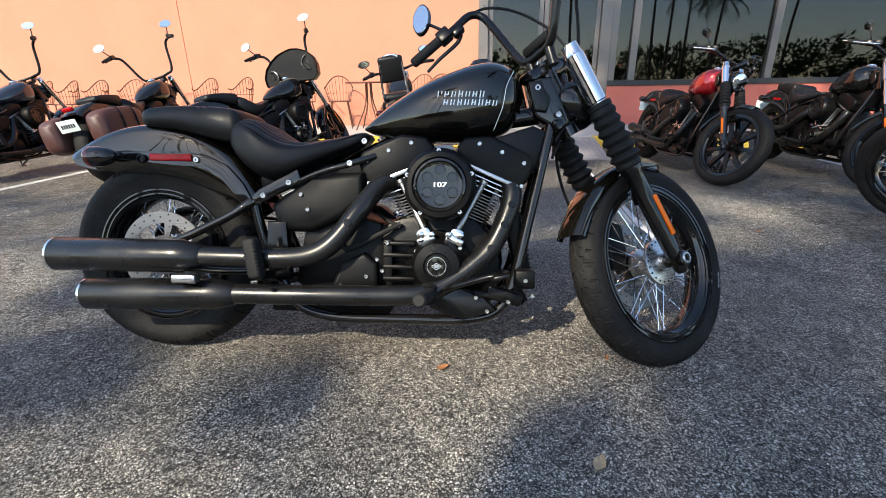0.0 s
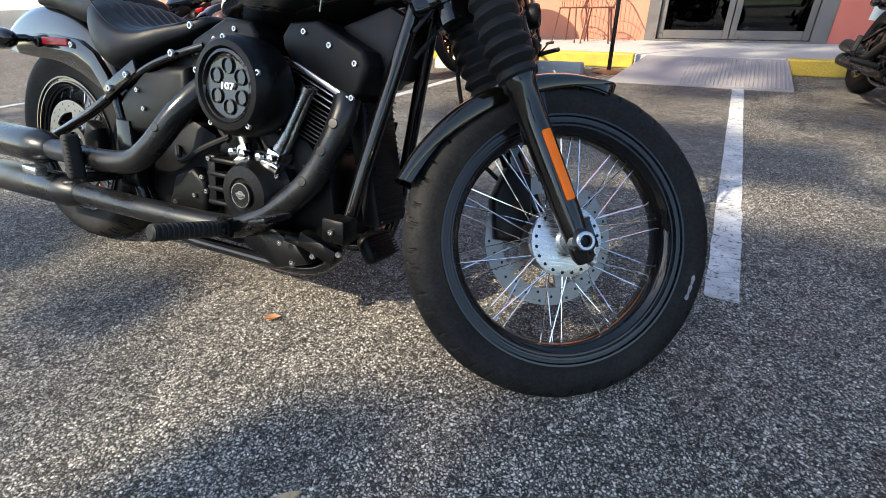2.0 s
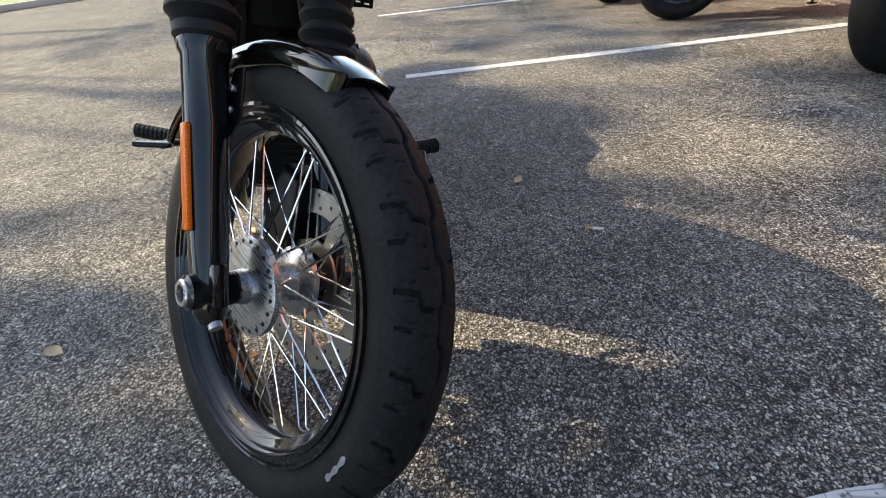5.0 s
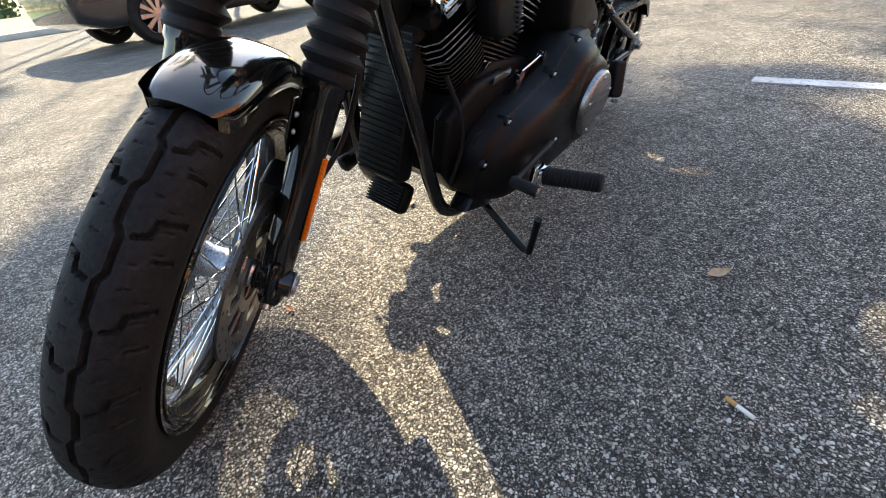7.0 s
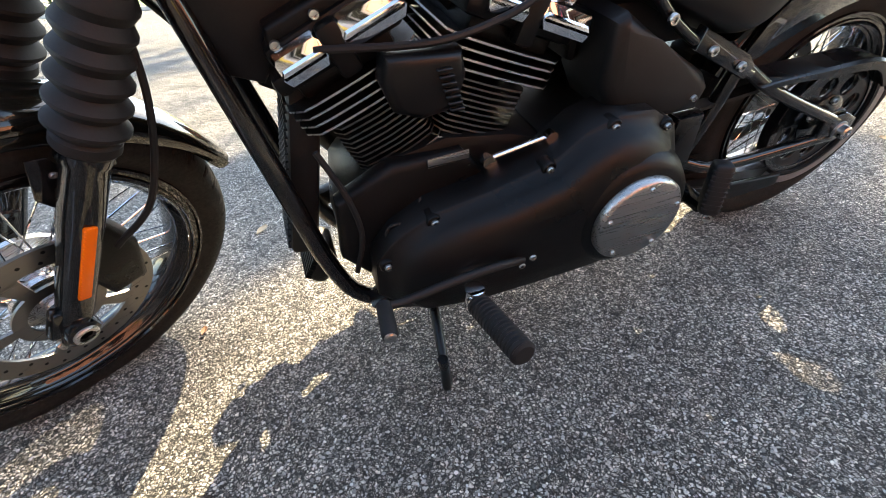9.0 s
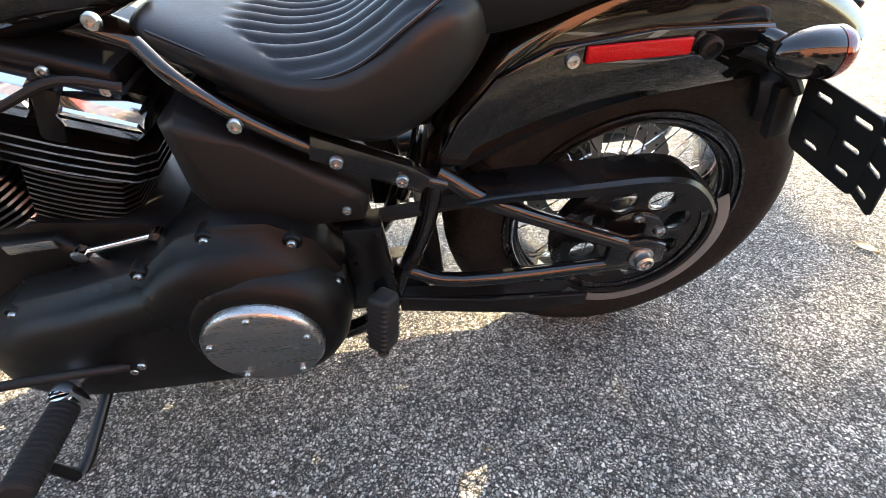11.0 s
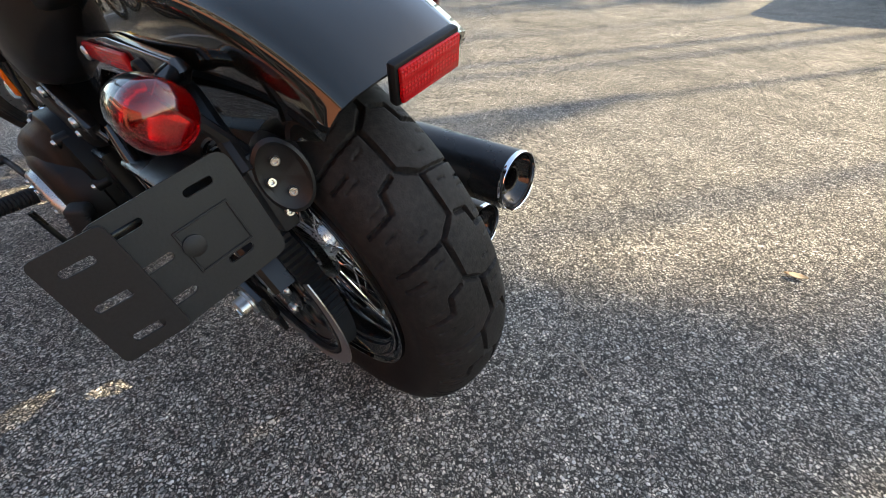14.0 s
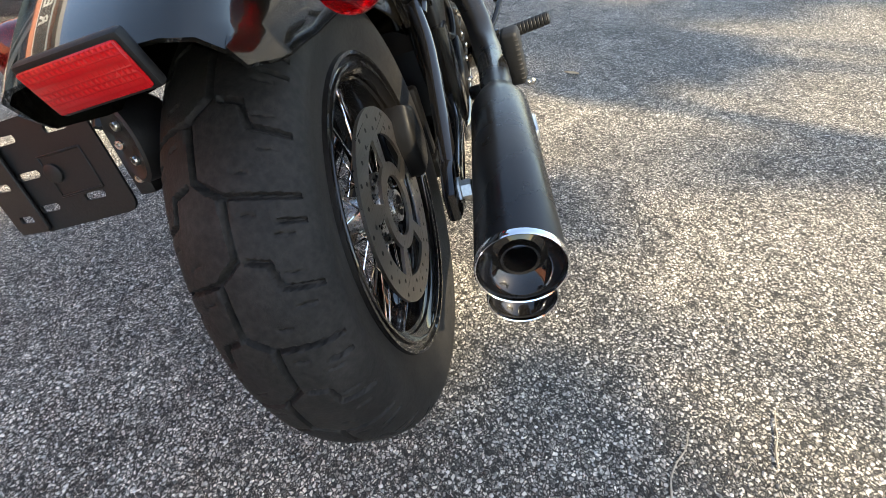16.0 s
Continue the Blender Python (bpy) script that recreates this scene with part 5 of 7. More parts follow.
    for k in range(24):
        part("fin", kept("cooler_fin", lambda: mesh("fin", box(bmesh.new(), 0.006, 0.110, 0.0035), PLASTIC, smooth=0)), oc, pose(1.152, 0, 0.455, 0, -13, 0) @ pose(0.026, 0, -0.163 + 0.0138 * k))
    def regulator():
        bm = bmesh.new()
        m = pose(1.168, 0.0, 0.218, 0, -32, 0)
        box(bm, 0.040, 0.11, 0.075, m, 0.016, 3)
        return mesh("regulator", bm, WRINKLE)
    rg = part("regulator", kept("regulator", regulator), bike, label="black finned regulator")
    for k in range(9):
        part("fin", kept("reg_fin", lambda: mesh("fin", box(bmesh.new(), 0.012, 0.095, 0.0035), WRINKLE, smooth=0)), rg, pose(1.168, 0.0, 0.218, 0, -32, 0) @ pose(0.022, 0, -0.029 + 0.0072 * k))
    def master():
        bm = bmesh.new()
        box(bm, 0.060, 0.055, 0.055, pose(1.178, -0.165, 0.300), 0.008)
        box(bm, 0.11, 0.035, 0.04, pose(1.12, -0.160, 0.245, 0, 15, 0), 0.01)
        rod(bm, (1.03, -0.165, 0.25), (1.10, -0.165, 0.245), 0.012)
        return mesh("brake_master_cylinder", bm, WRINKLE)
    ms = part("brake_master_cylinder", kept("master", master), bike)
    if fine:
        for x, z in ((1.178, 0.300), (1.20, 0.255), (1.13, 0.235), (1.07, 0.205), (1.035, 0.245)):
            part("bolt", kept("bolt", bolt_mesh), ms, Matrix.Translation((x, -0.194, z)) @ Y_AXIS)
    # box added under the gearbox to stop sun flecks on the ground
    def belly():
        bm = bmesh.new()
        box(bm, 0.40, 0.13, 0.055, pose(0.56, 0, 0.172), 0.012)
        return mesh("sump_block", bm, WRINKLE)
    part("sump_block", kept("belly", belly), bike)
    # box added below the seat to close gaps that let the sun through
    def seat_fill():
        bm = bmesh.new()
        box(bm, 0.35, 0.11, 0.085, pose(0.505, 0, 0.592), 0.010)
        return mesh("seat_block", bm, PLASTIC)
    part("seat_block", kept("seat_fill", seat_fill), bike)
    # bridge of the swingarm, added to block sun ahead of the rear tyre
    def bridge():
        bm = bmesh.new()
        box(bm, 0.034, 0.14, 0.15, pose(0.352, 0, 0.295, 0, 4, 0), 0.008)
        return mesh("bridge_block", bm, WRINKLE)
    part("bridge_block", kept("bridge", bridge), bike)
    def stand():
        bm = bmesh.new()
        tube(bm, [(0.975, 0.120, 0.165), (0.982, 0.175, 0.140), (0.998, 0.270, 0.098), (1.006, 0.308, 0.086)], 0.010, 12, 4)
        box(bm, 0.060, 0.045, 0.012, pose(1.006, 0.308, 0.079, 12), 0.004)
        tube(bm, [(1.008, 0.310, 0.085), (1.012, 0.316, 0.15), (1.017, 0.320, 0.205)], 0.009, 10, 3)
        return mesh("side_stand", bm, SATIN)
    part("side_stand", kept("stand", stand), bike, label="black side stand, folded out on the ground")
    def shifter():
        bm = bmesh.new()
        tube(bm, [(0.835, 0.240, 0.300), (0.90, 0.262, 0.328), (0.98, 0.268, 0.330), (1.055, 0.272, 0.324), (1.092, 0.275, 0.329)], 0.0075, 10, 5)
        lathe(bm, [(0, 0), (0.012, 0), (0.013, 0.06), (0.010, 0.064), (0, 0.064)], 14, to((1.092, 0.272, 0.330), (0.1, 1, 0.05)))
        return mesh("shift_lever", bm, GRIP)
    sl = part("shift_lever", kept("shifter", shifter), bike, label="black shift lever with rubber toe peg")
    def peg_cap():
        bm = bmesh.new()
        lathe(bm, [(0.0095, 0.060), (0.0095, 0.066), (0.007, 0.068), (0, 0.068)], 14, to((1.092, 0.272, 0.330), (0.1, 1, 0.05)))
        return mesh("peg_cap", bm, STEEL)
    part("peg_cap", kept("peg_cap", peg_cap), sl, label="bare metal peg end")
    if fine:
        for pts, r in (([(0.70, 0.10, 0.67), (0.76, 0.115, 0.69), (0.84, 0.128, 0.668), (0.95, 0.140, 0.655), (1.10, 0.115, 0.66)], 0.0055),
                       ([(0.98, 0.128, 0.40), (1.00, 0.150, 0.375), (1.045, 0.148, 0.37), (1.05, 0.150, 0.33)], 0.0035),
                       ([(0.60, -0.12, 0.40), (0.64, -0.14, 0.37), (0.72, -0.14, 0.41), (0.80, -0.12, 0.45)], 0.008),
                       ([(0.70, -0.02, 0.50), (0.74, -0.10, 0.47), (0.80, -0.125, 0.44)], 0.006),
                       ([(1.13, 0.118, 0.52), (1.10, 0.135, 0.44), (1.09, 0.140, 0.36), (1.11, 0.130, 0.27)], 0.005)):
            part("hose", (tube(bmesh.new(), pts, r, 8, 6), GRIP), bike, label="black hose or wire")


def rear_end(bike, fine, wheel_kind, fender_mat, style):
    """Rear wheel, belt drive, mudguard, struts and signals."""
    w = wheel(bike, Vector((0, 0, 0.323)), "rear_wheel", 0.323, 0.150, 0.2032, I4, wheel_kind, fine, -1)
    def pulley():
        bm = bmesh.new()
        lathe(bm, [(0.136, -0.012), (0.140, -0.012), (0.140, 0.014), (0.132, 0.016), (0.124, 0.012), (0.124, -0.012)], 64, Matrix.Translation((0, 0.100, 0)) @ Y_AXIS, closed=True)
        lathe(bm, [(0.060, 0.07), (0.060, 0.112), (0.045, 0.118), (0, 0.118)], 32, pose(0, 0, 0, -90))
        return mesh("drive_pulley", bm, BLACK)
    pu = part("drive_pulley", kept("pulley", pulley), w, label="black drive pulley with round openings")
    def pulley_web():
        ring = [(0.130 * math.cos(2 * math.pi * k / 64), 0.130 * math.sin(2 * math.pi * k / 64)) for k in range(64)]
        ports = [(0.085 * math.cos(radians(72 + 45 * k)), 0.085 * math.sin(radians(72 + 45 * k)), 0.0235) for k in range(8)]
        return slotted_plate(ring, [], 0.010, SATIN, "pulley_web", ports)
    part("pulley_web", kept("pulley_web", pulley_web), pu, Matrix.Translation((0, 0.104, 0)) @ pose(0, 0, 0, 90))
    def lip():
        bm = bmesh.new()
        rings = []
        for a in np.linspace(radians(150), radians(310), 48):
            c, s = math.cos(a), math.sin(a)
            rings.append([bm.verts.new((r * c, y, r * s)) for r, y in ((0.149, 0.1185), (0.168, 0.1185), (0.168, 0.1165), (0.149, 0.1165))])
        skin(bm, rings)
        return mesh("belt_shield", bm, BRONZE)
    if fine:
        part("belt_shield", kept("lip", lip), bike, Matrix.Translation((0, 0, 0.323)), "bare grey metal belt shield")
        for k in range(5):
            a = radians(72 * k + 20)
            part("bolt", kept("bolt_big", lambda: bolt_mesh(0.0095, 0.007)), w, Matrix.Translation((0.050 * math.cos(a), 0.116, 0.050 * math.sin(a))) @ pose(0, 0, 0, -90))
    def belt():
        bm = bmesh.new()
        for z0, z1 in ((0.4655, 0.420), (0.1805, 0.245)):
            prism(bm, [(0.0, z0 - 0.004), (0.0, z0 + 0.004), (0.55, z1 + 0.004), (0.55, z1 - 0.004)], 0.088, 0.116)
        rings = []
        for k in range(97):
            a = radians(90 + 180 * k / 96)
            q = 0.1445 if k % 2 else 0.1405
            rings.append([bm.verts.new((r * math.cos(a), y, 0.323 + r * math.sin(a))) for r, y in ((0.1405, 0.086), (q + 0.003, 0.086), (q + 0.003, 0.118), (0.1405, 0.118))])
        skin(bm, rings)
        return mesh("drive_belt", bm, GRIP)
    part("drive_belt", kept("belt", belt), bike)
    def guard():
        bm = bmesh.new()
        up = smooth_path([(0.30, 0, 0.474), (0.24, 0, 0.479), (0.12, 0, 0.4795), (0.02, 0, 0.480), (-0.045, 0, 0.469), (-0.088, 0, 0.436), (-0.115, 0, 0.398)], 6)
        rings = []
        for k, p in enumerate(up):
            n = (p - Vector((0.02, 0, 0.323))).normalized()
            q = p - n * (0.024 if k < len(up) - 3 else 0.012)
            rings.append([bm.verts.new(v) for v in ((p.x, 0.080, p.z), (p.x, 0.142, p.z), (p.x - n.x * 0.006, 0.148, p.z - n.z * 0.006), (q.x, 0.148, q.z), (q.x, 0.143, q.z), (p.x - n.x * 0.006, 0.140, p.z - n.z * 0.006), (p.x - n.x * 0.006, 0.080, p.z - n.z * 0.006))])
        skin(bm, rings)
        return mesh("belt_guard", bm, SATIN)
    part("belt_guard", kept("guard", guard), bike, label="gloss black belt guard")
    def lower_guard():
        bm = bmesh.new()
        prism(bm, [(0.42, 0.255), (0.42, 0.215), (0.20, 0.165), (0.06, 0.168), (0.06, 0.20), (0.25, 0.215)], 0.122, 0.132, 0.003)
        return mesh("belt_guard_lower", bm, PLASTIC)
    part("belt_guard_lower", kept("lguard", lower_guard), bike)
    def caliper():
        bm = bmesh.new()
        prism(bm, [(0.115, 0.30), (0.105, 0.37), (0.135, 0.42), (0.18, 0.40), (0.19, 0.33), (0.16, 0.30)], -0.095, -0.045, 0.012, 3)
        return mesh("rear_caliper", bm, WRINKLE)
    part("rear_caliper", kept("rcal", caliper), bike)

    def fender():
        top = spline([24, 36, 55, 70, 90, 105, 120, 131], [0.392, 0.408, 0.424, 0.427, 0.427, 0.428, 0.430, 0.434])
        low = spline([24, 34, 50, 70, 90, 108, 120, 126, 131], [0.372, 0.330, 0.292, 0.272, 0.270, 0.286, 0.318, 0.345, 0.385])
        wide = spline([24, 45, 90, 131], [0.98, 1.0, 1.0, 0.97])
        me = fender_mesh((24, 131, top, low, wide), 0.098, 0, fender_mat, name="rear_fender", n=64)
        if fine:                                   # the left flank draws in towards the tail
            for v in me.vertices:
                if v.co.y > 0:
                    u = min(1.0, max(0.0, (math.degrees(math.atan2(v.co.z, v.co.x)) - 88) / 40))
                    v.co.y *= 1 - 0.17 * u * u * (3 - 2 * u)
        return me
    part("rear_fender", kept(("rfender", fender_mat.name), fender), bike, Matrix.Translation((0, 0, 0.323)), "gloss black rear mudguard")
    for s in (-1, 1):
        turn = Y_AXIS if s < 0 else pose(0, 0, 0, -90)
        def strut():
            bm = bmesh.new()
            prism(bm, [(0.335, 0.520), (0.300, 0.585), (0.250, 0.640), (0.180, 0.672), (0.05, 0.682), (-0.100, 0.676), (-0.106, 0.664), (-0.100, 0.652), (0.05, 0.640), (0.165, 0.636), (0.225, 0.610), (0.270, 0.560), (0.295, 0.51)], s * 0.099, s * 0.111, 0.003, 2)
            return mesh("fender_strut", bm, BLACK)
        st = part("fender_strut", kept(("strut", s), strut), bike, Matrix.Translation((0, 0, -0.020 if s < 0 else 0)), label="gloss black fender strut")
        def refl():
            bm = bmesh.new()
            box(bm, 0.136, 0.007, 0.022, pose(0.073, s * 0.1145, 0.661), 0.006, 3)
            return mesh("side_reflector", bm, RED_LENS)
        part("side_reflector", kept(("srefl", s), refl), st, label="long red reflector")
        if fine:
            part("bolt", kept("bolt_big", lambda: bolt_mesh(0.0095, 0.007)), st, Matrix.Translation((0.156, s * 0.111, 0.655)) @ turn)
            def socket():
                bm = bmesh.new()
                lathe(bm, [(0.014, 0.108), (0.014, 0.118), (0.010, 0.120), (0.008, 0.114), (0, 0.114)], 16, Matrix.Translation((-0.022, 0, 0.655)) @ turn)
                return mesh("strut_socket", bm, PLASTIC)
            part("strut_socket", kept(("socket", s), socket), st)
        def signal():
            bm = bmesh.new()
            m = to((-0.148, s * 0.154, 0.654), (1, 0, 0.06))
            lathe(bm, [(0.030, 0.0), (0.031, 0.010), (0.030, 0.030), (0.025, 0.050), (0.016, 0.068), (0.007, 0.075), (0, 0.076)], 32, m)
            tube(bm, [(-0.108, s * 0.135, 0.658), (-0.098, s * 0.118, 0.662), (-0.090, s * 0.100, 0.664)], 0.011, 12, 3)
            return mesh("turn_signal", bm, BLACK)
        ts = part("turn_signal", kept(("signal", s), signal), bike, Matrix.Translation((0, 0, -0.018 if s < 0 else 0)), label="black bullet turn signal with red lens")
        def slens():
            bm = bmesh.new()
            m = to((-0.148, s * 0.154, 0.654), (-1, 0, -0.06))
            lathe(bm, [(0.0312, -0.006), (0.0312, 0.004), (0.028, 0.012), (0.021, 0.018), (0.010, 0.021), (0, 0.0215)], 32, m)
            return mesh("signal_lens", bm, RED_GLASS)
        part("signal_lens", kept(("slens", s), slens), ts, label="round red lens")
        def bulb():
            bm = bmesh.new()
            m = to((-0.146, s * 0.154, 0.654), (-1, 0, -0.06))
            lathe(bm, [(0.027, 0.0), (0.018, -0.012), (0.006, -0.018), (0, -0.018)], 24, m)
            return mesh("signal_bowl", bm, CHROME)
        part("signal_bowl", kept(("bulb", s), bulb), ts)
    if style == "own":
        def tail():
            bm = bmesh.new()
            m = pose(-0.288, -0.016, 0.642, 0, -14, 0)
            box(bm, 0.010, 0.080, 0.038, m, 0.003)
            return mesh("tail_reflector_base", bm, PLASTIC)
        tb = part("tail_reflector_base", tail(), bike)
        def tail_lens():
            bm = bmesh.new()
            box(bm, 0.005, 0.073, 0.031, pose(-0.2945, -0.016, 0.6405, 0, -14, 0), 0.002)
            return mesh("tail_reflector", bm, RED_LENS)
        part("tail_reflector", tail_lens(), tb, label="rectangular red rear reflector")
        round_corner = lambda x0, x1, y0, y1, r: [(x1 - r + r * math.cos(a), y1 - r + r * math.sin(a)) for a in (0, 0.5, 1.05, 1.57)] + [(x0 + r + r * math.cos(a), y1 - r + r * math.sin(a)) for a in (1.57, 2.1, 2.6, 3.14)] + [(x0 + r + r * math.cos(a), y0 + r + r * math.sin(a)) for a in (3.14, 3.7, 4.2, 4.71)] + [(x1 - r + r * math.cos(a), y0 + r + r * math.sin(a)) for a in (4.71, 5.2, 5.8, 6.28)]
        # own x of the plate runs to the left, own y runs up
        up = Matrix(((0, 0.211, -0.977, -0.179), (1, 0, 0, 0.0), (0, 0.977, 0.211, 0.555), (0, 0, 0, 1)))
        pb = part("plate_bracket", slotted_plate(round_corner(0.128, 0.256, -0.052, 0.062, 0.012), [(0.164, 0.044, 0.020, 0), (0.229, 0.045, 0.022, 0), (0.227, 0.008, 0.020, 0), (0.168, -0.027, 0.018, 0), (0.228, -0.028, 0.016, 0)], 0.0035, BRACKET, "plate_bracket"), bike, up, "black slotted number plate bracket, empty")
        part("bracket_wing", slotted_plate(round_corner(0.238, 0.296, -0.050, 0.060, 0.006), [(0.270, 0.040, 0.019, 0), (0.269, 0.003, 0.022, 0), (0.266, -0.034, 0.019, 0)], 0.0035, BRACKET, "bracket_wing"), pb, Matrix.Translation((0.242, 0, 0.006)) @ pose(0, 0, 0, 0, 14, 0) @ Matrix.Translation((-0.242, 0, 0)))
        def boss():
            bm = bmesh.new()
            box(bm, 0.050, 0.040, 0.004, pose(0.178, 0.0, -0.003), 0.0015)
            tube(bm, [(0.120, 0.030, -0.004), (0.116, 0.060, -0.02), (0.105, 0.095, -0.06), (0.10, 0.11, -0.085)], 0.009, 8, 4)
            box(bm, 0.020, 0.085, 0.030, pose(0.112, 0.002, -0.016), 0.004)
            lathe(bm, [(0.010, -0.004), (0.010, 0.0045), (0.007, 0.0055), (0, 0.0055)], 16, pose(0.196, 0.004, 0))
            for cx, cy, sx, sy in ((0.178, 0.022, 0.054, 0.0025), (0.178, -0.020, 0.054, 0.0025), (0.152, 0.001, 0.0025, 0.044), (0.204, 0.001, 0.0025, 0.044)):
                box(bm, sx, sy, 0.0018, pose(cx, cy, 0.0022), 0.0007, 1)
            return mesh("bracket_arm", bm, BRACKET)
        part("bracket_arm", boss(), pb)
        def lamp_holder():
            bm = bmesh.new()
            lathe(bm, [(0, 0.002), (0.026, 0.003), (0.032, 0.007), (0.036, 0.005), (0.037, -0.030), (0.030, -0.040), (0, -0.040)], 28, pose(0.094, 0.012, 0.004, 0, 24, 0) @ Matrix.Diagonal((0.72, 1.1, 1, 1)))
            tube(bm, [(0.100, 0.026, -0.012), (0.122, 0.075, -0.018), (0.142, 0.118, -0.024)], 0.007, 8, 3)
            return mesh("lamp_holder", bm, BRACKET)
        lh = part("lamp_holder", lamp_holder(), pb, label="rounded black lamp housing with two bolts")
        for y in (0.024, -0.024):
            part("bolt", kept("bolt_small", lambda: bolt_mesh(0.005, 0.004)), lh, pose(0.0955, 0.7 * y + 0.012, 0.0065, 0, 24, 0))
        for y, z in ((0.012, 0.0), (-0.022, 0.0)):
            part("bolt", kept("bolt_small", lambda: bolt_mesh(0.005, 0.004)), pb, Matrix.Translation((0.108, y, 0.0)) @ pose(0, 0, 0, 0, 0, 0))
    else:
        def stop():
            bm = bmesh.new()
            box(bm, 0.035, 0.10, 0.035, pose(-0.265, 0, 0.70, 0, -30, 0), 0.012)
            return mesh("tail_light", bm, RED_LENS)
        part("tail_light", kept("stop", stop), bike, label="red tail light")
        def plate():
            bm = bmesh.new()
            box(bm, 0.004, 0.178, 0.102, pose(-0.335, 0, 0.565, 0, -12, 0), 0.0015)
            return mesh("licence_plate", bm, PLATE)
        lp = part("licence_plate", kept("plate", plate), bike, label="pale licence plate with plain dark bars")
        def bars():
            bm = bmesh.new()
            for k in range(6):
                box(bm, 0.003, 0.014, 0.034, pose(-0.3375, 0.055 - 0.022 * k, 0.564, 0, -12, 0))
            return mesh("plate_bars", bm, BLUE_BLACK)
        part("plate_bars", kept("pbars", bars), lp)


def body(bike, fine, tank_mat, pillion, style):
    """Tank, seat and badges."""
    tk = part("fuel_tank", kept(("tank", tank_mat.name), lambda: tank_mesh(tank_mat)), bike, label="glossy teardrop fuel tank")
    def cap():
        bm = bmesh.new()
        lathe(bm, [(0.040, 0.0), (0.042, 0.006), (0.036, 0.012), (0.030, 0.012), (0.028, 0.020), (0, 0.022)], 32, pose(1.035, 0.0, 0.942, 0, -6, 0))
        return mesh("fuel_cap", bm, BLACK if fine else CHROME)
    part("fuel_cap", kept(("cap", fine), cap), tk)
    part("rider_seat", kept("seat", seat_mesh), bike, label="black leather seat with ribbed stitching")
    if fine:
        def badge():
            bm = bmesh.new()
            for row, (x0, n, z) in enumerate(((0.912, 7, 0.834), (0.930, 8, 0.811))):
                for k in range(n):
                    x = x0 + 0.0205 * k
                    y = -tank_side(x, z) - 0.0012
                    m = Matrix.Translation((x, y, z)) @ pose(0, 0, 0, 8 if row == 0 else 2)
                    h = 0.0080 if (k + row) % 3 else 0.0095
                    prism(bm, [(-0.006, -h), (-0.0025, -h), (0.0005, h), (-0.003, h)], -0.0008, 0.004, 0, 2, m)
                    prism(bm, [(0.0035, -h * 0.9), (0.0065, -h * 0.9), (0.0095, h * 0.9), (0.0065, h * 0.9)], -0.0008, 0.004, 0, 2, m)
                    if (k + row) % 2:
                        prism(bm, [(-0.004, -0.0012), (0.006, -0.0012), (0.0065, 0.0012), (-0.0035, 0.0012)], -0.0006, 0.004, 0, 2, m)
            return mesh("tank_badge", bm, ALU)
        part("tank_badge", badge(), tk, label="two rows of slanted silver badge bars")
        def seam():
            bm = bmesh.new()
            tube(bm, [(1.128, -0.112, 0.905), (1.108, -0.128, 0.86), (1.098, -0.132, 0.80), (1.075, -0.118, 0.735)], 0.0012, 6, 6)
            return mesh("pinstripe", bm, ALU)
        part("pinstripe", seam(), tk)
        def piping():
            bm = bmesh.new()
            for s in (-1, 1):
                tube(bm, [(0.655, s * 0.078, 0.722), (0.56, s * 0.116, 0.688), (0.48, s * 0.142, 0.676), (0.42, s * 0.150, 0.688), (0.36, s * 0.148, 0.724), (0.31, s * 0.135, 0.752)], 0.0022, 6, 6)
            return mesh("seat_piping", bm, LEATHER)
        part("seat_piping", piping(), bike)
    if pillion:
        pad = part("pillion_pad", kept("pillion", pillion_mesh), bike, label="black leather pillion pad on the mudguard")


def tank_side(x, z):
    """Half width of the tank's flank at x and height z."""
    xs = [0.85, 0.95, 1.03, 1.09, 1.135]
    w = spline(xs, [0.118, 0.138, 0.140, 0.128, 0.100])(x)
    t = spline(xs, [0.880, 0.922, 0.946, 0.948, 0.925])(x)
    b = spline(xs, [0.706, 0.704, 0.712, 0.728, 0.755])(x)
    s = abs((z - (t + b) / 2) / ((t - b) / 2))
    e = 0.79
    return w * max(0.05, 1 - s ** (2 / e)) ** (e / 2)


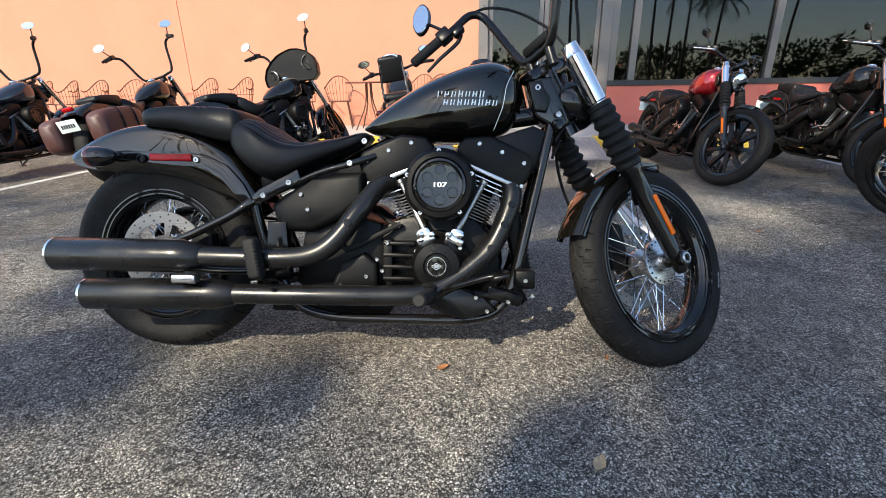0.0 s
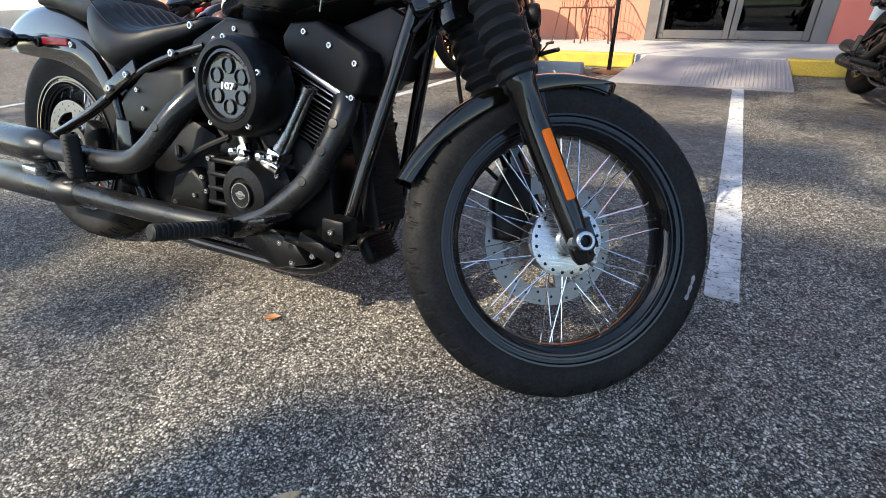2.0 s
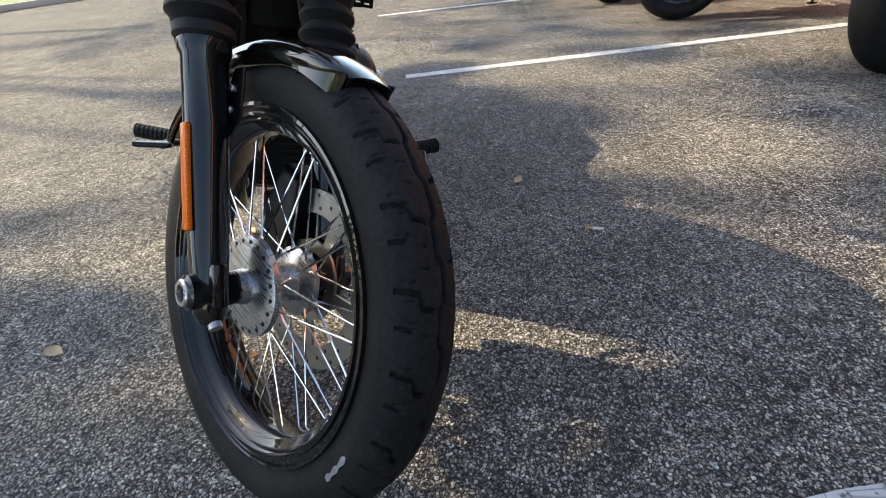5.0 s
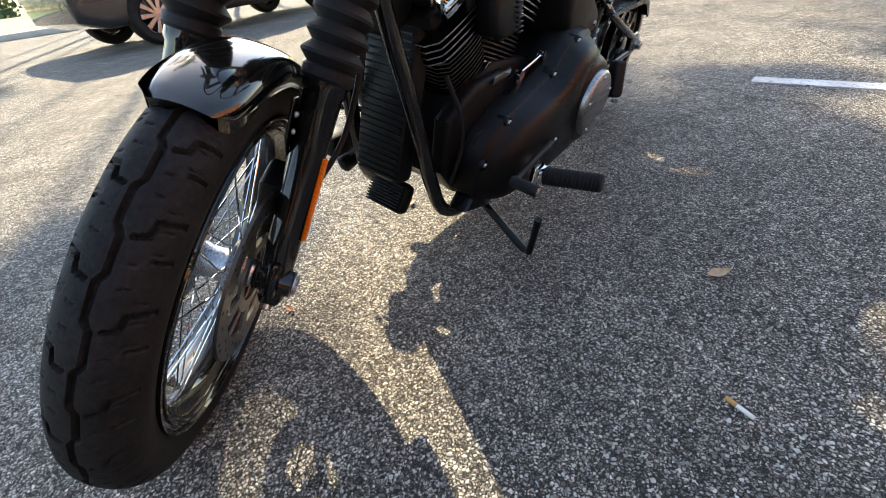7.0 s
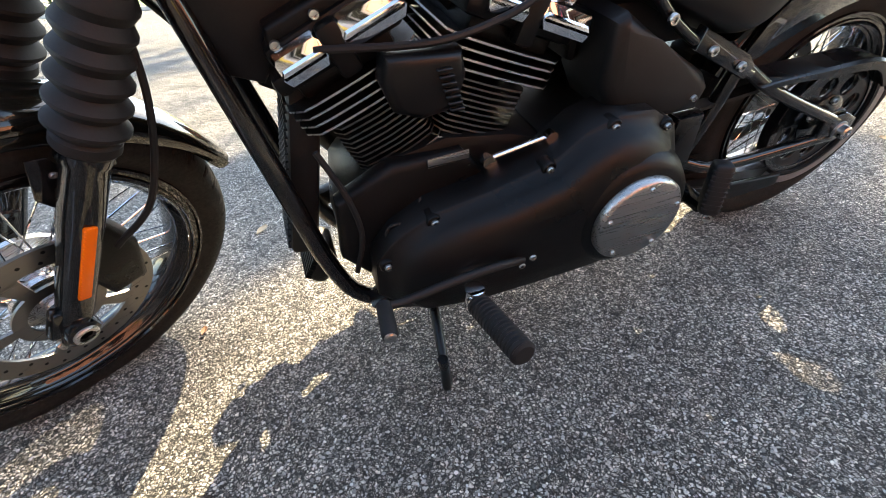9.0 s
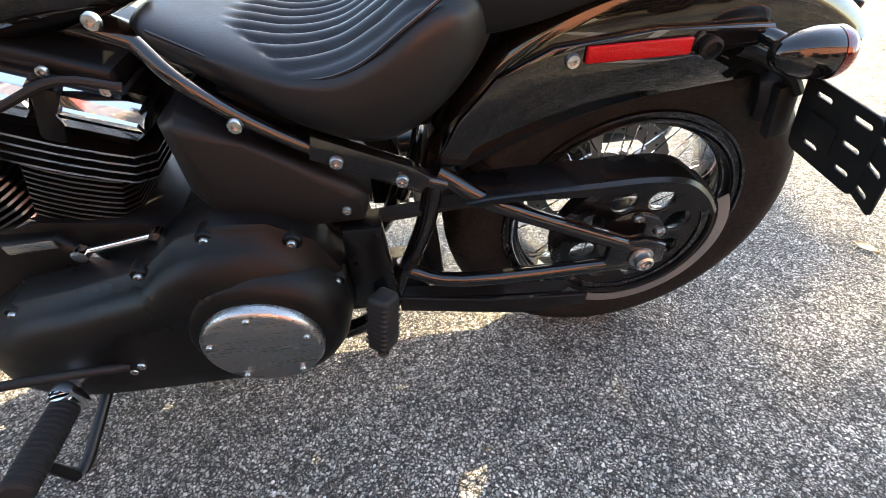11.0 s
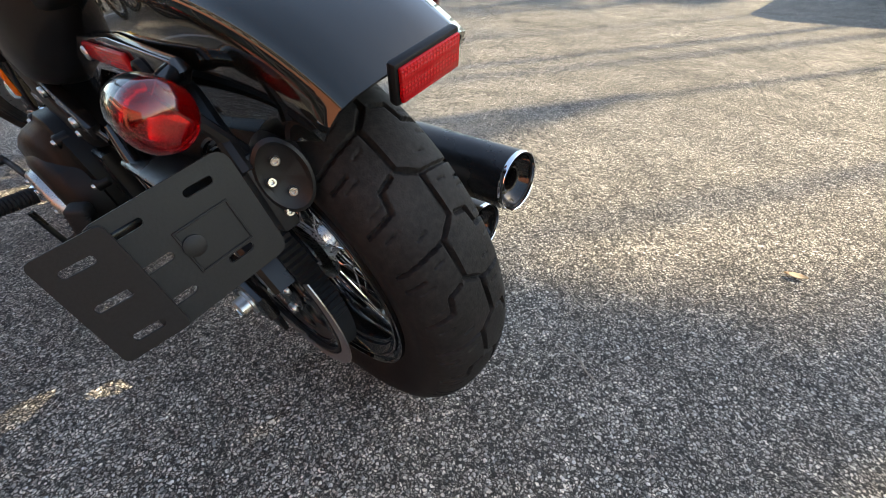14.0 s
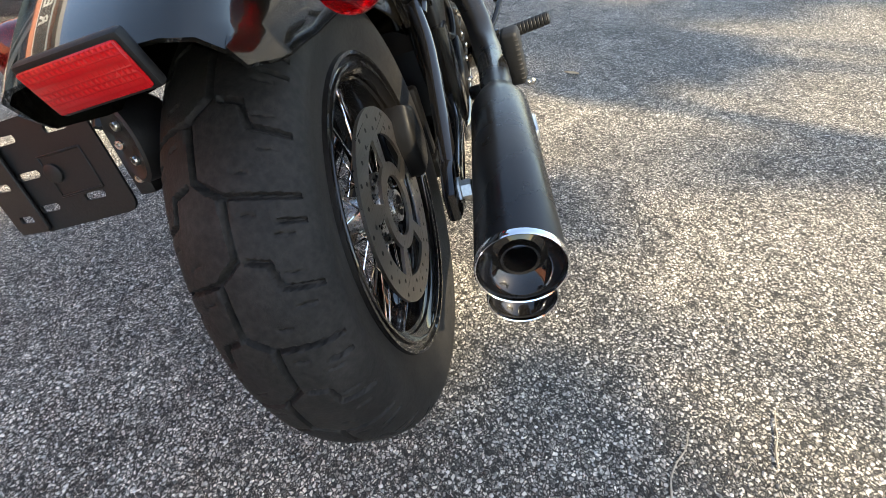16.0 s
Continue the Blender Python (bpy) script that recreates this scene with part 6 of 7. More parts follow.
def fairing(bike, F):
    """A batwing fairing with two loudspeakers in its rear panel."""
    def shell():
        bm = bmesh.new()
        half = [(0.0, 0.20), (0.08, 0.19), (0.17, 0.15), (0.25, 0.09), (0.300, 0.01), (0.31, -0.07), (0.28, -0.17), (0.20, -0.20), (0.12, -0.17), (0.0, -0.13)]
        out = [(y, z) for y, z in half] + [(-y, z) for y, z in half[-2:0:-1]]
        rings = []
        for x, k, up in ((1.15, 0.95, 0), (1.13, 0.99, 0), (1.15, 1.0, 0), (1.24, 0.97, 0), (1.33, 0.82, 0), (1.40, 0.55, -0.02), (1.44, 0.2, -0.03), (1.445, 0.01, -0.03)):
            rings.append([bm.verts.new((x - 0.25 * abs(y) * k, y * k, 1.04 + z * k + up)) for y, z in out])
        skin(bm, rings)
        back = [bm.verts.new((1.17 - 0.25 * abs(y) * 0.94, y * 0.94, 1.04 + z * 0.94)) for y, z in out]
        mid = bm.verts.new((1.17, 0, 1.04))
        for k in range(len(back)):
            bm.faces.new((mid, back[k - 1], back[k])).material_index = 1
        bmesh.ops.recalc_face_normals(bm, faces=bm.faces[:])
        return mesh("fairing", bm, WRINKLE, GRIP)
    f = part("fairing", kept("fairing", shell), bike, F, "black batwing handlebar fairing")
    def speaker():
        bm = bmesh.new()
        lathe(bm, [(0.078, 0.0), (0.078, 0.02), (0.068, 0.022), (0.062, 0.010), (0.03, 0.004), (0.024, 0.016), (0, 0.02)], 28)
        first = len(bm.faces)
        lathe(bm, [(0.081, 0.0), (0.081, 0.014), (0.077, 0.016)], 28)
        bm.faces.ensure_lookup_table()
        for q in bm.faces[first:]:
            q.material_index = 1
        return mesh("loudspeaker", bm, GRIP, STEEL)
    for s in (-1, 1):
        part("loudspeaker", kept("speaker", speaker), f, Matrix.Translation((1.11, s * 0.225, 1.02)) @ pose(0, 0, 0, 0, -90, -s * 12), "round loudspeaker")
    def dial():
        bm = bmesh.new()
        lathe(bm, [(0.04, 0.0), (0.04, 0.012), (0.034, 0.014), (0.032, 0.008), (0, 0.008)], 24)
        return mesh("gauge", bm, CHROME, PLASTIC)
    for y in (-0.06, 0.06):
        part("gauge", kept("dial", dial), f, Matrix.Translation((1.145, y, 1.08)) @ pose(0, 0, 0, 0, -90, 0))


def saddlebag(bike, s):
    def bag():
        return loft_mesh("saddlebag", ([-0.33, -0.30, -0.2, 0.0, 0.15, 0.22, 0.25], [0.05, 0.085, 0.10, 0.105, 0.10, 0.08, 0.04], [0.60, 0.63, 0.66, 0.67, 0.655, 0.63, 0.58], [0.42, 0.37, 0.34, 0.34, 0.37, 0.42, 0.47], [0.6, 0.5, 0.45, 0.45, 0.45, 0.55, 0.7]), BROWN_LEATHER, n=32, m=24)
    b = part("saddlebag", kept("bag", bag), bike, Matrix.Translation((0, s * 0.225, 0)), "oxblood leather saddlebag")
    def strap():
        bm = bmesh.new()
        tube(bm, [(0, 0.02, 0.672), (0, 0.08, 0.655), (0, 0.108, 0.58), (0, 0.107, 0.45)], 0.009, 6, 5)
        return mesh("bag_strap", bm, LEATHER)
    for x in (-0.10, 0.08):
        part("bag_strap", kept("strap", strap), b, Matrix.Diagonal((1, s, 1, 1)) @ Matrix.Translation((x, 0, 0)))


def motorcycle(m, label, steer=0.0, lean=0.0, fine=False, tank=None, wheels="spoke", bars="ape", pipe="short", pillion=True, bags=False, bat=False, mirror=None, sissy=False, boots=True):
    """A cruiser. m: the pose of the ground below its rear axle, heading along x. steer, lean: degrees to the left."""
    bike = thing("motorcycle", m @ pose(0, 0, 0, -lean), label, "motorcycle", "motorcycles")
    axis = Vector((-0.5, 0, 0.8660254))
    pivot = Vector((1.5897, 0, 0.316))
    F = Matrix.Translation(pivot) @ Matrix.Rotation(radians(steer), 4, axis) @ Matrix.Translation(-pivot)
    tank = tank or BLACK
    engine(bike, fine)
    pipes(bike, pipe)
    chassis(bike, fine)
    rear_end(bike, fine, wheels, tank if fine else BLACK, "own" if fine else "other")
    body(bike, fine, tank, pillion, "own")
    front_end(bike, F, fine, bars, mirror or CHROME, wheels, tank if fine else BLACK, boots)
    if bat:
        fairing(bike, F)
    if bags:
        for s in (-1, 1):
            saddlebag(bike, s)
    if sissy:
        def rest():
            bm = bmesh.new()
            box(bm, 0.05, 0.20, 0.20, pose(-0.06, 0, 0.98, 0, -12, 0), 0.022, 3)
            return mesh("backrest_pad", bm, LEATHER)
        def frame_bar():
            bm = bmesh.new()
            tube(bm, [(0.0, -0.10, 0.70), (-0.05, -0.10, 0.85), (-0.09, -0.07, 1.06), (-0.09, 0.07, 1.06), (-0.05, 0.10, 0.85), (0.0, 0.10, 0.70)], 0.009, 8, 5)
            return mesh("backrest_bar", bm, CHROME)
        part("backrest_pad", kept("rest", rest), bike, label="padded pillion backrest")
        part("backrest_bar", kept("restbar", frame_bar), bike)
    return bike


# ---- ground ----
bm = bmesh.new()
bmesh.ops.create_grid(bm, x_segments=1, y_segments=1, size=250)
solid("ground", bm, ASPHALT, "grey asphalt lot of pale stone chips", "ground", kind="structure", smooth=0)


def stripe(name, a, b, width, label):
    """A painted line from a to b, 4 mm thick, with slightly ragged edges."""
    a, b = Vector((*a, 0)), Vector((*b, 0))
    d = (b - a).normalized()
    side = Vector((-d.y, d.x, 0)) * width / 2
    n = max(8, int((b - a).length / 0.05))
    bm = bmesh.new()
    rows = []
    for k in range(n + 1):
        p = a.lerp(b, k / n)
        w1, w2 = [1 + 0.10 * (noise.noise(p * 9 + Vector((q, 0, 0))) - 0.1) for q in (3, 7)]
        rows.append([bm.verts.new(p + side * w1 + Vector((0, 0, z))) for z in (0.0, 0.004)][::1] + [bm.verts.new(p - side * w2 + Vector((0, 0, z))) for z in (0.004, 0.0)])
    skin(bm, rows)
    return solid(name, bm, LINE, label, "line", "parking lines", "structure", smooth=0)


stripe("parking_line_1", (1.150, 0.425), (1.352, 4.06), 0.088, "cracked worn white parking line")
stripe("parking_line_2", (-1.49, 0.50), (-1.20, 4.30), 0.088, "cracked worn white parking line")
stripe("parking_line_3", (-4.25, 0.55), (-4.02, 4.40), 0.088, "cracked worn white parking line")
stripe("parking_line_4", (3.82, 0.30), (4.03, 4.0), 0.088, "cracked worn white parking line")

# ---- building: own x along the wall, own y into it ----
BLD = pose(0.44, 7.08, 0, 0, 0, -3.5)
WALK = 0.15


def piece(name, boxes, mat, label, category, bevel=0.0, group=""):
    """Boxes (x0, x1, y0, y1, z0, z1) of the building in one mesh."""
    bm = bmesh.new()
    for x0, x1, y0, y1, z0, z1 in boxes:
        box(bm, x1 - x0, y1 - y0, z1 - z0, pose((x0 + x1) / 2, (y0 + y1) / 2, (z0 + z1) / 2), bevel)
    return solid(name, bm, mat, label, category, group, "structure", BLD, 0)


piece("wall_peach_1", [(-16, -5.592, 0, 0.25, WALK, 4.6)], PEACH, "sunlit peach stucco wall", "wall")
piece("wall_peach_2", [(-5.58, -0.20, 0, 0.25, WALK, 4.6)], PEACH, "sunlit peach stucco wall", "wall")
piece("wall_joint", [(-5.592, -5.58, 0.02, 0.22, WALK, 4.6)], DARK_FRAME, "dark joint in the stucco wall", "joint")
piece("wall_upper", [(-0.20, 16, 0, 0.25, 3.05, 4.6)], PEACH, "peach stucco wall above the windows", "wall")
piece("fascia_trim_1", [(-0.20, 16, -0.03, -0.004, 3.62, 3.70)], WHITE, "thin white trim below the fascia", "trim")
piece("fascia_trim_2", [(-0.20, 16, -0.03, -0.004, 4.32, 4.40)], WHITE, "thin white trim above the fascia", "trim")
fascia = piece("fascia_board", [(-0.20, 16, -0.02, -0.004, 3.704, 4.316)], DARK_FRAME, "dark fascia board with white letters", "fascia")
for k, ch in enumerate("RENTAL"):
    cu = bpy.data.curves.new("letter", "FONT")
    cu.body, cu.size, cu.extrude, cu.align_x, cu.align_y, cu.offset = ch, 0.52, 0.012, "CENTER", "CENTER", 0.01
    tmp = bpy.data.objects.new("letter", cu)
    scene.collection.objects.link(tmp)
    me = bpy.data.meshes.new_from_object(tmp)
    bpy.data.objects.remove(tmp)
    me.materials.clear()
    me.materials.append(WHITE)
    part("letter", me, fascia, pose(1.6 + 0.52 * k, -0.034, 4.01, 90), "white raised letter")
piece("wall_sill", [(1.96, 16, 0, 0.25, WALK, 0.78)], TERRACOTTA, "terracotta stucco wall below the windows", "wall")
piece("wall_left", [(-16, -15.75, 0.25, 9, WALK, 4.6)], PEACH, "peach side wall", "wall")
piece("wall_right", [(15.75, 16, 0.25, 9, WALK, 4.6)], PEACH, "peach side wall", "wall")
piece("wall_back", [(-16, 16, 9, 9.25, 0, 4.6)], ROOM, "inside wall coloured dark for an unlit room", "wall")
piece("roof", [(-16.2, 16.2, -0.3, 9.4, 4.6, 4.8)], CONCRETE, "flat pale roof slab", "roof")
piece("floor", [(-15.75, 15.75, 0.25, 9, 0.05, 0.148)], ROOM, "showroom floor coloured dark for an unlit room", "floor")

win = thing("window_wall", BLD, "dark framed shop windows over a terracotta sill", "window", kind="structure")
def frame_box(name, x0, x1, y0, y1, z0, z1, mat, parent, label="", bevel=0.003):
    bm = bmesh.new()
    box(bm, x1 - x0, y1 - y0, z1 - z0, pose((x0 + x1) / 2, (y0 + y1) / 2, (z0 + z1) / 2), bevel, 1)
    return part(name, (bm, mat), parent, label=label)
frame_box("window_sill", 1.97, 16, -0.025, 0.20, 0.78, 0.865, DARK_FRAME, win)
frame_box("window_head", 1.97, 16, 0.03, 0.18, 2.97, 3.05, DARK_FRAME, win)
edges = [1.97, 2.30, 4.42, 6.75, 9.1, 11.4, 13.7, 16]
for x in edges[:-1]:
    frame_box("mullion", x, x + 0.11, 0.02, 0.19, 0.865, 2.97, ALU_FRAME if x < 5 else DARK_FRAME, win)
for x0, x1 in zip(edges, edges[1:]):
    g = frame_box("pane", x0 + 0.11, x1, 0.10, 0.108, 0.865, 2.97, GLASS, win, bevel=0)
    g.visible_shadow = False

door = thing("entrance_door", BLD, "pair of dark glazed entrance doors in aluminium frames", "door", kind="structure")
frame_box("door_jamb", -0.20, -0.04, -0.01, 0.2, WALK, 3.05, ALU_FRAME, door)
frame_box("door_jamb", 1.79, 1.97, -0.01, 0.2, WALK, 3.05, ALU_FRAME, door)
frame_box("door_head", -0.04, 1.79, 0, 0.2, 2.28, 2.36, ALU_FRAME, door)
frame_box("transom_pane", -0.04, 1.79, 0.10, 0.108, 2.36, 3.05, GLASS, door, bevel=0)
frame_box("threshold", -0.04, 1.79, -0.05, 0.15, WALK, WALK + 0.025, ALU_FRAME, door)
for x0, x1, hx in ((-0.035, 0.87, 0.80), (0.88, 1.785, 0.95)):
    leaf = frame_box("door_leaf", x0, x0 + 0.075, 0.06, 0.11, WALK + 0.03, 2.27, ALU_FRAME, door, "aluminium door leaf")
    frame_box("stile", x1 - 0.075, x1, 0.06, 0.11, WALK + 0.03, 2.27, ALU_FRAME, leaf)
    frame_box("bottom_rail", x0 + 0.076, x1 - 0.076, 0.06, 0.11, WALK + 0.03, WALK + 0.14, ALU_FRAME, leaf)
    frame_box("top_rail", x0 + 0.076, x1 - 0.076, 0.06, 0.11, 2.18, 2.27, ALU_FRAME, leaf)
    frame_box("pane", x0 + 0.076, x1 - 0.076, 0.08, 0.088, WALK + 0.14, 2.18, GLASS, leaf, bevel=0).visible_shadow = False
    bm = bmesh.new()
    tube(bm, [(hx, 0.06, 0.96), (hx, 0.0, 0.965), (hx, -0.015, 1.0), (hx, -0.015, 1.16), (hx, 0.0, 1.195), (hx, 0.06, 1.20)], 0.011, 10, 4)
    part("door_handle", (bm, CHROME), leaf, label="bright pull handle")

# walk along the wall, kerb and ramp
walk_label = "pale concrete walk along the wall"
piece("pavement", [(-16, 16, -1.80, 0.0, 0, WALK)], CONCRETE, walk_label, "pavement")
piece("kerb_left", [(-16, 0.02, -1.95, -1.80, 0, WALK + 0.003)], YELLOW, "yellow painted concrete kerb", "kerb", 0.015)
piece("kerb_right", [(1.47, 16, -1.95, -1.80, 0, WALK + 0.003)], YELLOW, "yellow painted concrete kerb", "kerb", 0.015)
piece("kerb_middle", [(0.03, 1.46, -1.95, -1.80, 0, WALK + 0.001)], CONCRETE, "plain concrete kerb behind the ramp", "kerb", 0.01)
bm = bmesh.new()
foot = [(-0.02, -3.02, 0.006), (1.50, -2.98, 0.006), (1.48, -1.95, 0.148), (0.16, -1.95, 0.148)]
top = [bm.verts.new(p) for p in foot]
low = [bm.verts.new((x, y, 0)) for x, y, z in foot]
bm.faces.new(top), bm.faces.new(low[::-1])
for k in range(4):
    bm.faces.new((low[k], low[(k + 1) % 4], top[(k + 1) % 4], top[k]))
ramp = solid("ramp", bm, RAMPGREY, "grey concrete wheelchair ramp with raised ribs", "ramp", kind="structure", m=BLD, smooth=0)
for k in range(26):
    x = 0.62 + 0.034 * k
    bm = bmesh.new()
    z = lambda y: 0.006 + 0.142 * (y + 3.0) / 1.05
    y0, y1 = -2.93, -2.02
    a = [bm.verts.new((x + dx, y0, z(y0) + dz)) for dx, dz in ((-0.008, -0.002), (-0.004, 0.006), (0.004, 0.006), (0.008, -0.002))]
    b = [bm.verts.new((x + dx, y1, z(y1) + dz)) for dx, dz in ((-0.008, -0.002), (-0.004, 0.006), (0.004, 0.006), (0.008, -0.002))]
    skin(bm, [a, b])
    part("rib", (bm, RAMPGREY), ramp)


def wheel_stop(m):
    bm = bmesh.new()
    prism(bm, [(-0.09, 0), (-0.07, 0.09), (-0.045, 0.12), (0.045, 0.12), (0.07, 0.09), (0.09, 0)], -0.9, 0.9, 0.02, 2)
    return solid("wheel_stop", bm, CONCRETE, "grey concrete wheel stop on the asphalt", "wheel stop", "wheel stops", m=m)


wheel_stop(pose(-0.98, 4.52, 0, 0, 0, 86.5))

post = thing("stanchion", pose(0.15, 4.73, 0), "dark metal post on a round base plate", "post")
bm = bmesh.new()
lathe(bm, [(0, 0), (0.17, 0), (0.172, 0.008), (0.16, 0.016), (0.05, 0.024), (0.03, 0.03)], 40)
part("base_plate", (bm, CHAIR), post, label="rusty round base plate")
bm = bmesh.new()
rod(bm, (0, 0, 0.02), (0.0, 0, 1.02), 0.022, 18)
lathe(bm, [(0.022, 1.0), (0.032, 1.01), (0.032, 1.05), (0.02, 1.07), (0, 1.07)], 18)
part("pole", (bm, SATIN), post)


# ---- cafe chairs along the wall ----
def chair_mesh():
    def back():
        bm = bmesh.new()
        rim = [(0.24 * math.sin(a), 0.20 * math.cos(a) + 0.02, 0.86 - 0.20 * abs(math.sin(a)) ** 2.2) for a in np.linspace(-1.9, 1.9, 15)]
        tube(bm, rim, 0.009, 8, 3)
        tube(bm, [(0.22 * math.sin(a), 0.19 * math.cos(a) + 0.02, 0.58) for a in np.linspace(-1.7, 1.7, 11)], 0.0042, 6, 2)
        return mesh("chair_back", bm, CHAIR)
    def wire(a):
        bm = bmesh.new()
        p = Vector((0.24 * math.sin(a), 0.20 * math.cos(a) + 0.02, 0.86 - 0.20 * abs(math.sin(a)) ** 2.2))
        tube(bm, [p, Vector((p.x * 0.92, p.y * 0.92, 0.60)), Vector((p.x * 0.75, p.y * 0.72, 0.45))], 0.0042, 6, 3)
        return mesh("wire", bm, CHAIR)
    def seat():
        bm = bmesh.new()
        lathe(bm, [(0.19, 0.44), (0.20, 0.447), (0.19, 0.454), (0.18, 0.447)], 28, closed=True)
        for k in range(-5, 6):
            x = 0.034 * k
            h = math.sqrt(max(0, 0.19 ** 2 - x * x))
            rod(bm, (x, -h, 0.447), (x, h, 0.447), 0.004, 6)
        for k in (-2, 0, 2):
            y = 0.05 * k
            h = math.sqrt(max(0, 0.19 ** 2 - y * y))
            rod(bm, (-h, y, 0.441), (h, y, 0.441), 0.004, 6)
        return mesh("seat", bm, CHAIR)
    def leg():
        bm = bmesh.new()
        tube(bm, [(0.13, 0.13, 0.445), (0.15, 0.15, 0.30), (0.19, 0.19, 0.0)], 0.010, 8, 3)
        return mesh("leg", bm, CHAIR)
    return back(), seat(), leg(), [wire(a) for a in np.linspace(-1.6, 1.6, 13)]


CHAIR_PARTS = chair_mesh()
first_chair = None
rng = random.Random(4)
for u in (-8.25, -7.75, -7.1, -6.45, -5.85, -5.0, -4.3, -3.15, -2.55, -1.15, -0.75):
    at = BLD @ pose(u, -0.55 + rng.uniform(-0.08, 0.08), WALK, 0, 0, rng.uniform(-25, 25))
    if first_chair is None:
        first_chair = thing("patio_chair", at, "rust brown wire patio chair on the walk", "chair", "patio chairs")
        chair_back = part("chair_back", CHAIR_PARTS[0], first_chair)
        for me in CHAIR_PARTS[3]:
            part("wire", me, chair_back)
        part("seat", CHAIR_PARTS[1], first_chair)
        for k in range(4):
            part("leg", CHAIR_PARTS[2], first_chair, pose(0, 0, 0, 0, 0, 90 * k))
    else:
        copy_thing(first_chair, at)


def patio_table(m):
    t = thing("patio_table", m, "rust brown round metal patio table", "table")
    bm = bmesh.new()
    lathe(bm, [(0, 0.73), (0.36, 0.73), (0.375, 0.735), (0.375, 0.75), (0.36, 0.755), (0, 0.755)], 40)
    part("tabletop", (bm, CHAIR), t)
    for k in range(4):
        bm = bmesh.new()
        tube(bm, [(0.05, 0, 0.73), (0.08, 0, 0.40), (0.28, 0, 0.0)], 0.011, 8, 4)
        part("leg", (bm, CHAIR), t, pose(0, 0, 0, 0, 0, 45 + 90 * k))


patio_table(BLD @ pose(-1.95, -0.75, WALK))

# ---- motorcycles ----
OWN = Matrix.Translation((-0.8405, -0.0552, 0)) @ pose(0, 0, 0, 0, 0, 0.46) @ pose(0, 0, 0, -12.46) @ Matrix.Translation((0, 0, 0.323)) @ pose(0, 0, 0, 0, 1.24, 0) @ Matrix.Translation((0, 0, -0.323))
motorcycle(OWN, "glossy black cruiser motorcycle leaning on its side stand", steer=36.2, fine=True, tank=GRAPHITE, bars="mini", pipe="two", mirror=BLACK)
motorcycle(pose(-0.36, 2.60, 0, 0, 0, 97), "black cruiser motorcycle with a pillion backrest", steer=12, lean=8, bars="drag", sissy=True, mirror=BLACK, wheels=9, boots=False)
motorcycle(pose(-2.10, 2.66, 0, 0, 0, 65), "black touring motorcycle with a fairing and loudspeakers", steer=24, lean=11, bars="ape", bat=True, wheels=9, boots=False)
motorcycle(pose(-3.20, 2.75, 0, 0, 0, 92), "black motorcycle with high handlebars and oxblood saddlebags", steer=24, lean=10, bars="ape", bags=True, boots=False)
motorcycle(pose(-4.75, 2.55, 0, 0, 0, 88), "black motorcycle with high handlebars and chrome trim", steer=18, lean=8, bars="ape", tank=BLUE_BLACK, boots=False)
motorcycle(pose(2.20, 4.22, 0, 0, 0, -88), "red motorcycle with black cast wheels", steer=22, lean=9, bars="drag", tank=RED_PAINT, wheels=9, pillion=False, mirror=BLACK)
motorcycle(pose(3.42, 4.02, 0, 0, 0, -92), "black motorcycle with black cast wheels beside the window", steer=24, lean=9, bars="drag", wheels=9, pipe="two", mirror=BLACK, boots=False)
motorcycle(pose(3.38, -0.06, 0, 0, 0, 108), "black motorcycle parked across the white line", steer=15, lean=8, bars="drag", wheels="spoke", boots=False)


# ---- passing car, standing at the far side of the lane ----
def car(m):
    c = thing("car", m, "charcoal sport utility car with alloy wheels", "car")
    prof = [(-2.35, 0.42), (-2.40, 0.75), (-2.30, 0.98), (-2.10, 1.50), (-1.75, 1.68), (0.35, 1.66), (1.15, 1.12), (2.15, 0.98), (2.38, 0.78), (2.36, 0.42), (2.0, 0.30), (-2.0, 0.30)]
    bm = bmesh.new()
    prism(bm, prof, -0.93, 0.93, 0.10, 4)
    part("car_body", (bm, CAR_PAINT), c)
    for s in (-1, 1):
        bm = bmesh.new()
        prism(bm, [(-2.0, 1.10), (-1.85, 1.48), (-1.65, 1.58), (0.25, 1.56), (0.88, 1.12)], s * 0.925, s * 0.937, 0.004)
        part("side_window", (bm, GLASS), c)
        bm = bmesh.new()
        box(bm, 3.0, 0.03, 0.16, pose(0, s * 0.93, 0.36), 0.01)
        part("side_sill", (bm, PLASTIC), c)
        for x in (-1.42, 1.42):
            w = part("car_wheel", kept("carrim", lambda: mesh("car_wheel", lathe(bmesh.new(), [(0.235, 0.10), (0.22, 0.09), (0.205, 0.05), (0.20, -0.05), (0, -0.05)], 40, Y_AXIS), SATIN)), c, Matrix.Translation((x, s * 0.86, 0.37)) @ pose(0, 0, 0, 0, 0, 0 if s < 0 else 180))
            part("tyre", kept("cartyre", lambda: tyre(0.37, 0.235, 0.235, False)), w)
            def alloy():
                bm = bmesh.new()
                for k in range(10):
                    prism(bm, [(0.03, -0.018), (0.225, -0.030), (0.225, 0.030), (0.03, 0.018)], -0.105, -0.085, 0.004, 1, pose(0, 0, 0, 0, 36 * k, 0))
                lathe(bm, [(0, 0.112), (0.05, 0.110), (0.055, 0.09)], 24, Y_AXIS)
                return mesh("alloy_spokes", bm, STEEL)
            part("alloy_spokes", kept("alloy", alloy), w, label="grey alloy spokes")


car(pose(-3.5, -7.4, 0, 0, 0, 180))

# ---- grass island with kerb ----
ISLAND = pose(1.0, -18.5, 0, 0, 0, -38)
bm = bmesh.new()
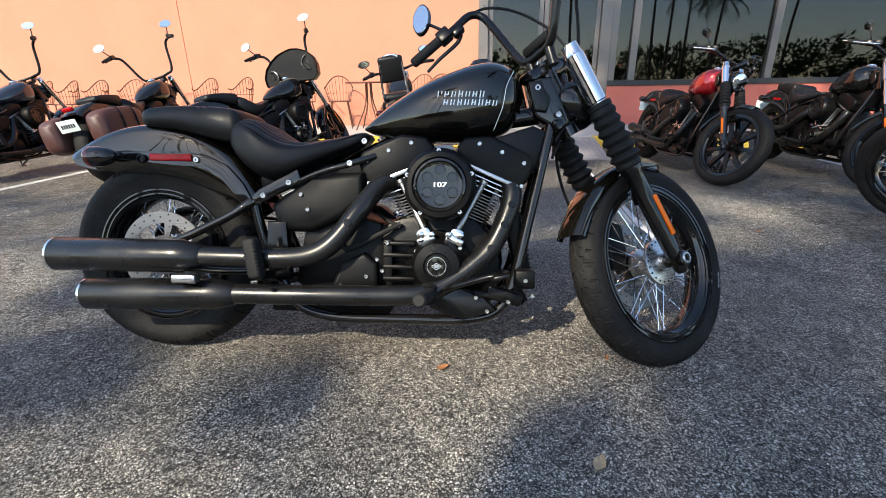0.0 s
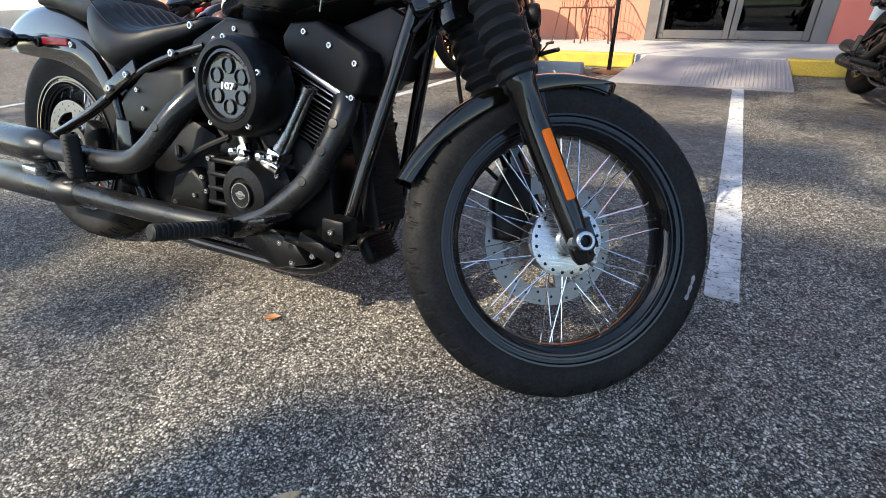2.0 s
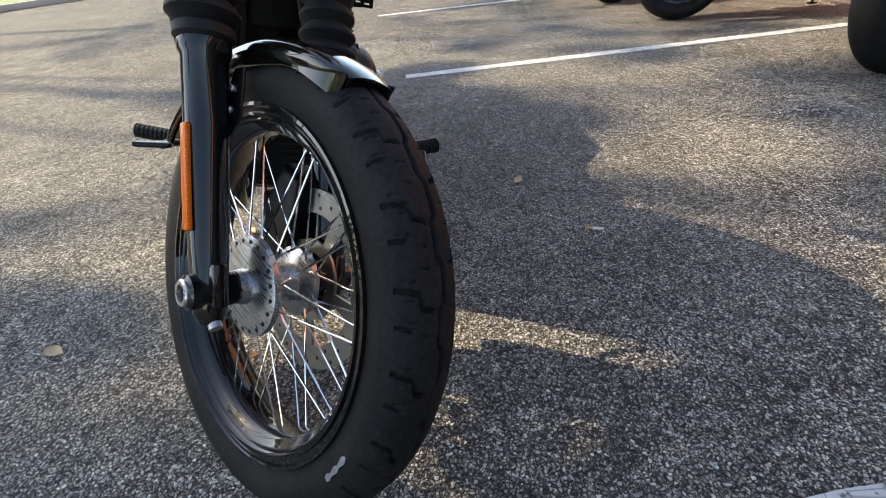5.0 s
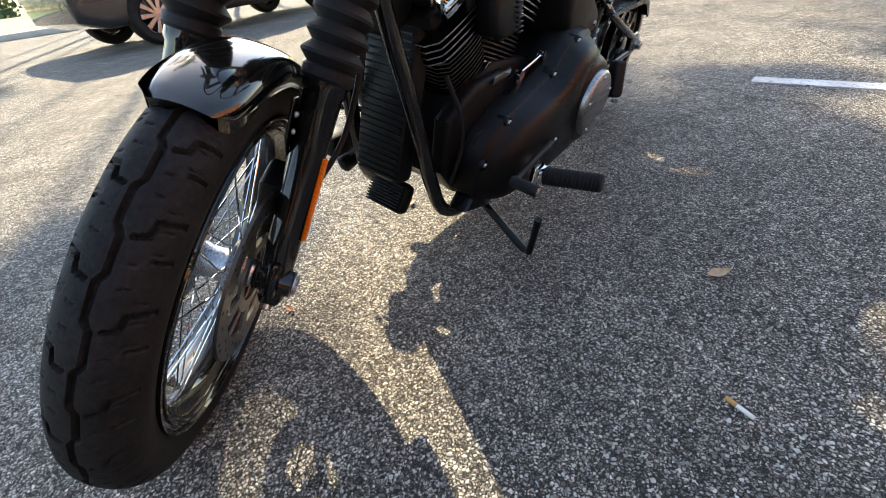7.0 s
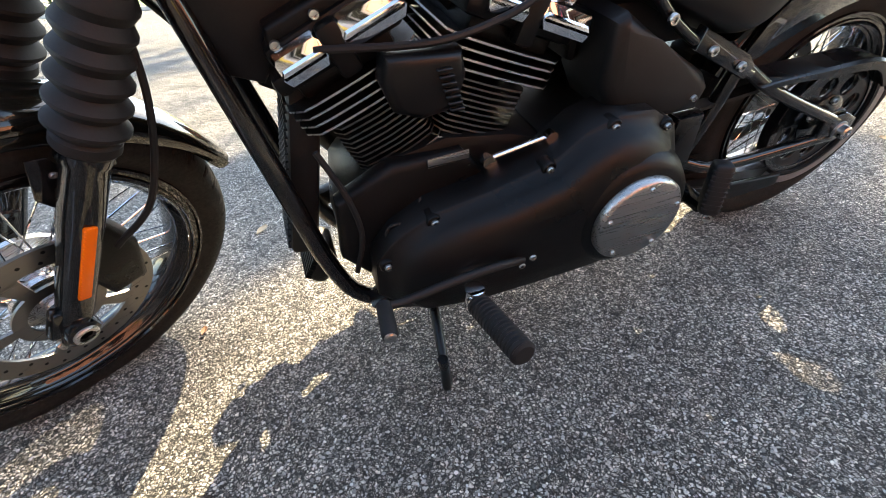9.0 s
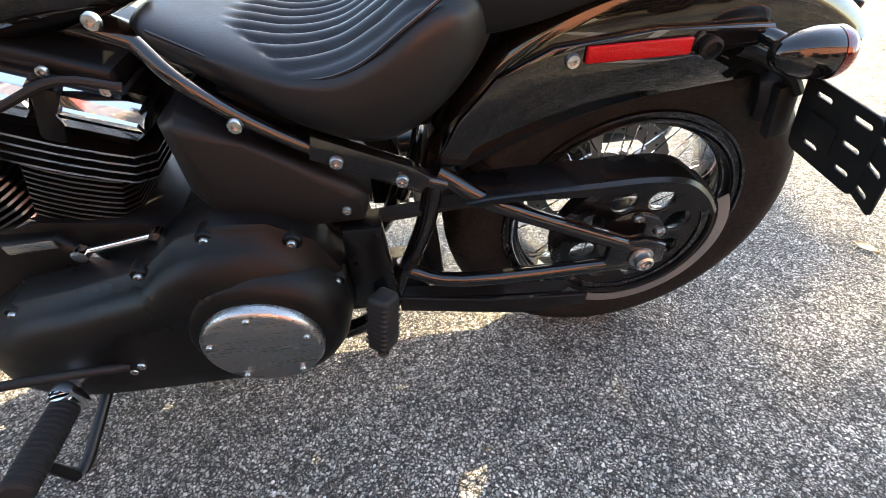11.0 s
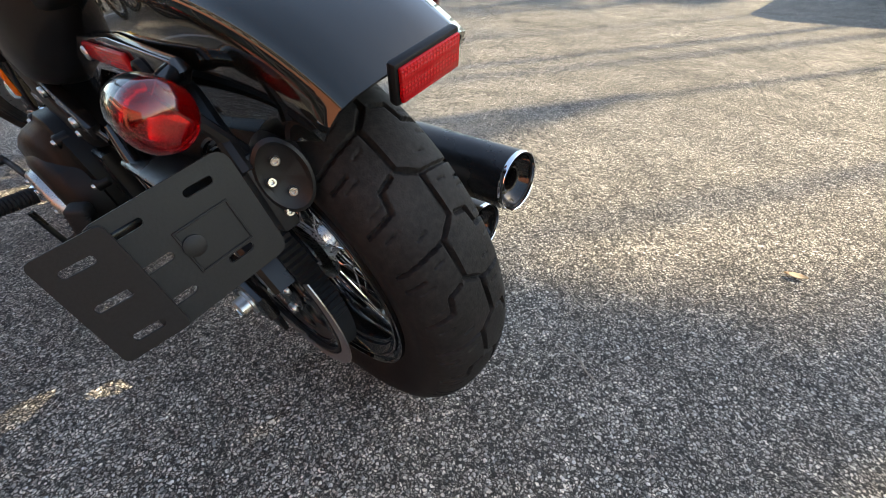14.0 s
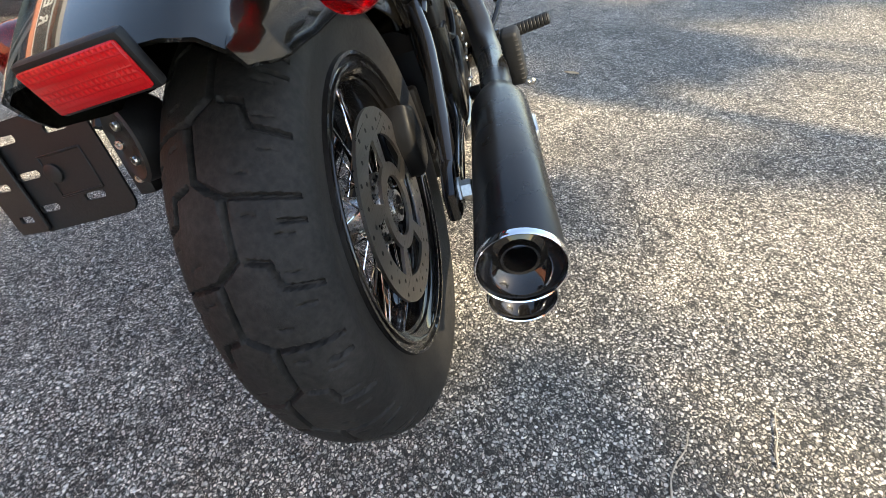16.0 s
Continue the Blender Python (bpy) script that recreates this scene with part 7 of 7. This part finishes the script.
box(bm, 60, 0.16, 0.15, pose(0, 0, 0.075), 0.02)
solid("kerb_far", bm, CONCRETE, "pale concrete kerb round the grass", "kerb", kind="structure", m=ISLAND)
bm = bmesh.new()
box(bm, 60, 30, 0.12, pose(0, -15.08, 0.06))
lawn = solid("lawn", bm, GRASS, "green lawn behind the kerb", "lawn", kind="structure", m=ISLAND, smooth=0)


# ---- trees ----
def leaf_cloud(name, centres, sizes, per, leaf, seed, mat):
    """Clumps of small pointed leaves round the centres, in one mesh."""
    g = np.random.default_rng(seed)
    c = np.repeat(np.array(centres), per, 0)
    r = np.repeat(np.array(sizes), per)
    v = g.normal(size=(len(c), 3))
    v *= (g.random(len(c)) ** 0.5 / np.linalg.norm(v, axis=1))[:, None]
    p = c + v * r[:, None]
    a = g.normal(size=(len(c), 3))
    a /= np.linalg.norm(a, axis=1)[:, None]
    b = np.cross(a, g.normal(size=(len(c), 3)))
    b /= np.linalg.norm(b, axis=1)[:, None]
    k = leaf * (0.7 + 0.6 * g.random(len(c)))[:, None]
    co = np.stack([p - a * k, p + b * k * 0.45, p + a * k, p - b * k * 0.45], 1).reshape(-1, 3)
    me = bpy.data.meshes.new(name)
    me.from_pydata(co.tolist(), [], np.arange(len(co)).reshape(-1, 4).tolist())
    me.materials.append(mat)
    return me


def shade_at(x, y, h):
    """Where something must stand at the height h for its shadow to fall on (x, y)."""
    k = h / math.tan(radians(SUN_EL))
    return x - k * math.cos(radians(SUN_AZ)), y - k * math.sin(radians(SUN_AZ))


# spots kept clear of leaf tufts, so that the sun reaches the ground: x, y, radius
LIT_SPOTS = ((0.20, -0.12, 0.24), (0.45, 0.0, 0.14), (0.60, 0.14, 0.15), (0.68, 0.34, 0.14), (0.79, 0.55, 0.13), (0.84, 0.22, 0.10),
          (0.20, 0.98, 0.20), (0.34, 1.45, 0.14), (0.90, 1.29, 0.20), (1.50, 1.25, 0.26), (2.1, 1.7, 0.28), (1.57, 2.5, 0.24), (0.03, 1.66, 0.18),
          (0.98, 3.05, 0.2), (-1.2, 0.88, 0.18), (-0.93, 1.22, 0.18), (-1.56, 0.05, 0.16), (-1.9, -0.48, 0.25), (-1.05, -0.72, 0.26), (-0.70, -0.24, 0.14), (-0.45, -0.72, 0.22), (0.0, -0.35, 0.26), (-0.58, -1.3, 0.25), (-0.58, -0.70, 0.15), (-0.96, -0.59, 0.16), (0.27, 1.0, 0.26), (0.12, -0.62, 0.12), (2.04, 1.86, 0.3), (0.92, 1.30, 0.26), (-1.17, -0.56, 0.10), (-1.22, -0.72, 0.14), (-0.58, -0.60, 0.14), (-0.38, -0.76, 0.12), (-0.75, -0.45, 0.12))


def shade_tree(height, seed, patches):
    """A tall slim tree added for its shade: trunk, and limbs that carry loose tufts of leaves. patches: where each
    tuft's shadow falls (x, y), its reach and its clumps.
    """
    g = random.Random(seed)
    bx, by = shade_at(patches[0][0], patches[0][1], height)
    t = thing("tree", pose(bx, by, 0.0), "slim broad-leaved tree added to cast shade, with a loose green crown", "tree", "trees")
    bm = bmesh.new()
    tube(bm, [(0, 0, -0.2), (0.1, 0.05, height * 0.3), (-0.1, 0.1, height * 0.6), (0.0, 0, height)], (0.075, 0.018), 14, 5)
    part("trunk", (bm, BARK), t)
    centres, sizes = [], []
    for x, y, reach, clumps in patches:
        px, py = shade_at(x, y, height)
        for k in range(4):
            a = 2.4 * k + g.uniform(-0.3, 0.3)
            end = Vector((px - bx + 0.7 * reach * math.cos(a), py - by + 0.7 * reach * math.sin(a), height + g.uniform(-0.2, 0.2)))
            start = Vector((0, 0, height - 0.8 - 0.2 * k))
            bm = bmesh.new()
            tube(bm, [start, start.lerp(end, 0.5) + Vector((0, 0, 0.2)), end], (0.02, 0.006), 8, 4)
            part("limb", (bm, BARK), t)
        made = tries = 0
        while made < clumps and tries < 4000:
            tries += 1
            u, v = g.uniform(-1, 1), g.uniform(-1, 1)
            if u * u + v * v > 1:
                continue
            sx, sy, size = x + u * reach, y + v * reach, g.uniform(0.12, 0.24)
            if any(math.hypot(sx - gx, sy - gy) < r + 0.6 * size for gx, gy, r in LIT_SPOTS):
                continue
            z = height + g.uniform(-0.45, 0.45) * reach
            cx, cy = shade_at(sx, sy, z)
            centres.append((cx - bx, cy - by, z))
            sizes.append(size)
            made += 1
    part("crown", leaf_cloud("crown", centres, sizes, 34, 0.075, seed, FOLIAGE), t)


def palm_tree(x, y, height, seed, fronds=13):
    g = random.Random(seed)
    t = thing("palm_tree", pose(x, y, 0.1), "tall slim palm tree with a ragged crown", "tree", "palms")
    bm = bmesh.new()
    tube(bm, [(0, 0, -0.2), (g.uniform(-0.2, 0.2), 0.1, height * 0.4), (g.uniform(-0.4, 0.4), 0, height)], (0.11, 0.06), 12, 6)
    part("trunk", (bm, BARK), t)
    top = Vector((0.0, 0, height))
    verts, faces = [], []
    for k in range(fronds):
        a = 2.399 * k + seed
        el = radians(70 - 104.0 * k / fronds)
        d = Vector((math.cos(a), math.sin(a), 0))
        p = top.copy()
        n = 16
        for j in range(n):
            t1 = j / n
            e = el - 1.3 * t1
            step = (d * math.cos(e) + Vector((0, 0, math.sin(e)))) * 0.14
            side = Vector((-d.y, d.x, 0))
            w = 0.55 * math.sin(math.pi * min(1, 0.12 + t1)) + 0.08
            for s in (-1, 1):
                b = len(verts)
                verts += [p, p + step * 0.26, p + side * s * w * 0.9 + step * 1.85 + Vector((0, 0, -0.22 * w)), p + side * s * w + step * 2.0 + Vector((0, 0, -0.4 * w))]
                faces.append((b, b + 1, b + 2, b + 3)[: 4])
            p = p + step
    me = bpy.data.meshes.new("fronds")
    me.from_pydata([tuple(v) for v in verts], [], faces)
    me.materials.append(FOLIAGE)
    part("fronds", me, t)


# added trees, each set by where its shade should fall
shade_tree(17, 12, ((1.20, -0.30, 0.66, 44), (1.15, 0.55, 0.42, 20), (0.66, -0.95, 0.32, 18)))
shade_tree(15, 13, ((0.66, 1.80, 0.50, 24), (0.60, 0.84, 0.26, 12), (1.25, 1.95, 0.60, 20)))
shade_tree(20, 14, ((2.9, 2.4, 1.5, 90), (2.0, 0.90, 0.70, 30)))
shade_tree(18, 15, ((-0.05, 2.5, 0.75, 34), (-0.50, 0.85, 0.34, 14)))
shade_tree(20, 16, ((-1.9, 2.0, 1.0, 26), (-3.6, 1.6, 1.0, 16)))
shade_tree(13, 17, ((-1.40, -0.26, 0.26, 9), (-0.98, -0.30, 0.20, 5)))
shade_tree(11, 18, ((0.34, -0.54, 0.17, 6), (-0.43, -0.32, 0.08, 2), (-0.27, -0.60, 0.08, 2)))
shade_tree(14, 21, ((-1.02, 0.52, 0.36, 24), (-1.50, 0.55, 0.28, 14)))
shade_tree(18, 19, ((1.7, -1.4, 0.7, 30),))
shade_tree(21, 20, ((4.6, 1.2, 1.2, 44),))
shade_tree(19, 23, ((2.6, -4.2, 1.3, 40), (4.6, -2.8, 1.3, 40), (1.0, -5.6, 1.2, 34), (3.4, -7.0, 1.6, 40)))
shade_tree(22, 22, ((6.3, 7.5, 1.6, 90), (1.35, 4.5, 1.0, 46), (2.9, 5.3, 1.1, 60), (1.8, 6.5, 1.2, 70), (4.1, 6.9, 1.3, 80), (2.7, 8.3, 1.3, 90), (4.7, 9.0, 1.4, 90)))
# two more palms, added only for the shade they throw on the asphalt
for k, (x, y, h, fronds) in enumerate(((2.9, -2.4, 18, 8), (-5.6, -2.6, 16, 5))):
    palm_tree(*shade_at(x, y, h), h, 51 + k, fronds)
for k, (x, y, h) in enumerate(((3.4, -17.0, 9.0), (8.5, -18.0, 7.2), (9.4, -18.5, 7.6), (10.3, -18.0, 6.0), (11.7, -17.0, 5.4), (17.0, -20.0, 8.0))):
    palm_tree(x, y, h, 31 + k)


# ---- wood on the far side of the lot ----
g = random.Random(8)
wood_at, wood_size = [], []
for k in range(150):
    x = -75 + k + g.uniform(-0.5, 0.5)
    for j in range(3):
        wood_at.append((x + g.uniform(-1, 1), -62 + 0.25 * abs(x) + g.uniform(-2, 2), 1.0 + 1.5 * j + g.uniform(-0.6, 0.9)))
        wood_size.append(g.uniform(1.0, 1.9))
tagged(new("far_wood", leaf_cloud("far_wood", wood_at, wood_size, 70, 0.32, 3, FOLIAGE)), "dark green wood beyond the lawn", "wood", kind="stuff")

# ---- stone chips bedded in the asphalt round the motorcycle ----
def stone_chips(count, x0, x1, y0, y1, seed):
    g = np.random.default_rng(seed)
    c = np.stack([g.uniform(x0, x1, count), g.uniform(y0, y1, count), g.uniform(-0.0012, 0.0006, count)], 1)
    size = g.uniform(0.0013, 0.0030, count) * (0.8 + 0.6 * g.random(count))
    turn = g.uniform(0, 2 * math.pi, count)
    base = np.array([(1, 0.1, 0), (0.25, 1, 0.1), (-0.9, 0.5, 0), (-0.6, -0.8, 0.1), (0.55, -0.9, 0), (0.3, 0.25, 0.62), (-0.35, -0.1, 0.55)])
    v = base[None] * (1 + 0.35 * (g.random((count, 7, 3)) - 0.5)) * size[:, None, None]
    co, si = np.cos(turn)[:, None], np.sin(turn)[:, None]
    p = np.stack([v[..., 0] * co - v[..., 1] * si, v[..., 0] * si + v[..., 1] * co, v[..., 2]], -1) + c[:, None]
    faces = np.array([(0, 1, 5), (1, 2, 5), (2, 6, 5), (2, 3, 6), (3, 4, 6), (4, 5, 6), (4, 0, 5)])
    me = bpy.data.meshes.new("stone_chips")
    me.from_pydata(p.reshape(-1, 3).tolist(), [], (faces[None] + 7 * np.arange(count)[:, None, None]).reshape(-1, 3).tolist())
    me.materials.append(CHIP)
    return tagged(new("stone_chips", me), "small pale stone chips bedded in the asphalt", "gravel", kind="stuff")


stone_chips(190000, -2.6, 2.3, -2.0, 2.2, 7)

# ---- litter on the asphalt ----
def fallen_leaf(x, y, size, turn, mat, label):
    bm = bmesh.new()
    rows = []
    for k in range(9):
        u = k / 8
        w = size * 0.24 * math.sin(math.pi * min(0.98, max(0.02, u)) ** 0.8)
        z = 0.004 + 0.10 * size * (u - 0.5) ** 2
        rows.append([bm.verts.new((size * (u - 0.5), s * w, z + dz + 0.12 * size * abs(s) ** 1.5 * 0.6)) for s, dz in ((-1, 0), (-0.5, -0.0004), (0, -0.001), (0.5, -0.0004), (1, 0))] + [bm.verts.new((size * (u - 0.5), s * w, z - 0.0012 + 0.12 * size * abs(s) ** 1.5 * 0.6)) for s in (1, 0, -1)])
    skin(bm, rows)
    solid("fallen_leaf", bm, mat, label, "leaf", "fallen leaves", m=pose(x, y, 0.003, 4, 0, turn))


fallen_leaf(0.092, -0.177, 0.045, 35, DRY_LEAF, "curled brown dry leaf on the asphalt")
fallen_leaf(0.487, -0.547, 0.060, 60, PALE_LEAF, "pale tan dry leaf on the asphalt")
fallen_leaf(0.053, 0.672, 0.055, 140, PALE_LEAF, "pale tan dry leaf on the asphalt")
fallen_leaf(-1.457, -0.865, 0.050, 10, PALE_LEAF, "pale tan dry leaf on the asphalt")
fallen_leaf(-1.670, -0.141, 0.065, 100, PALE_LEAF, "pale tan dry leaf on the asphalt")
fallen_leaf(0.62, -0.10, 0.030, 80, DRY_LEAF, "curled brown dry leaf on the asphalt")
fallen_leaf(1.86, 1.27, 0.04, 20, DRY_LEAF, "curled brown dry leaf on the asphalt")


def twig(x, y, length, turn, seed):
    g = random.Random(seed)
    bm = bmesh.new()
    tube(bm, [(length * (u - 0.5), g.uniform(-0.05, 0.05) * length, 0.0025) for u in np.linspace(0, 1, 5)], (0.0016, 0.0008), 6, 4)
    solid("twig", bm, DRY_TWIG, "thin pale twig on the asphalt", "twig", "twigs", m=pose(x, y, 0.001, 0, 0, turn))


twig(-1.073, -0.461, 0.11, -32, 1)
twig(-1.181, -0.284, 0.11, -20, 2)
twig(-1.03, -0.62, 0.10, -25, 3)
twig(0.30, -1.10, 0.06, 120, 4)

butt = thing("cigarette_butt", pose(0.393, 0.766, 0.0045, 0, 0, 65), "stubbed white cigarette end with tan filter", "cigarette")
bm = bmesh.new()
lathe(bm, [(0, 0), (0.0038, 0), (0.0038, 0.026), (0.003, 0.028), (0, 0.028)], 12, pose(0, 0, 0, 0, 90, 0))
part("paper", (bm, PAPER), butt)
bm = bmesh.new()
lathe(bm, [(0, 0), (0.0041, 0), (0.0041, 0.018), (0, 0.018)], 12, pose(-0.019, 0, 0, 0, 90, 0))
part("filter", (bm, FILTER), butt)
